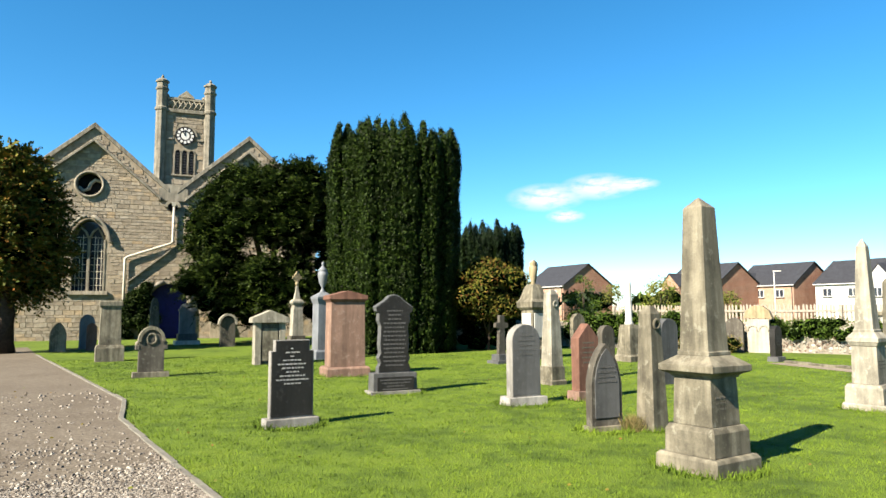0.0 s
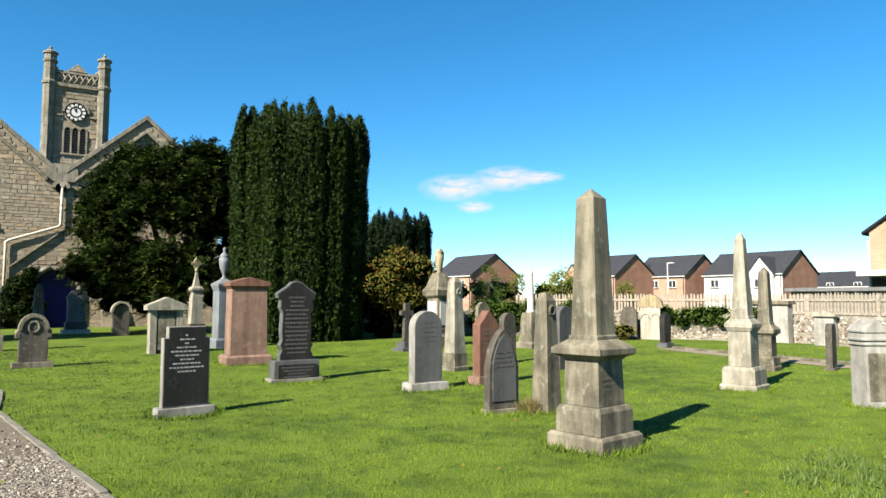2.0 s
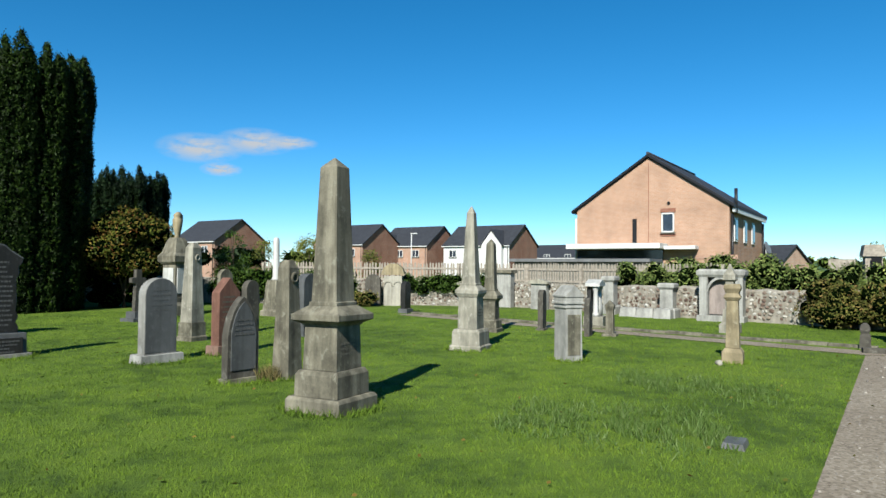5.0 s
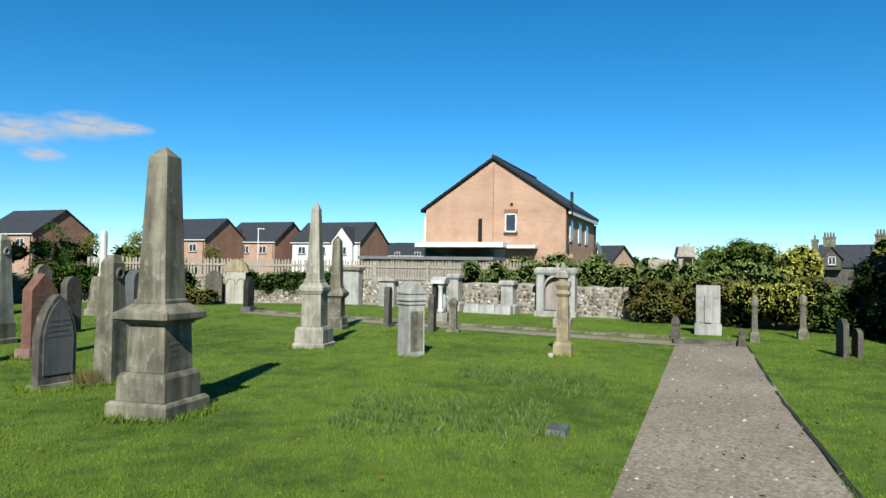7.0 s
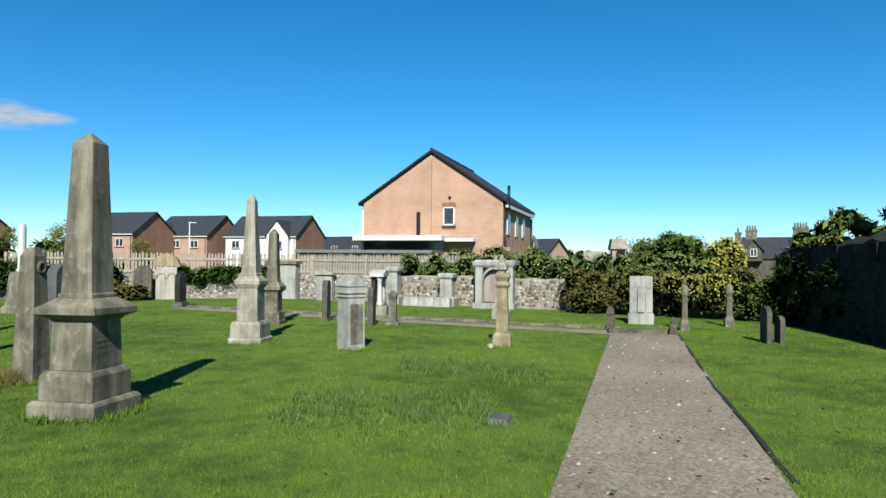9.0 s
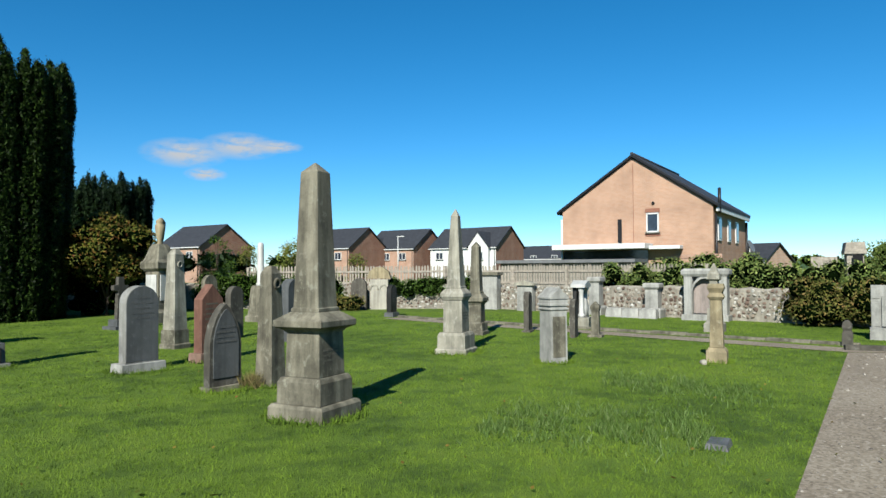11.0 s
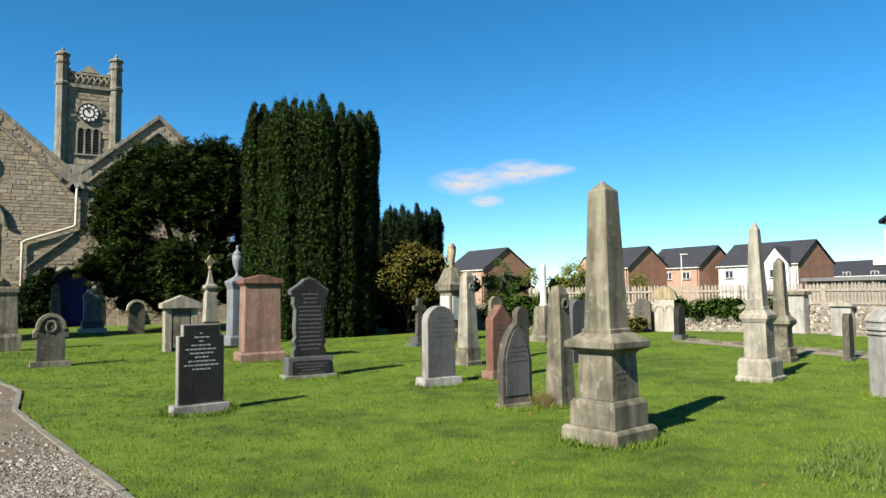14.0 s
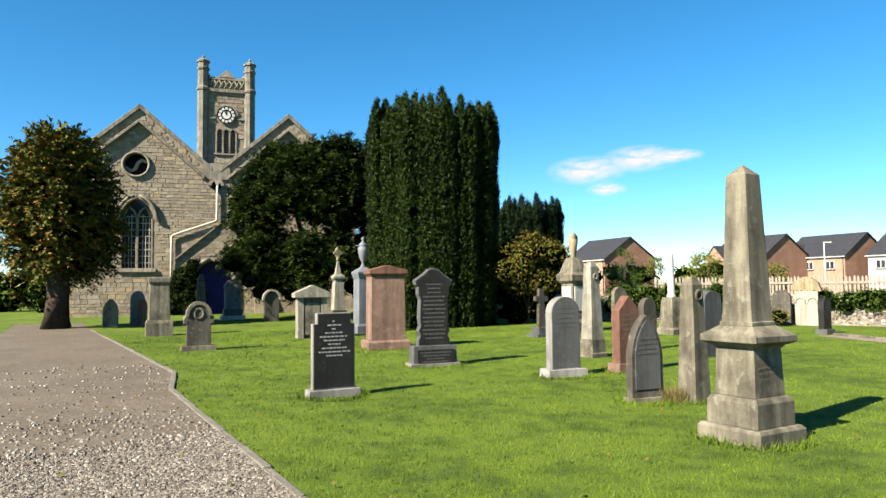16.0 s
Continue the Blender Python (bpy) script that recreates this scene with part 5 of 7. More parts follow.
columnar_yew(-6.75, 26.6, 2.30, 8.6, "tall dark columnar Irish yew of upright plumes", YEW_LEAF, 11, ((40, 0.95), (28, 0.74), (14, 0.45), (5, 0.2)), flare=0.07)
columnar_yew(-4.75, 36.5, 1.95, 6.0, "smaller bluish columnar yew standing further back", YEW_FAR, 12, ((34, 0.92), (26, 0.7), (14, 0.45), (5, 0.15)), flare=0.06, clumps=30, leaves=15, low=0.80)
lobes = random_lobes(260, 4.45, 3.3, 1.0, 7.95, 0.42, 0.78, 21, 0.85, lambda k: (0.80 + 0.5 * k if k < 0.35 else 0.93 * math.sqrt(max(0.0, 1.25 - k * k))))
spray_tree("yew_tree", "broad dark spreading yew in front of the church", -13.9, 31.3, lobes, 130, YEW_DARK, 22, (2.4, 0.4), core=0.72, rise=0.5, reach=(0.22, 0.62), width=0.055)
lobes = random_lobes(130, 1.5, 1.6, 2.2, 6.9, 0.5, 0.9, 31, 0.8, lambda k: math.sqrt(max(0.1, 1 - (1.7 * k - 0.62) ** 2)))
spray_tree("maple_tree", "broad dark tree turning reddish brown beside the path", -20.3, 22.75, lobes, 85, MAPLE, 32, (3.6, 0.40), reach=(0.3, 0.75), leaves=13, droop=0.35, width=0.11, core=0.4)
lobes = random_lobes(46, 1.5, 1.25, 1.35, 3.15, 0.38, 0.62, 41)
bushy("shrub", "autumn-coloured leafy shrub in front of the far yew", "shrub", -3.25, 27.4, lobes, 1500, 0.065, SHRUB, 42, core=0.7, trunk=(2.0, 0.08), branches=7)
# Dark leaf mass added to give the shade under the shrub's crown.
bushy("shrub", "added dark leaf mass standing for shade beneath the autumn shrub", "shrub", -3.7, 28.3, random_lobes(26, 1.2, 0.8, 0.2, 1.7, 0.4, 0.6, 43), 900, 0.06, YEW_DARK, 43, core=0.8, trunk=(0.8, 0.08))


# Leaf colour darkened for deep shade at the tall wall and church door.
IVY_SHADED = leaf_mat("shade_dark_ivy", [(0.0, (0.0048, 0.0096, 0.0024)), (0.6, (0.0128, 0.024, 0.0048)), (1.0, (0.032, 0.048, 0.0112))])
# ---- boundary walls, fence and planting ----
MORTAR = stone_mat("wall_mortar", (0.211, 0.19, 0.153), (0.222, 0.206, 0.174), 30, 0.65, 0.95, 0.5, 0.4)


def rubble_mat(name, joined_up):
    m = Mat(name, 0.9)
    r = m.island() if joined_up else m.random()
    c = m.ramp(r, [(0.0, (0.0686, 0.0449, 0.0343)), (0.3, (0.127, 0.0898, 0.0686)), (0.5, (0.201, 0.169, 0.132)), (0.75, (0.264, 0.243, 0.206)), (1.0, (0.38, 0.364, 0.327))])
    c = m.mix(c, m.ramp(m.noise(9, 5), [(0.3, (0.65, 0.65, 0.65)), (0.7, (1.15, 1.15, 1.15))]), 0.8, "MULTIPLY")
    m.colour(c).bump(m.noise(25, 4, 0.7), 0.6, 0.02)
    return m.m


RUBBLE, RUBBLE_JOINED = rubble_mat("rubble_stone", False), rubble_mat("rubble_stone_joined", True)
WALL = [(17.6, 11.7), (15.45, 16.3), (10.6, 26.2), (6.2, 28.3), (-0.5, 30.8), (-9.0, 34.0)]
WALL_H = [1.0, 0.95, 0.92, 1.0, 1.0, 1.0]


def wall_run(name, a, b, h0, h1, thick, label, material=None):
    """A straight wall from a to b with its top sloping from h0 to h1."""
    ln = math.hypot(b[0] - a[0], b[1] - a[1])
    t = tagged(thing(name, label, "wall", a[0], a[1], math.degrees(math.atan2(b[1] - a[1], b[0] - a[0]))), kind="structure")
    bm = bmesh.new()
    n = max(2, int(ln / 0.35))
    rnd = random.Random(int(ln * 100))
    prev = None
    for i in range(n + 1):
        k = i / n
        h = h0 + (h1 - h0) * k + rnd.uniform(-0.06, 0.05)
        vs = [bm.verts.new((ln * k, y, z)) for y, z in ((-thick / 2, -0.2), (-thick / 2, h * 0.93), (-thick * 0.2, h), (thick * 0.25, h - 0.01), (thick / 2, h * 0.92), (thick / 2, -0.2))]
        if prev:
            for j in range(5):
                bm.faces.new((prev[j], prev[j + 1], vs[j + 1], vs[j]))
        else:
            bm.faces.new(vs)
        prev = vs
    bm.faces.new(prev[::-1])
    part("core", worn(bm, 0.02, 3), material or MORTAR, t)
    return t, ln


walls = []
for i, (a, b) in enumerate(zip(WALL, WALL[1:])):
    walls.append(wall_run("wall_%d" % (i + 1), b, a, WALL_H[i + 1], WALL_H[i], 0.42, "low rubble stone boundary wall with pale mortar"))

# tall wall on the shaded side
TALL = [(17.15, 10.83), (11.6, 4.25)]
tall, tall_len = wall_run("wall_tall", TALL[0], TALL[1], 1.85, 2.2, 0.5, "tall stone wall with deep shade put into its colour", DARK_SHADE_STONE)
for x in (1.6, 2.9, 4.4):
    part("wall_niche", bevelled(box(0.30, 0.06, 0.36, x, -0.26, 1.5), 0.02), DARK_VOID, tall)

# monuments set against the wall
wd = Vector((WALL[1][0] - WALL[2][0], WALL[1][1] - WALL[2][1], 0)).normalized()
wrz = math.degrees(math.atan2(wd.y, wd.x)) + 12


def on_wall(s, off):
    """A place s metres along the long wall from its far end, off metres in front."""
    nrm = Vector((wd.y, -wd.x, 0))
    p = Vector((WALL[2][0], WALL[2][1], 0)) + wd * s + nrm * off
    return p.x, p.y


PINK_PANEL = stone_mat("pinkish_stone_panel", (0.211, 0.174, 0.153), (0.238, 0.211, 0.185), 60, 0.8, 0.85, 0.3, 0.3)


def wall_arch():
    t = thing("arch_monument", "pale stone wall monument with a round arch and pink panel", "grave monument", 13.813, 18.257, wrz)
    for sx in (-1, 1):
        part("pier", worn(bevelled(box(0.36, 0.5, 1.35, sx * 0.72, 0, -0.05), 0.02), 0.006), PALE_GREY, t)
    arch = [prism([(q * 0.54 * math.cos(a), 0.75 + q * 0.48 * math.sin(a)) for a, q in ((a0, 1.0), (a0, 1.16), (a1, 1.16), (a1, 1.0))], -0.24, 0.15) for a0, a1 in ((math.pi * i / 12, math.pi * (i + 1) / 12) for i in range(12))]
    part("arch_ring", joined(*arch), PALE_GREY, t)
    part("panel", prism([(-0.54, 0.2), (0.54, 0.2)] + [(0.54 * math.cos(math.pi * i / 12), 0.75 + 0.48 * math.sin(math.pi * i / 12)) for i in range(13)], 0.02, 0.08), PINK_PANEL, t, "pinkish stone panel inside the arch")
    part("spandrel", box(1.5, 0.14, 1.3, 0, 0.17, 0.0), PALE_GREY, t)
    part("cornice", worn(bevelled(stack([(1.28, 1.8, 0.5), (1.36, 2.0, 0.62), (1.46, 2.02, 0.64), (1.52, 1.8, 0.5)]), 0.015), 0.006), PALE_GREY, t)
    part("base", worn(bevelled(box(1.95, 0.75, 0.22, 0, -0.02, -0.05), 0.02), 0.008), PALE_GREY, t)
    t.scale = (0.66, 0.75, 0.985)
    return t


wall_arch()
for s, w, h, lab in ((4.78, 0.35, 1.24, "pale stone pier with a moulded cap at the wall"), (6.83, 0.40, 1.06, "pale stone panel with a heavy cap at the wall")):
    x, y = on_wall(s, 0.55)
    pedestal(x, y, w, 0.4, h, lab, PALE_GREY, cap="flat", cap_h=0.2, base_h=0.3, over=0.06, rz=wrz)
x, y = on_wall(-0.2, 0.55)
t = thing("panel_monument", "grey stone wall panel with an arched white tablet", "grave monument", x, y, wrz)
part("slab", worn(bevelled(box(1.25, 0.3, 1.36, 0, 0, -0.05), 0.02), 0.008), PALE_GREY, t)
part("cap", worn(bevelled(box(1.38, 0.45, 0.12, 0, 0, 1.29), 0.015), 0.005), SAND, t)
part("tablet", bevelled(prism(round_top(0.5, 1.1, 0.85, x0=-0.25), -0.19, -0.14), 0.008), MARBLE, t, "white arched tablet").location.z = 0.1
x, y = on_wall(1.75, 0.45)
t = thing("panel_monument", "small pale tablet monument at the wall", "grave monument", x, y, wrz)
part("slab", worn(bevelled(box(0.62, 0.25, 1.0, 0, 0, -0.05), 0.015), 0.006), PALE_GREY, t)
part("cap", worn(bevelled(prism([(-0.4, 0.92), (0.4, 0.92), (0.4, 1.0), (0, 1.1), (-0.4, 1.0)], -0.2, 0.15), 0.012), 0.005), SAND_PALE, t)
for i in range(3):
    k = tagged(mesh_object("grave_block", worn(bevelled(frustum(bmesh.new(), -0.04, 0.28, 0.53, 0.5, 0.5, 0.34), 0.02), 0.008), PALE_GREY), "low sloping pale grave block in a row of three", "grave block", "row of grave blocks")
    p = on_wall(5.75 + i * 0.58, 0.95)
    k.matrix_basis = pose(p[0], p[1], 0, 0, 0, wrz)
t = thing("stone_pillar", "slender pale spire-topped pillar near the wall", "grave pillar", 11.55, 15.2, wrz)
part("base", worn(bevelled(stack([(-0.05, 0.42, 0.42), (0.2, 0.42, 0.42), (0.26, 0.3, 0.3), (0.55, 0.28, 0.28)]), 0.012), 0.006), SAND_PALE, t)
part("shaft", worn(bevelled(stack([(0.55, 0.2, 0.2), (1.2, 0.18, 0.18), (1.24, 0.28, 0.28), (1.36, 0.26, 0.26), (1.42, 0.18, 0.18), (1.62, 0.03, 0.03)]), 0.01), 0.005), SAND_PALE, t)
# white twin-arched tablet in the ivy
t = thing("panel_monument", "cream twin-arched wall monument half covered by ivy", "grave monument", 6.22, 27.5, -24, size=(0.75, 1.0))
part("slab", worn(bevelled(box(0.95, 0.3, 1.2, 0, 0, -0.05), 0.015), 0.008), CREAM_STONE, t)
for sx in (-1, 1):
    part("arch_panel", joined(*[prism([(sx * 0.24 + q * 0.2 * math.cos(a), 0.75 + q * 0.2 * math.sin(a)) for a, q in ((a0, 0.85), (a0, 1.1), (a1, 1.1), (a1, 0.85))], -0.19, -0.14) for a0, a1 in ((math.pi * i / 8, math.pi * (i + 1) / 8) for i in range(8))]), SAND_PALE, t)
part("cap", worn(bevelled(prism([(-0.62, 1.18), (0.62, 1.18), (0.5, 1.45), (0.2, 1.62), (-0.2, 1.62), (-0.5, 1.45)], -0.2, 0.18), 0.02), 0.01), SAND_YELLOW, t)
headstone(5.45, 27.6, round_top(0.6, 1.2, 0.9), 0.2, SAND_DARK, "dark headstone leaning by the ivy wall", rz=-24)

# picket fence behind the wall
fence = thing("picket_fence", "weathered wooden picket fence standing behind the wall", "fence", 0, 0)
FENCE = [(14.9, 19.5), (11.5, 26.8), (6.6, 29.3), (1.5, 31.2)]
slat = raw_mesh("slat", [(-0.035, -0.01, 0), (0.035, -0.01, 0), (0.035, 0.01, 0), (-0.035, 0.01, 0), (-0.035, -0.01, 1.62), (0.035, -0.01, 1.62), (0.035, 0.01, 1.62), (-0.035, 0.01, 1.62), (0, -0.01, 1.68), (0, 0.01, 1.68)],
                [(0, 1, 5, 8, 4), (3, 7, 9, 6, 2), (0, 4, 7, 3), (1, 2, 6, 5), (4, 8, 9, 7), (5, 6, 9, 8)], FENCE_WOOD)
rnd = random.Random(8)
for (x0, y0), (x1, y1) in zip(FENCE, FENCE[1:]):
    ln = math.hypot(x1 - x0, y1 - y0)
    a = math.degrees(math.atan2(y1 - y0, x1 - x0))
    n = int(ln / 0.125)
    for i in range(n):
        k = (i + 0.5) / n
        ob = new("slat", slat)
        ob.parent = fence
        ob.matrix_basis = pose(x0 + (x1 - x0) * k, y0 + (y1 - y0) * k, rnd.uniform(-0.02, 0.03), 0, rnd.uniform(-1, 1), a)
    for z in (0.95, 1.4):
        part("rail", box(ln, 0.04, 0.08, ln / 2, 0.03, z), FENCE_WOOD, fence).matrix_basis = pose(x0, y0, 0, 0, 0, a)
    m = max(1, int(ln / 2.2))
    for i in range(m + 1):
        part("post", bevelled(box(0.10, 0.10, 1.75, 0, 0.06, -0.1), 0.01, 1), FENCE_WOOD, fence).matrix_basis = pose(x0 + (x1 - x0) * i / m, y0 + (y1 - y0) * i / m, 0, 0, 0, a)


def foliage_run(name, label, category, a, b, h0, h1, thick, per, size, material, seed, lobe=0.4, core=0.68, up=0.0, n=None):
    """A hedge or creeper: lobes along a line between two heights."""
    rnd = random.Random(seed)
    ln = math.hypot(b[0] - a[0], b[1] - a[1])
    lobes = []
    for i in range(n or int(ln / lobe * 3.0 * max(1.0, (h1 - h0) / lobe / 1.8))):
        k = rnd.random()
        r = lobe * rnd.uniform(0.65, 1.2)
        lobes.append(((a[0] + (b[0] - a[0]) * k + rnd.uniform(-1, 1) * thick, a[1] + (b[1] - a[1]) * k + rnd.uniform(-1, 1) * thick, rnd.uniform(h0 + r * 0.5, max(h0 + r * 0.51, h1 - r * 0.7))), (r, r, r * 0.8)))
    return bushy(name, label, category, 0, 0, lobes, per, size, material, seed, core=core, up=up)


foliage_run("ivy", "glossy green ivy spilling over the boundary wall", "creeper", (10.3, 26.3), (6.6, 27.9), 0.45, 1.25, 0.2, 1800, 0.05, IVY, 51, 0.32, up=-0.4)
foliage_run("ivy", "dense green ivy covering the wall behind the monuments", "creeper", (4.9, 28.6), (-0.4, 30.5), 0.1, 1.5, 0.25, 1500, 0.055, IVY, 52, 0.42, up=-0.4)
foliage_run("low_shrub", "reddish low shrubs at the foot of the wall", "shrub", (5.4, 26.9), (3.6, 27.6), 0.0, 0.65, 0.25, 1800, 0.045, RUSSET, 53, 0.3)
foliage_run("hedge", "tangled russet and green creeper hedge over the wall", "hedge", (14.75, 16.1), (17.0, 11.8), 0.0, 1.35, 0.35, 1900, 0.045, RUSSET, 54, 0.45)
foliage_run("hedge", "golden variegated ivy in the hedge behind the monument", "creeper", (15.4, 13.0), (16.3, 11.4), 0.45, 1.2, 0.15, 2200, 0.04, GOLD, 55, 0.3, n=14)
foliage_run("hedge", "green hedge beside the tall wall", "hedge", (16.4, 11.9), (17.0, 11.1), 0.0, 1.25, 0.25, 1900, 0.045, HEDGE, 56, 0.45)
foliage_run("ivy", "ivy mass climbing the tall wall's end, darkened for shade", "creeper", (16.85, 10.55), (14.7, 7.85), 0.0, 1.85, 0.12, 1700, 0.05, IVY_SHADED, 57, 0.45)
foliage_run("ivy", "sunlit creeper along the top of the tall wall", "creeper", (16.7, 10.5), (15.2, 8.7), 1.82, 1.95, 0.08, 1500, 0.045, LIGHT_LEAF, 58, 0.18)
foliage_run("hedge", "leafy garden hedge behind the boundary wall", "hedge", (13.2, 22.6), (18.0, 13.8), 0.6, 1.75, 0.3, 1300, 0.06, BUDDLEIA, 59, 0.4)
foliage_run("hedge", "tall mixed garden shrubs behind the wall", "hedge", (19.5, 21.0), (22.5, 13.5), 0.1, 1.3, 0.6, 900, 0.075, HEDGE, 60, 0.6)
foliage_run("hedge", "green shrubs in front of the brick house", "hedge", (16.2, 25.0), (18.8, 21.0), 0.3, 2.1, 0.3, 1000, 0.07, BUDDLEIA, 61, 0.5)


def small_tree(x, y, h, r, material, seed, label, name="young_tree"):
    return bushy(name, label, "tree", x, y, random_lobes(22, r * 0.8, r * 0.8, h * 0.3, h * 0.92, r * 0.22, r * 0.42, seed, 1.1, lambda k: 1.05 - 0.75 * k), 1100, 0.055, material, seed, core=0.0, trunk=(h * 0.7, 0.05), branches=6, shell=(0.2, 1.15))


small_tree(0.27, 32.96, 3.1, 1.15, IVY, 71, "small dark-leaved young tree behind the wall")
small_tree(1.62, 33.44, 2.75, 0.9, LIGHT_LEAF, 72, "small yellow-green young tree behind the wall")
small_tree(3.57, 33.30, 3.0, 1.2, LIGHT_LEAF, 73, "small yellow-leaved young tree behind the wall")
small_tree(5.89, 30.44, 2.2, 0.8, LIGHT_LEAF, 74, "spindly yellow shrub above the ivy")
lobes = random_lobes(30, 1.9, 1.7, 0.4, 2.6, 0.5, 0.8, 75)
bushy("bush", "large grey-green garden bush behind the hedge", "shrub", 28.6, 22.8, lobes, 900, 0.08, HEDGE, 75, core=0.7, trunk=(1.0, 0.1))
bushy("bush", "open grey-green garden shrub behind the hedge", "shrub", 26.6, 23.8, random_lobes(18, 1.3, 1.3, 0.4, 2.3, 0.35, 0.6, 76), 900, 0.07, BUDDLEIA, 76, core=0.0, trunk=(1.4, 0.06), branches=5)
bushy("bush", "bright golden-leaved shrub in the garden", "shrub", 26.0, 18.35, random_lobes(26, 0.7, 0.7, 0.6, 2.35, 0.3, 0.45, 77), 1300, 0.09, GOLD, 77, core=0.65, trunk=(0.8, 0.06))
bushy("tree", "dark tree crown rising over the tall wall", "tree", 22.3, 6.9, random_lobes(30, 1.8, 1.8, 1.3, 3.15, 0.5, 0.8, 78), 1800, 0.05, YEW_FAR, 78, core=0.72, trunk=(1.8, 0.15), branches=3)

# ---- houses beyond the wall ----


def window_unit(parent, x, y, z, w, h, glass=GLASS, panes=2):
    f = part("window", joined(box(w, 0.10, 0.08, x, y, z), box(w, 0.10, 0.08, x, y, z + h - 0.08), *[box(0.08, 0.10, h, x - w / 2 + 0.04 + (w - 0.08) * i / panes, y, z) for i in range(panes + 1)]), WHITE_PAINT, parent, "white framed window")
    part("pane", box(w - 0.1, 0.03, h - 0.1, x, y + 0.02, z + 0.05), glass, f)
    part("sill", box(w + 0.12, 0.2, 0.06, x, y - 0.04, z - 0.06), CONCRETE, f)
    return f


def roof_pair(parent, x0, x1, d0, d1, eave, ridge, material, over=0.25, thick=0.16):
    """Two slopes with the ridge along x."""
    mid = (d0 + d1) / 2
    for y_e in (d0, d1):
        s = -1 if y_e < mid else 1
        ye = y_e + s * over
        ze = eave - (ridge - eave) * over / abs(mid - y_e)
        bm = prism([(ye, ze), (mid, ridge), (mid, ridge + thick), (ye, ze + thick)], x0 - over, x1 + over)
        for v in bm.verts:
            v.co = Vector((v.co.y, v.co.x, v.co.z))
        part("roof", bm, material, parent, "dark tiled roof slope")


def gable_house(name, label, x, y, rz, length, depth, eave, ridge, wall_mat, front_mat, gable=None):
    """A house with its ridge along local x, front towards -y; x, y: the front corner at the gable end (local x = 0)."""
    t = thing(name, label, "house", x, y, rz)
    body = bmesh.new()
    v = [body.verts.new(p) for xx in (-length, 0.0) for p in ((xx, 0, -0.5), (xx, depth, -0.5), (xx, depth, eave), (xx, depth / 2, ridge), (xx, 0, eave))]
    body.faces.new(v[:5])
    body.faces.new(v[5:][::-1])
    for i in range(5):
        body.faces.new((v[i], v[5 + i], v[5 + (i + 1) % 5], v[(i + 1) % 5]))
    part("wall", body, wall_mat, t)
    part("front_wall", box(length, 0.06, eave + 0.5, -length / 2, -0.03, -0.5), front_mat, t)
    roof_pair(t, -length, 0.0, 0.0, depth, eave, ridge, ROOF_TILE)
    part("gutter", box(length + 0.4, 0.14, 0.12, -length / 2, -0.30, eave - 0.22), WHITE_PAINT, t)
    if gable:
        gx, gw, gr = gable
        g = prism([(-gw / 2, -0.5), (gw / 2, -0.5), (gw / 2, eave), (0, gr), (-gw / 2, eave)], -0.7, 0.3)
        part("front_gable", g, front_mat, t).location.x = gx
        for s in (-1, 1):
            part("gable_roof", prism([(0, gr), (s * (gw / 2 + 0.2), eave - 0.2), (s * (gw / 2 + 0.2), eave - 0.05), (0, gr + 0.16)], -0.85, depth / 2), ROOF_TILE, t).location.x = gx
        window_unit(t, gx, -0.74, 3.0, 1.7, 1.15, panes=3)
    for wx in (-length * 0.22, -length * 0.55, -length * 0.85):
        if not gable or abs(wx - gable[0]) > gable[1] * 0.7:
            window_unit(t, wx, -0.1, 3.1, 1.3, 1.1)
    part("drainpipe", tube([(-0.2, -0.14, eave - 0.2), (-0.2, -0.14, 0)], 0.05, 6), DARK_METAL, t)
    return t


def far_place(px_bearing, rng):
    a = radians(px_bearing)
    return 0.4 + rng * math.sin(a), 1.9 + rng * math.cos(a)


# Gable ends take the darker red brick to stand for their weaker sunlight.
for b, rng, ln, fm, wm, label in ((-1.75, 96, 9.5, BRICK_PALE, BRICK_RED, "brick house with a dark tiled roof beyond the wall"), (10.1, 100, 9.5, BRICK_PALE, BRICK_RED, "pale brick house with a front gable beyond the wall"), (15.5, 103, 9.5, BRICK_PALE, BRICK_RED, "pale brick house with a small window and front gable"), (22.45, 98, 11.5, WHITE_PAINT, BRICK_RED, "white-fronted house with a red brick gable end")):
    x, y = far_place(b, rng)
    gable_house("house", label, x, y, -52, ln, 8.6, 4.9, 7.9, wm, fm, None if b < 5 else (-2.6, 3.4, 7.0) if b > 20 else (-ln + 1.7, 3.4, 6.6))
x, y = far_place(28.5, 125)
gable_house("house", "far house of which only the dark roof shows", x, y, -60, 14, 9, 3.6, 6.0, BRICK_RED, BRICK_RED)
# street lamp
x, y = far_place(14.2, 88)
t = thing("street_lamp", "slim pale street lamp among the far houses", "street lamp", x, y, -30)
part("pole", tube([(0, 0, 0), (0, 0, 5.9)], [0.09, 0.05], 8), WHITE_PAINT, t)
part("lamp_head", bevelled(box(0.9, 0.2, 0.1, 0.35, 0, 5.85), 0.02, 1), WHITE_PAINT, t)

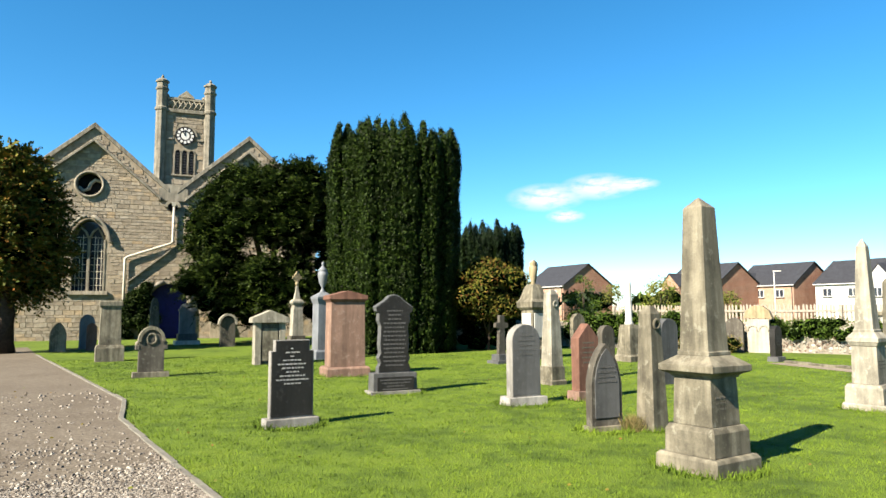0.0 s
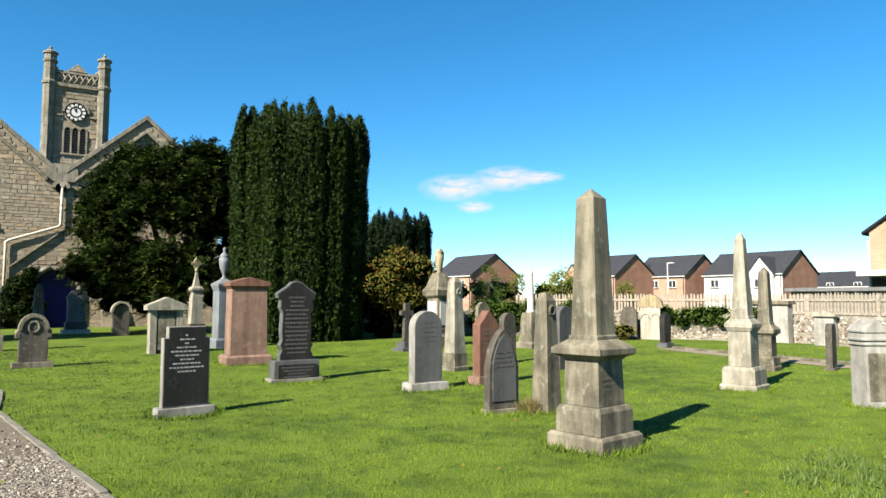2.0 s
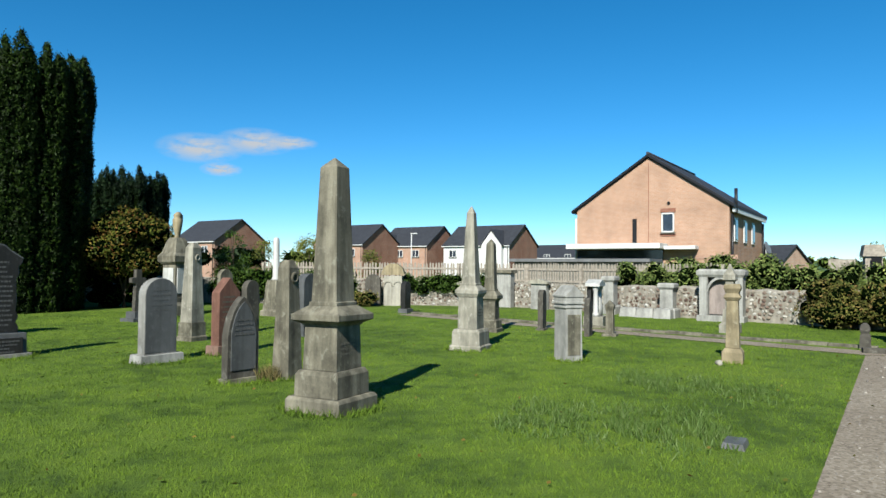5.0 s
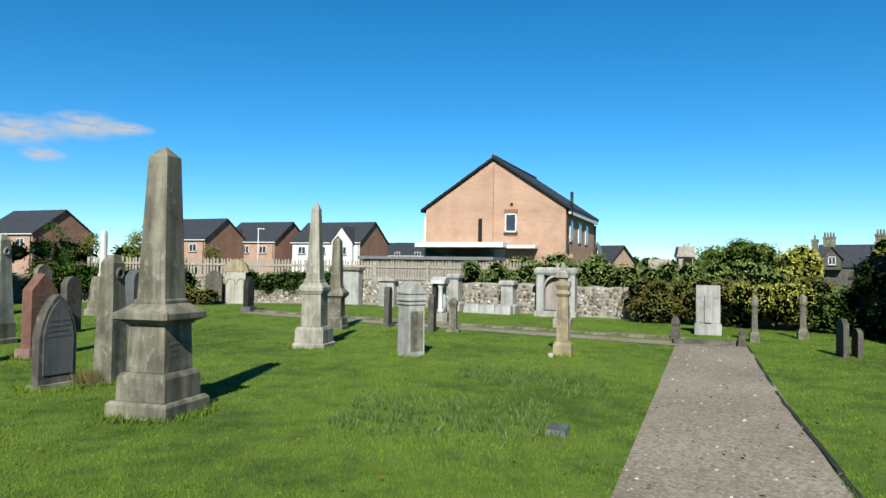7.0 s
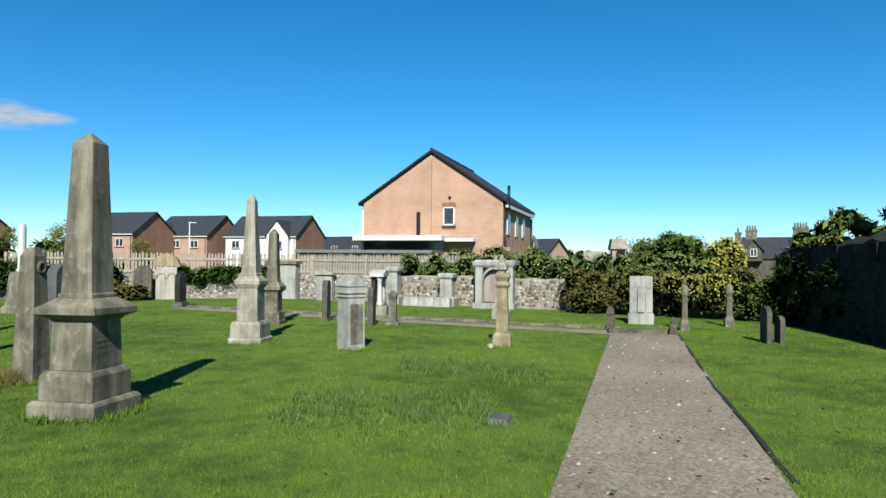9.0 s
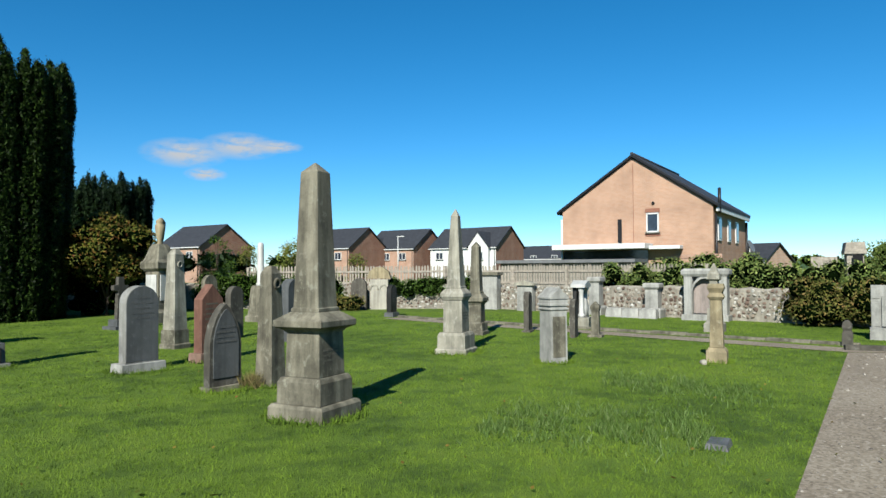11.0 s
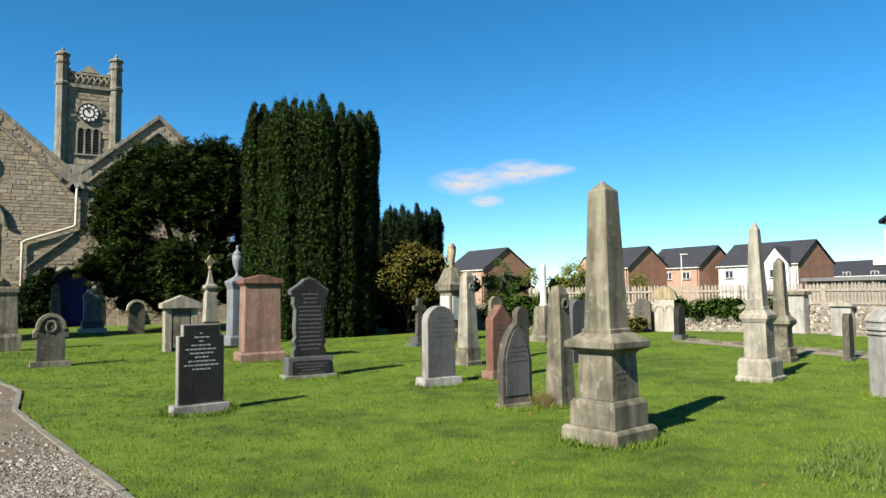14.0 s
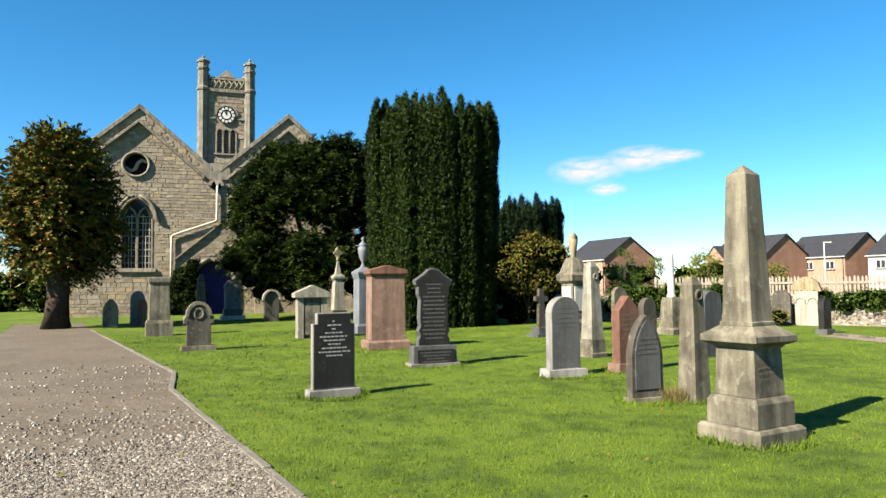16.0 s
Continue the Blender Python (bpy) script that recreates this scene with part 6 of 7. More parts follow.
# the large brick house
HX, HY, HR = 20.578, 39.69, -50.9
big = thing("house", "orange brick gable-ended house with a dark tiled roof", "house", HX, HY, HR)
W, D, EV, RG = 8.87, 10.4, 5.09, 8.01
wallb = prism([(0, -0.5), (W, -0.5), (W, EV), (W / 2, RG), (0, EV)], 0, D)
part("wall", wallb, BRICK, big, "orange brick wall with a plain gable")
for s in (-1, 1):
    xe = W / 2 + s * (W / 2 + 0.3)
    part("roof", prism([(W / 2, RG + 0.02), (xe, EV - 0.2), (xe, EV + 0.0), (W / 2, RG + 0.24)], -0.12, D + 0.2), ROOF_TILE, big, "dark tiled roof slope")
    part("verge", prism([(W / 2, RG + 0.07), (xe, EV - 0.17), (xe, EV - 0.02), (W / 2, RG + 0.22)], -0.20, -0.12), DARK_METAL, big)
part("ridge", tube([(W / 2, -0.2, RG + 0.25), (W / 2, D + 0.2, RG + 0.25)], 0.1, 6), ROOF_TILE, big)
window_unit(big, 5.56, -0.03, 3.62, 0.72, 1.12, panes=1)
part("window_head", box(0.85, 0.06, 0.22, 5.56, -0.01, 4.78), BRICK_RED, big)
part("window_foot", box(0.85, 0.06, 0.14, 5.56, -0.01, 3.40), BRICK_RED, big)
part("vent", lathe([(0.09, 0), (0.09, 0.05)], 10), DARK_VOID, big).matrix_basis = pose(5.6, -0.01, 5.3, 90, 0, 0)
part("vertical_strip", box(0.24, 0.06, 1.5, 3.62, -0.02, 2.95), DARK_METAL, big, "dark vertical opening strip")
part("movement_joint", box(0.03, 0.02, RG - 0.3, W / 2, -0.008, 0), BRICK_RED, big)
part("canopy", bevelled(box(5.6, 1.6, 0.30, 2.75, -0.8, 2.66), 0.02, 1), WHITE_PAINT, big, "white flat canopy along the wall")
part("canopy_wing", bevelled(box(1.9, 0.8, 0.2, 6.3, -0.4, 2.62), 0.02, 1), WHITE_PAINT, big)
part("shop_front", box(5.2, 0.1, 2.4, 2.7, -0.1, 0.2), GLASS, big, "dark glazing beneath the canopy")
part("brick_band", box(3.0, 0.05, 0.22, 7.8, -0.02, 2.1), BRICK_PALE, big)
part("flue", tube([(W + 0.25, 0.5, 4.6), (W + 0.25, 0.5, 6.0)], 0.09, 8), DARK_METAL, big)
part("downpipe", tube([(W + 0.1, 0.25, 4.6), (W + 0.1, 0.25, 0)], 0.07, 6), DARK_METAL, big)
part("downpipe", tube([(W + 0.1, D - 0.2, 4.6), (W + 0.1, D - 0.2, 0)], 0.07, 6), DARK_METAL, big)
part("corner_pipe", tube([(-0.1, 0.1, 4.6), (-0.1, 0.1, 0)], 0.07, 6), WHITE_PAINT, big)
part("fascia", box(0.12, D, 0.22, W + 0.22, D / 2, EV - 0.42), WHITE_PAINT, big)
for yy in (1.6, 4.4, 7.0):
    f = part("window", box(0.08, 0.9, 1.35, W + 0.02, yy, 3.1), WHITE_PAINT, big, "white framed side window")
    part("pane", box(0.03, 0.7, 1.1, W + 0.065, yy, 3.22), GLASS, f)
# flat-roofed sheds at the fence
t = thing("shed", "low grey flat-roofed store behind the fence", "shed", 16.6, 31.5, -48)
part("wall", box(6.5, 2.0, 1.9, 0, 0, -0.1), CONCRETE, t)
part("roof", bevelled(box(6.9, 2.4, 0.16, 0, 0, 1.8), 0.02, 1), LEAD, t)
# satellite dish and far bungalow
t = thing("satellite_dish", "grey satellite dish on a pole behind the brick house", "satellite dish", 33.5, 38.2, 0)
part("dish", lathe([(0.03, 0), (0.28, 0.05), (0.46, 0.14), (0.47, 0.15)], 18), LEAD, t).matrix_basis = pose(0, 0, 2.9, 70, 0, 30)
part("pole", tube([(0, 0.1, 0), (0, 0.1, 2.9)], 0.05, 6), DARK_METAL, t)
x, y = far_place(43.3, 75)
gable_house("house", "far orange bungalow gable above the hedge", x, y, -70, 9, 6, 2.2, 4.0, BRICK, BRICK)
# little timber shed on a stand
x, y = far_place(49.3, 27)
t = thing("shed", "small grey timber shed above the hedge", "shed", x, y, -40, 0.38)
part("wall", box(0.5, 0.5, 1.3, 0, 0, 0.3), FENCE_WOOD, t)
part("leg", box(0.8, 0.8, 0.85, 0, 0, -0.5), FENCE_WOOD, t)
part("roof", bevelled(prism([(-0.34, 1.58), (0.34, 1.58), (0.27, 1.98), (-0.27, 1.98)], -0.34, 0.34), 0.02, 1), FENCE_WOOD, t)
part("fence_panel", box(0.8, 0.05, 0.5, -0.9, 0, 1.0), FENCE_WOOD, t)
part("opening", box(0.3, 0.02, 0.45, 0.05, -0.385, 1.1), DARK_VOID, t)
# old slate-roofed house
x, y = far_place(61.1, 85)
t = thing("house", "old stone house with slate roof and tall chimneys", "house", x, y, -62, 0.6)
t.scale = (0.8, 1, 1)
OLD = SAND_DARK
part("wall", prism([(-5.0, -1.3), (5.0, -1.3), (5.0, 1.6), (-5.0, 1.6)], 0, 7), OLD, t)
for a, b in ((0, 3.5), (7, 3.5)):
    bm = prism([(a - 0.2 if a == 0 else a + 0.2, 1.45), (b, 3.9), (b, 4.05), (a - 0.2 if a == 0 else a + 0.2, 1.6)], -5.2, 5.2)
    for v in bm.verts:
        v.co = Vector((v.co.y, v.co.x, v.co.z))
    part("roof", bm, SLATE, t, "grey slate roof slope")
part("skylight", box(0.6, 0.9, 0.08, 1.0, 1.5, 2.75), LEAD, t).rotation_euler.x = radians(0)
part("dormer", prism([(-4.4, 1.2), (-2.2, 1.2), (-2.2, 2.5), (-3.3, 3.6), (-4.4, 2.5)], -1.0, 2.5), OLD, t)
for s in (-1, 1):
    part("dormer_roof", prism([(-3.3, 3.62), (-3.3 + s * 1.35, 2.3), (-3.3 + s * 1.35, 2.45), (-3.3, 3.78)], -1.2, 3.0), SLATE, t)
window_unit(t, -3.3, -1.05, 1.7, 0.9, 0.9)
for cx, cy, w, h0, h1, pots in ((-5.4, 0.0, 0.75, 0, 4.5, 1), (-3.9, 3.5, 1.5, 3.0, 4.95, 4), (2.6, 3.5, 2.0, 3.0, 5.2, 5), (5.0, 3.5, 1.3, 0, 5.5, 2)):
    c = part("chimney", worn(bevelled(stack([(h0, w, 0.8), (h1 - 0.3, w, 0.8), (h1 - 0.25, w + 0.15, 0.95), (h1, w + 0.15, 0.95)], cx, cy), 0.02, 1), 0.01), SAND, t, "stone chimney stack")
    for i in range(pots):
        part("chimney_pot", lathe([(0.13, h1), (0.11, h1 + 0.45), (0.13, h1 + 0.5)], 8, cx + (i - (pots - 1) / 2) * 0.36, cy), SAND_YELLOW, c)

# far trees and hills
for i, (b, rng, n, h, rr) in enumerate(((41.5, 150, 10, 4.5, 4), (45.5, 150, 16, 4.2, 5), (49.5, 140, 16, 3.8, 5), (54, 140, 14, 4.6, 5), (58, 120, 12, 4.0, 4), (66, 70, 16, 6.0, 4), (70, 60, 16, 6.5, 4), (76, 50, 16, 6.5, 4), (-1.5, 75, 10, 3.4, 4), (7.5, 78, 10, 3.2, 4))):
    x, y = far_place(b, rng)
    bushy("far_trees", "distant dark green trees along the skyline", "trees", x, y, random_lobes(n, rr * 1.6, rr, 0.5, h - 0.6, 0.9, 1.5, 90 + i), 40, 0.45, HEDGE if i % 2 else YEW_FAR, 90 + i, core=0.8, kind="stuff")
hill = bmesh.new()
prev = None
for i in range(61):
    b = 20 + i * 1.4
    h = 22 + 14 * math.sin(i * 0.13 + 1.0) + 6 * math.sin(i * 0.41)
    x, y = far_place(b, 1300)
    x2, y2 = far_place(b, 1700)
    vs = [hill.verts.new((x, y, -1)), hill.verts.new((x2, y2, max(6, h)))]
    if prev:
        hill.faces.new((prev[0], vs[0], vs[1], prev[1]))
    prev = vs
tagged(mesh_object("backdrop_hill", hill, HEDGE), "low far blue-green hill on the horizon", "hill", kind="structure")
# things left of the tree
x, y = far_place(-46.5, 62)
bushy("bush", "red-leaved garden bush beyond the path", "shrub", x, y, random_lobes(14, 1.8, 1.4, 0.2, 2.0, 0.5, 0.8, 120), 160, 0.16, RED_LEAF, 120, core=0.7, trunk=(0.8, 0.08))
x, y = far_place(-45.0, 50)
bushy("bush", "green bush beside the church corner", "shrub", x, y, random_lobes(14, 1.2, 1.2, 0.2, 2.4, 0.5, 0.8, 121), 200, 0.12, HEDGE, 121, core=0.7, trunk=(0.8, 0.08))
foliage_run("hedge", "dark hedge beyond the churchyard path", "hedge", (-46, 34), (-32, 44), 0.0, 3.0, 1.0, 60, 0.25, HEDGE, 122, 1.2)
foliage_run("ivy", "dark evergreen creeper on the church wall beside the door", "creeper", (-23.75, 33.6), (-22.35, 34.5), 0.0, 3.1, 0.1, 1400, 0.06, IVY_SHADED, 131, 0.4, core=0.8)

# ---- wall pieces ----
blocks = courses()
near = sorted(range(len(blocks)), key=lambda i: abs(blocks[i][0] + 3.2) + 0.8 * abs(blocks[i][1] - 3.2))[:290]
near = set(near)
verts, faces = [], []
shapes = {}
for i, (cx, cz, w, h, d) in enumerate(blocks):
    if i in near:
        key = (round(w / 0.06), round(h / 0.02), round(d / 0.01))
        if key not in shapes:
            shapes[key] = raw_mesh("stone_block", block_verts(w, h, d + 0.01), BLOCK_FACES, CH_STONE)
        ob = new("stone_block", shapes[key])
        ob.parent = church
        ob.matrix_basis = pose(cx, 0.04, cz)
    else:
        n = len(verts)
        verts += [(x + cx, y + 0.04, z + cz) for x, y, z in block_verts(w, h, d + 0.01)]
        faces += [tuple(n + k for k in f) for f in BLOCK_FACES]
ob = tagged(new("stone_course", raw_mesh("stone_course", verts, faces, CH_JOINED)), kind="stuff")
ob.parent = church
tagged(ob, kind="stuff")
# tower courses
verts, faces = [], []
rnd = random.Random(63)
z = 9.0
while z < 17.4:
    h = rnd.choice((0.3, 0.36, 0.42))
    x = -1.42
    while x < 1.42:
        w = min(rnd.uniform(0.4, 0.9), 1.42 - x)
        cx, cz = x + w / 2, z + h / 2
        if w > 0.15 and not (abs(cx) < 0.85 + w / 2 and 12.3 < cz + h / 2 and cz - h / 2 < 14.5) and math.hypot(cx, cz - 15.63) > 1.0:
            n = len(verts)
            verts += [(p + cx, q, s + cz) for p, q, s in block_verts(w - 0.025, h - 0.025, rnd.uniform(0.01, 0.03))]
            faces += [tuple(n + k for k in f) for f in BLOCK_FACES]
        x += w
    z += h
ob = tagged(new("tower_course", raw_mesh("tower_course", verts, faces, CH_JOINED)), kind="stuff")
ob.parent = tower
tagged(ob, kind="stuff")


def rubble_shape(seed, material):
    """One rough flattened boulder, about one unit wide."""
    bm = bmesh.new()
    bmesh.ops.create_icosphere(bm, subdivisions=1, radius=0.5)
    for v in bm.verts:
        v.co = Vector((v.co.x * 1.0, v.co.y * 0.55, v.co.z * 0.8)) + noise.noise_vector(v.co * 2.2 + Vector((seed * 3.1, 0, 0))) * 0.16
    me = bpy.data.meshes.new("rubble_stone")
    bm.to_mesh(me)
    bm.free()
    me.materials.append(material)
    return me


RUB = [rubble_shape(i, RUBBLE) for i in range(7)]
RUB_V = [(np.array([v.co for v in m.vertices]), [tuple(p.vertices) for p in m.polygons]) for m in RUB]


def rubble_face(root, x0, x1, h0, h1, ln, thick, seed, single_from, single_to, limit=290, front=1, s0=0.06, s1=0.17):
    """Rough stones bedded in the wall's face; those between single_from and single_to are parts, the rest one mesh."""
    rnd = random.Random(seed)
    verts, faces, count = [], [], 0
    z = 0.06
    while z < max(h0, h1) - 0.03:
        rise = rnd.uniform(0.07, 0.13)
        x = x0 + rnd.uniform(0, 0.1)
        while x < x1:
            w = rnd.uniform(s0, s1)
            hh = h0 + (h1 - h0) * (x / ln)
            if z + rise * 0.4 < hh * 0.97 and rnd.random() < 0.93:
                k = rnd.randrange(7)
                m = pose(x + w / 2, -thick / 2 * front - 0.005 + rnd.uniform(-0.01, 0.02), z + rise / 2 + rnd.uniform(-0.03, 0.03), 0, rnd.uniform(-25, 25), 180 * rnd.randrange(2)) @ Matrix.Diagonal((w * 1.0, 0.11, rise * 1.25, 1))
                if single_from < x < single_to and count < limit:
                    ob = new("rubble_stone", RUB[k])
                    ob.parent = root
                    ob.matrix_basis = m
                    count += 1
                else:
                    vs, fs = RUB_V[k]
                    n = len(verts)
                    a = np.array(m)
                    verts += (vs @ a[:3, :3].T + a[:3, 3]).tolist()
                    faces += [tuple(n + q for q in f) for f in fs]
            x += w + rnd.uniform(0.0, 0.05)
        z += rise
    if verts:
        ob = tagged(new("rubble_course", raw_mesh("rubble_course", verts, faces, RUBBLE_JOINED)), kind="stuff")
        ob.parent = root
        tagged(ob, kind="stuff")


for i, (root, ln) in enumerate(walls):
    a, b = WALL_H[i + 1], WALL_H[i]
    if i == 1:
        rubble_face(root, 0, ln, a, b, ln, 0.42, 70, 4.5, 8.2)
    elif i < 4:
        rubble_face(root, 0, ln, a, b, ln, 0.42, 70 + i, -2, -1)
verts, faces = [], []
rnd = random.Random(66)
z = 0.0
root, ln = tall, tall_len
shade_mesh = {}
while z < 2.2:
    h = rnd.choice((0.14, 0.2, 0.26, 0.32))
    x = rnd.uniform(-0.2, 0.0)
    while x < ln:
        w = rnd.uniform(0.3, 0.7)
        top = 1.85 + 0.35 * x / ln
        if z + h < top * 0.93 and not any(abs(x + w / 2 - q) < 0.15 + w / 2 and z + h > 1.48 and z < 1.88 for q in (1.6, 2.9, 4.4)):
            key = (round(w / 0.08), h)
            if key not in shade_mesh:
                shade_mesh[key] = raw_mesh("stone_block", block_verts(w - 0.025, h - 0.025, 0.03), BLOCK_FACES, DARK_SHADE_STONE)
            ob = new("stone_block", shade_mesh[key])
            ob.parent = root
            ob.matrix_basis = pose(x + w / 2, -0.25 + rnd.uniform(0, 0.02), z + h / 2 + rnd.uniform(-0.03, 0.03), 0, rnd.uniform(-3, 3), 0)
        x += w
    z += h

# ---- loose gravel and grass ----


def in_poly(px, py, poly):
    hit = np.zeros(len(px), bool)
    for (x0, y0), (x1, y1) in zip(poly, poly[1:] + poly[:1]):
        if y0 == y1:
            continue
        cross = ((y0 > py) != (y1 > py)) & (px < x0 + (py - y0) * (x1 - x0) / (y1 - y0))
        hit ^= cross
    return hit


rs = np.random.RandomState(5)


def scatter(n, near_d, far_d, power, a0=-52.0, a1=75.0):
    d = near_d + (far_d - near_d) * rs.uniform(0, 1, n) ** power
    a = np.radians(rs.uniform(a0, a1, n))
    return 0.4 + d * np.sin(a), 1.9 + d * np.cos(a), d


def blades(name, x, y, d, h0, h1, w, material, label):
    n = len(x)
    h = rs.uniform(h0, h1, n)
    th = rs.uniform(0, 2 * np.pi, n)
    ww = w * rs.uniform(0.6, 1.3, n) * (0.6 + d / 9.0)
    lean = rs.normal(0, 0.45, (n, 2)) * h[:, None]
    a = np.stack([x - np.cos(th) * ww, y - np.sin(th) * ww, np.full(n, -0.004)], 1)
    b = np.stack([x + np.cos(th) * ww, y + np.sin(th) * ww, np.full(n, -0.004)], 1)
    c = np.stack([x + lean[:, 0], y + lean[:, 1], h], 1)
    verts = np.stack([a, b, c], 1).reshape(-1, 3)
    ob = new(name, raw_mesh(name, verts.tolist(), np.arange(3 * n).reshape(-1, 3).tolist(), material))
    return tagged(ob, label, "grass", kind="stuff")


x, y, d = scatter(520000, 3.0, 24.0, 1.25)
lawn = ~(in_poly(x, y, PATH_LEFT) | in_poly(x, y, PATH_RIGHT) | in_poly(x, y, PATH_CROSS))
clump = np.array([noise.noise(Vector((px * 3.0, py * 3.0, 0))) for px, py in zip(x, y)])
keep = lawn & (rs.uniform(-0.6, 0.5, len(x)) < clump + 0.15)
blades("grass_blades", x[keep], y[keep], d[keep], 0.010, 0.032, 0.0034, BLADES, "short uneven green grass blades of the lawn")
# longer bluish tufts in two bands
for k, (ax, ay, bx, by, wd_, n) in enumerate(((5.4, 10.0, 6.6, 8.35, 0.30, 5200), (3.0, 8.2, 4.7, 6.95, 0.36, 7500))):
    s, o = rs.uniform(0, 1, n), rs.normal(0, wd_, n)
    px, py = ax + (bx - ax) * s + o * 0.7, ay + (by - ay) * s + o
    cl = np.array([noise.noise(Vector((u * 4.0, v * 4.0, 7.0))) for u, v in zip(px, py)])
    kk = cl > -0.12
    blades("long_grass", px[kk], py[kk], np.full(kk.sum(), 6.0), 0.03, 0.085, 0.005, TUFTS, "longer bluish grass tufts over an old grave")
# tufts at the stones' feet
px, py = [], []
for bx, by, r, n in ((1.416, 8.978, 0.40, 900), (1.10, 11.05, 0.22, 500), (0.51, 10.90, 0.29, 600), (-0.69, 13.07, 0.37, 600), (-3.54, 10.48, 0.36, 700), (-3.17, 14.11, 0.45, 600), (4.49, 13.45, 0.36, 700), (5.55, 11.73, 0.24, 500), (0.28, 13.84, 0.30, 400), (-5.21, 17.16, 0.50, 500), (7.99, 10.87, 0.20, 300)):
    a = rs.uniform(0, 2 * np.pi, n)
    q = r * rs.uniform(0.95, 1.35, n)
    px.append(bx + q * np.cos(a))
    py.append(by + q * np.sin(a))
px, py = np.concatenate(px), np.concatenate(py)
blades("long_grass", px, py, np.full(len(px), 6.0), 0.03, 0.10, 0.005, BLADES, "uncut grass round the feet of the stones")
# dry straw-coloured clump between two stones
a = rs.uniform(0, 2 * np.pi, 500)
q = rs.uniform(0, 0.16, 500)
blades("dry_grass", 0.86 + q * np.cos(a), 10.95 + q * np.sin(a), np.full(500, 6.0), 0.08, 0.24, 0.005, STRAW, "dry straw-coloured grass clump between two stones")

# pebbles on the paths
x, y, d = scatter(150000, 2.8, 9.0, 1.0, -58.0, -12.0)
x2, y2, d2 = scatter(9000, 2.8, 15.0, 1.4)
thin = rs.uniform(0, 1, len(x)) < np.clip((7.9 - d + 0.5 * np.sin(x * 1.7)) / 1.3, 0.04, 1.0)
x, y, d = np.concatenate([x[thin], x2]), np.concatenate([y[thin], y2]), np.concatenate([d[thin], d2])
on = in_poly(x, y, PATH_LEFT) | (in_poly(x, y, PATH_RIGHT) & (rs.uniform(0, 1, len(x)) < 0.5))
cube = np.array([(-1, -1, 0), (1, -1, 0), (1, 1, 0), (-1, 1, 0), (-0.55, -0.6, 1), (0.6, -0.5, 1), (0.5, 0.6, 1), (-0.6, 0.5, 1)], float)
cf = [(4, 5, 6, 7), (0, 1, 5, 4), (1, 2, 6, 5), (2, 3, 7, 6), (3, 0, 4, 7)]
m_ = int(on.sum())
size = rs.uniform(0.005, 0.016, m_) * (0.75 + d[on] / 14)
th = rs.uniform(0, 6.3, m_)
local = cube[None] * np.stack([size, size * rs.uniform(0.6, 1, m_), size * rs.uniform(0.5, 1.0, m_)], 1)[:, None, :]
cos_t, sin_t = np.cos(th)[:, None], np.sin(th)[:, None]
verts = np.stack([x[on][:, None] + local[:, :, 0] * cos_t - local[:, :, 1] * sin_t, y[on][:, None] + local[:, :, 0] * sin_t + local[:, :, 1] * cos_t, 0.006 + local[:, :, 2]], 2).reshape(-1, 3).tolist()
faces = [tuple(8 * k + q for q in f) for k in range(m_) for f in cf]
ob = new("loose_gravel", raw_mesh("loose_gravel", verts, faces, PEBBLE))
tagged(ob, "loose pinkish gravel chips lying on the paths", "gravel", kind="stuff")

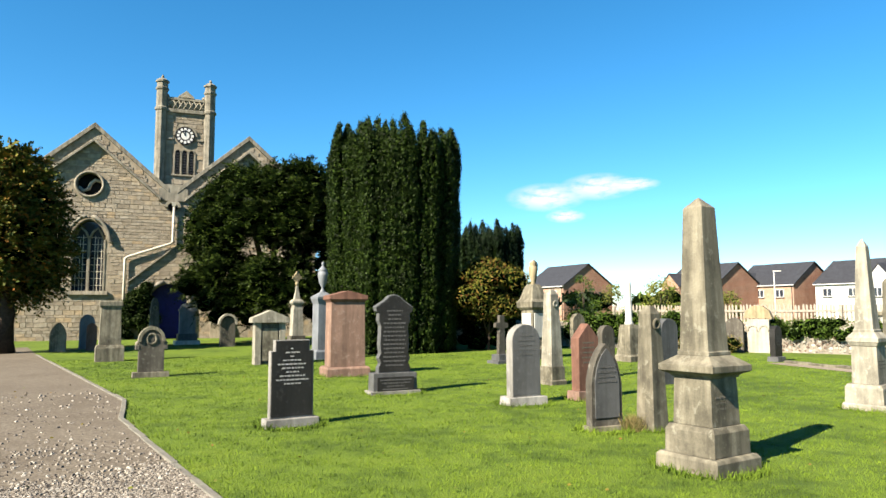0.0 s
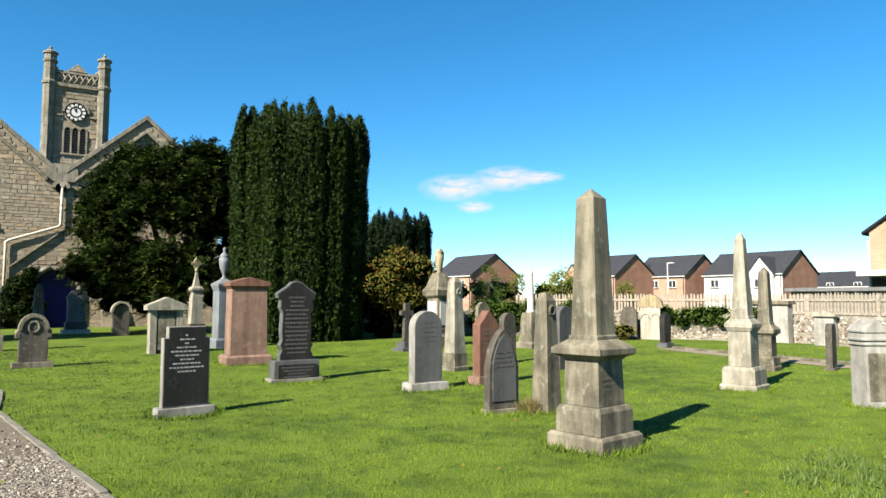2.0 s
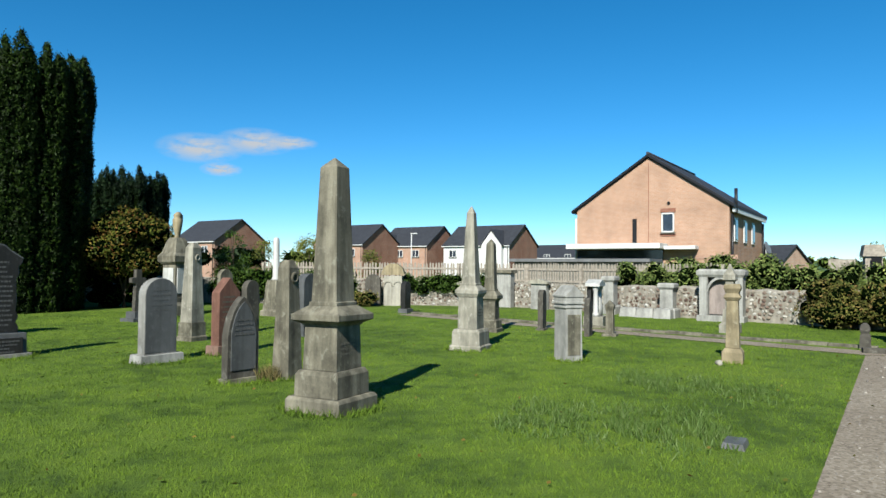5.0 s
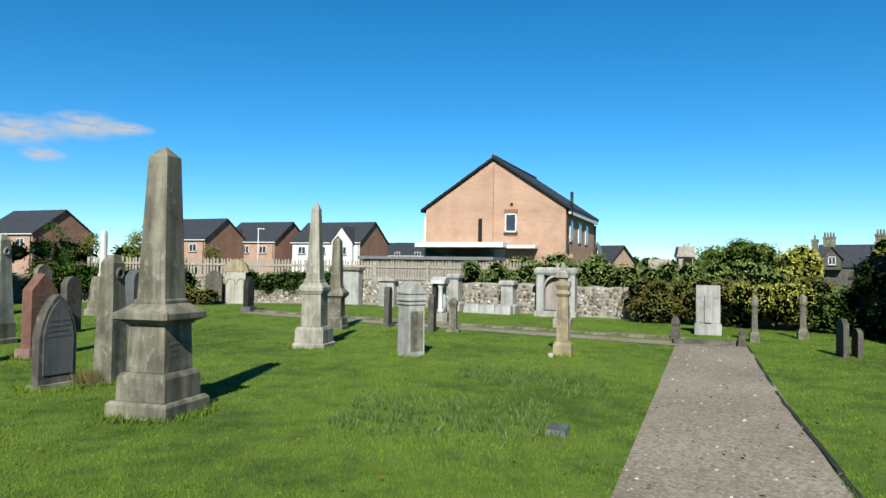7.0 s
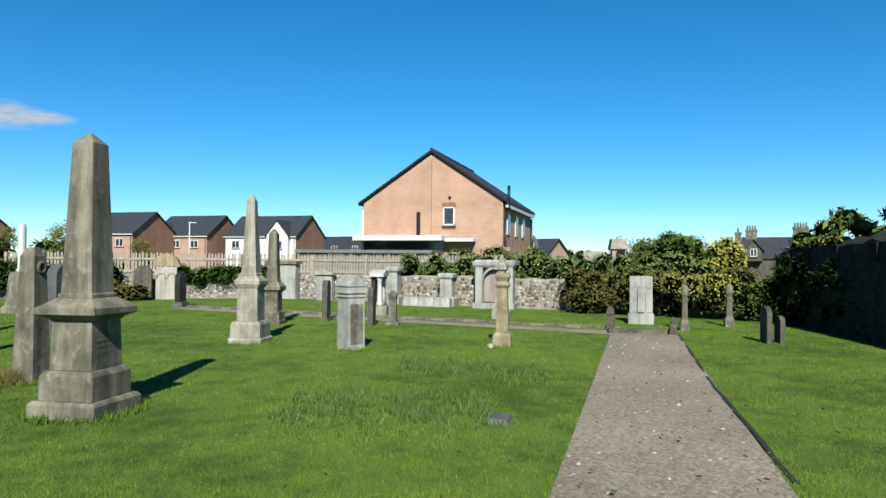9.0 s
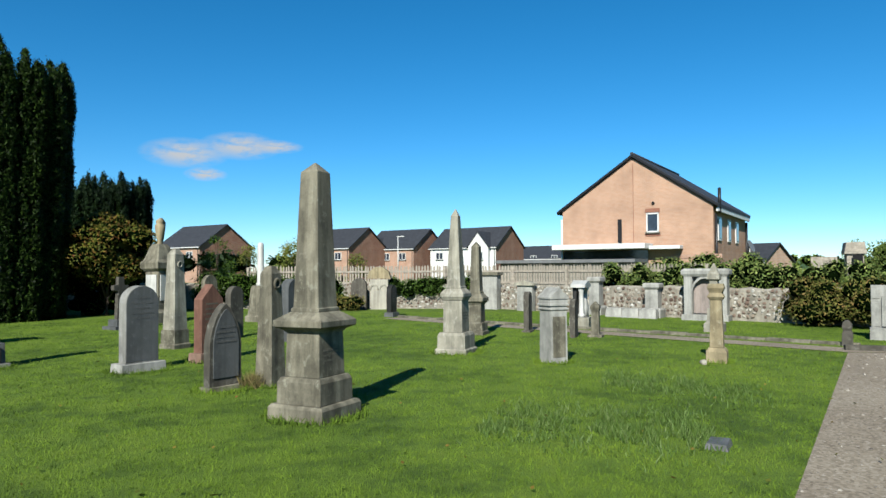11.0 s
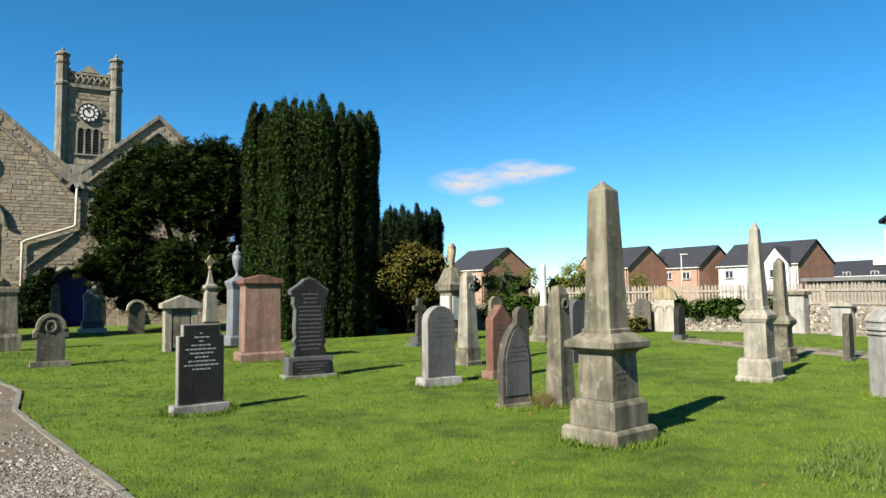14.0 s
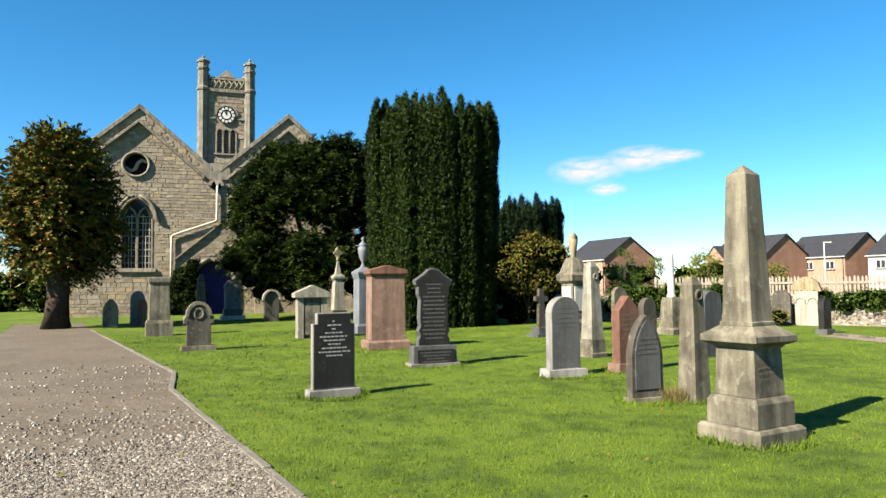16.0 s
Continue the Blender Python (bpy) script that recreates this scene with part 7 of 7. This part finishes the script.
# fallen leaves and daisies on the lawn
verts, faces = [], []
x, y, d = scatter(420, 3.5, 16.0, 1.0)
for px, py in zip(x, y):
    s = rs.uniform(0.012, 0.03)
    t_ = rs.uniform(0, 6.3)
    n = len(verts)
    verts += [(px + s * math.cos(t_), py + s * math.sin(t_), 0.045), (px - s * 0.5 * math.sin(t_), py + s * 0.5 * math.cos(t_), 0.055), (px - s * math.cos(t_), py - s * math.sin(t_), 0.04), (px + s * 0.5 * math.sin(t_), py - s * 0.5 * math.cos(t_), 0.035)]
    faces.append((n, n + 1, n + 2, n + 3))
tagged(new("fallen_leaves", raw_mesh("fallen_leaves", verts, faces, SHRUB)), "scattered small fallen leaves on the lawn", "leaves", kind="stuff")

# ---- cloud ----


def cloud_mat():
    m = Mat("thin_cloud", 1.0)
    t = m.t
    t.nodes.remove(m.b)
    em, tr, mx = t.nodes.new("ShaderNodeEmission"), t.nodes.new("ShaderNodeBsdfTransparent"), t.nodes.new("ShaderNodeMixShader")
    em.inputs[0].default_value, em.inputs[1].default_value = (0.93, 0.95, 1.0, 1), 0.27
    g = t.nodes.new("ShaderNodeTexGradient")
    g.gradient_type = "SPHERICAL"
    m.link(m.coord, g.inputs[0])
    mul = t.nodes.new("ShaderNodeMath")
    mul.operation = "MULTIPLY"
    m.link(m.ramp(g.outputs["Fac"], [(0.0, (0, 0, 0)), (0.75, (1, 1, 1))]), mul.inputs[0])
    m.link(m.ramp(m.noise(2.2, 3, 0.5), [(0.27, (0, 0, 0)), (0.55, (1, 1, 1))]), mul.inputs[1])
    m.link(mul.outputs[0], mx.inputs[0])
    m.link(tr.outputs[0], mx.inputs[1])
    m.link(em.outputs[0], mx.inputs[2])
    m.link(mx.outputs[0], t.nodes["Material Output"].inputs[0])
    return m.m


CLOUD = cloud_mat()
cl = thing("cloud", "small thin white cloud in a clear blue sky", "cloud", 0, 0, kind="structure")
for bear, elev, wx, wz in ((-3.0, 9.4, 92, 34), (1.3, 10.15, 88, 32), (4.1, 10.2, 60, 16), (-1.4, 7.8, 46, 16)):
    me = raw_mesh("cloud_veil", [(-1, 0, -1), (1, 0, -1), (1, 0, 1), (-1, 0, 1)], [(0, 1, 2, 3)], CLOUD)
    ob = new("cloud_veil", me)
    ob.parent = cl
    px, py = far_place(bear, 1500)
    ob.matrix_basis = pose(px, py, 1500 * math.tan(radians(elev)), 0, 0, -bear) @ Matrix.Diagonal((wx, 1, wz, 1))
    ob.visible_shadow = False
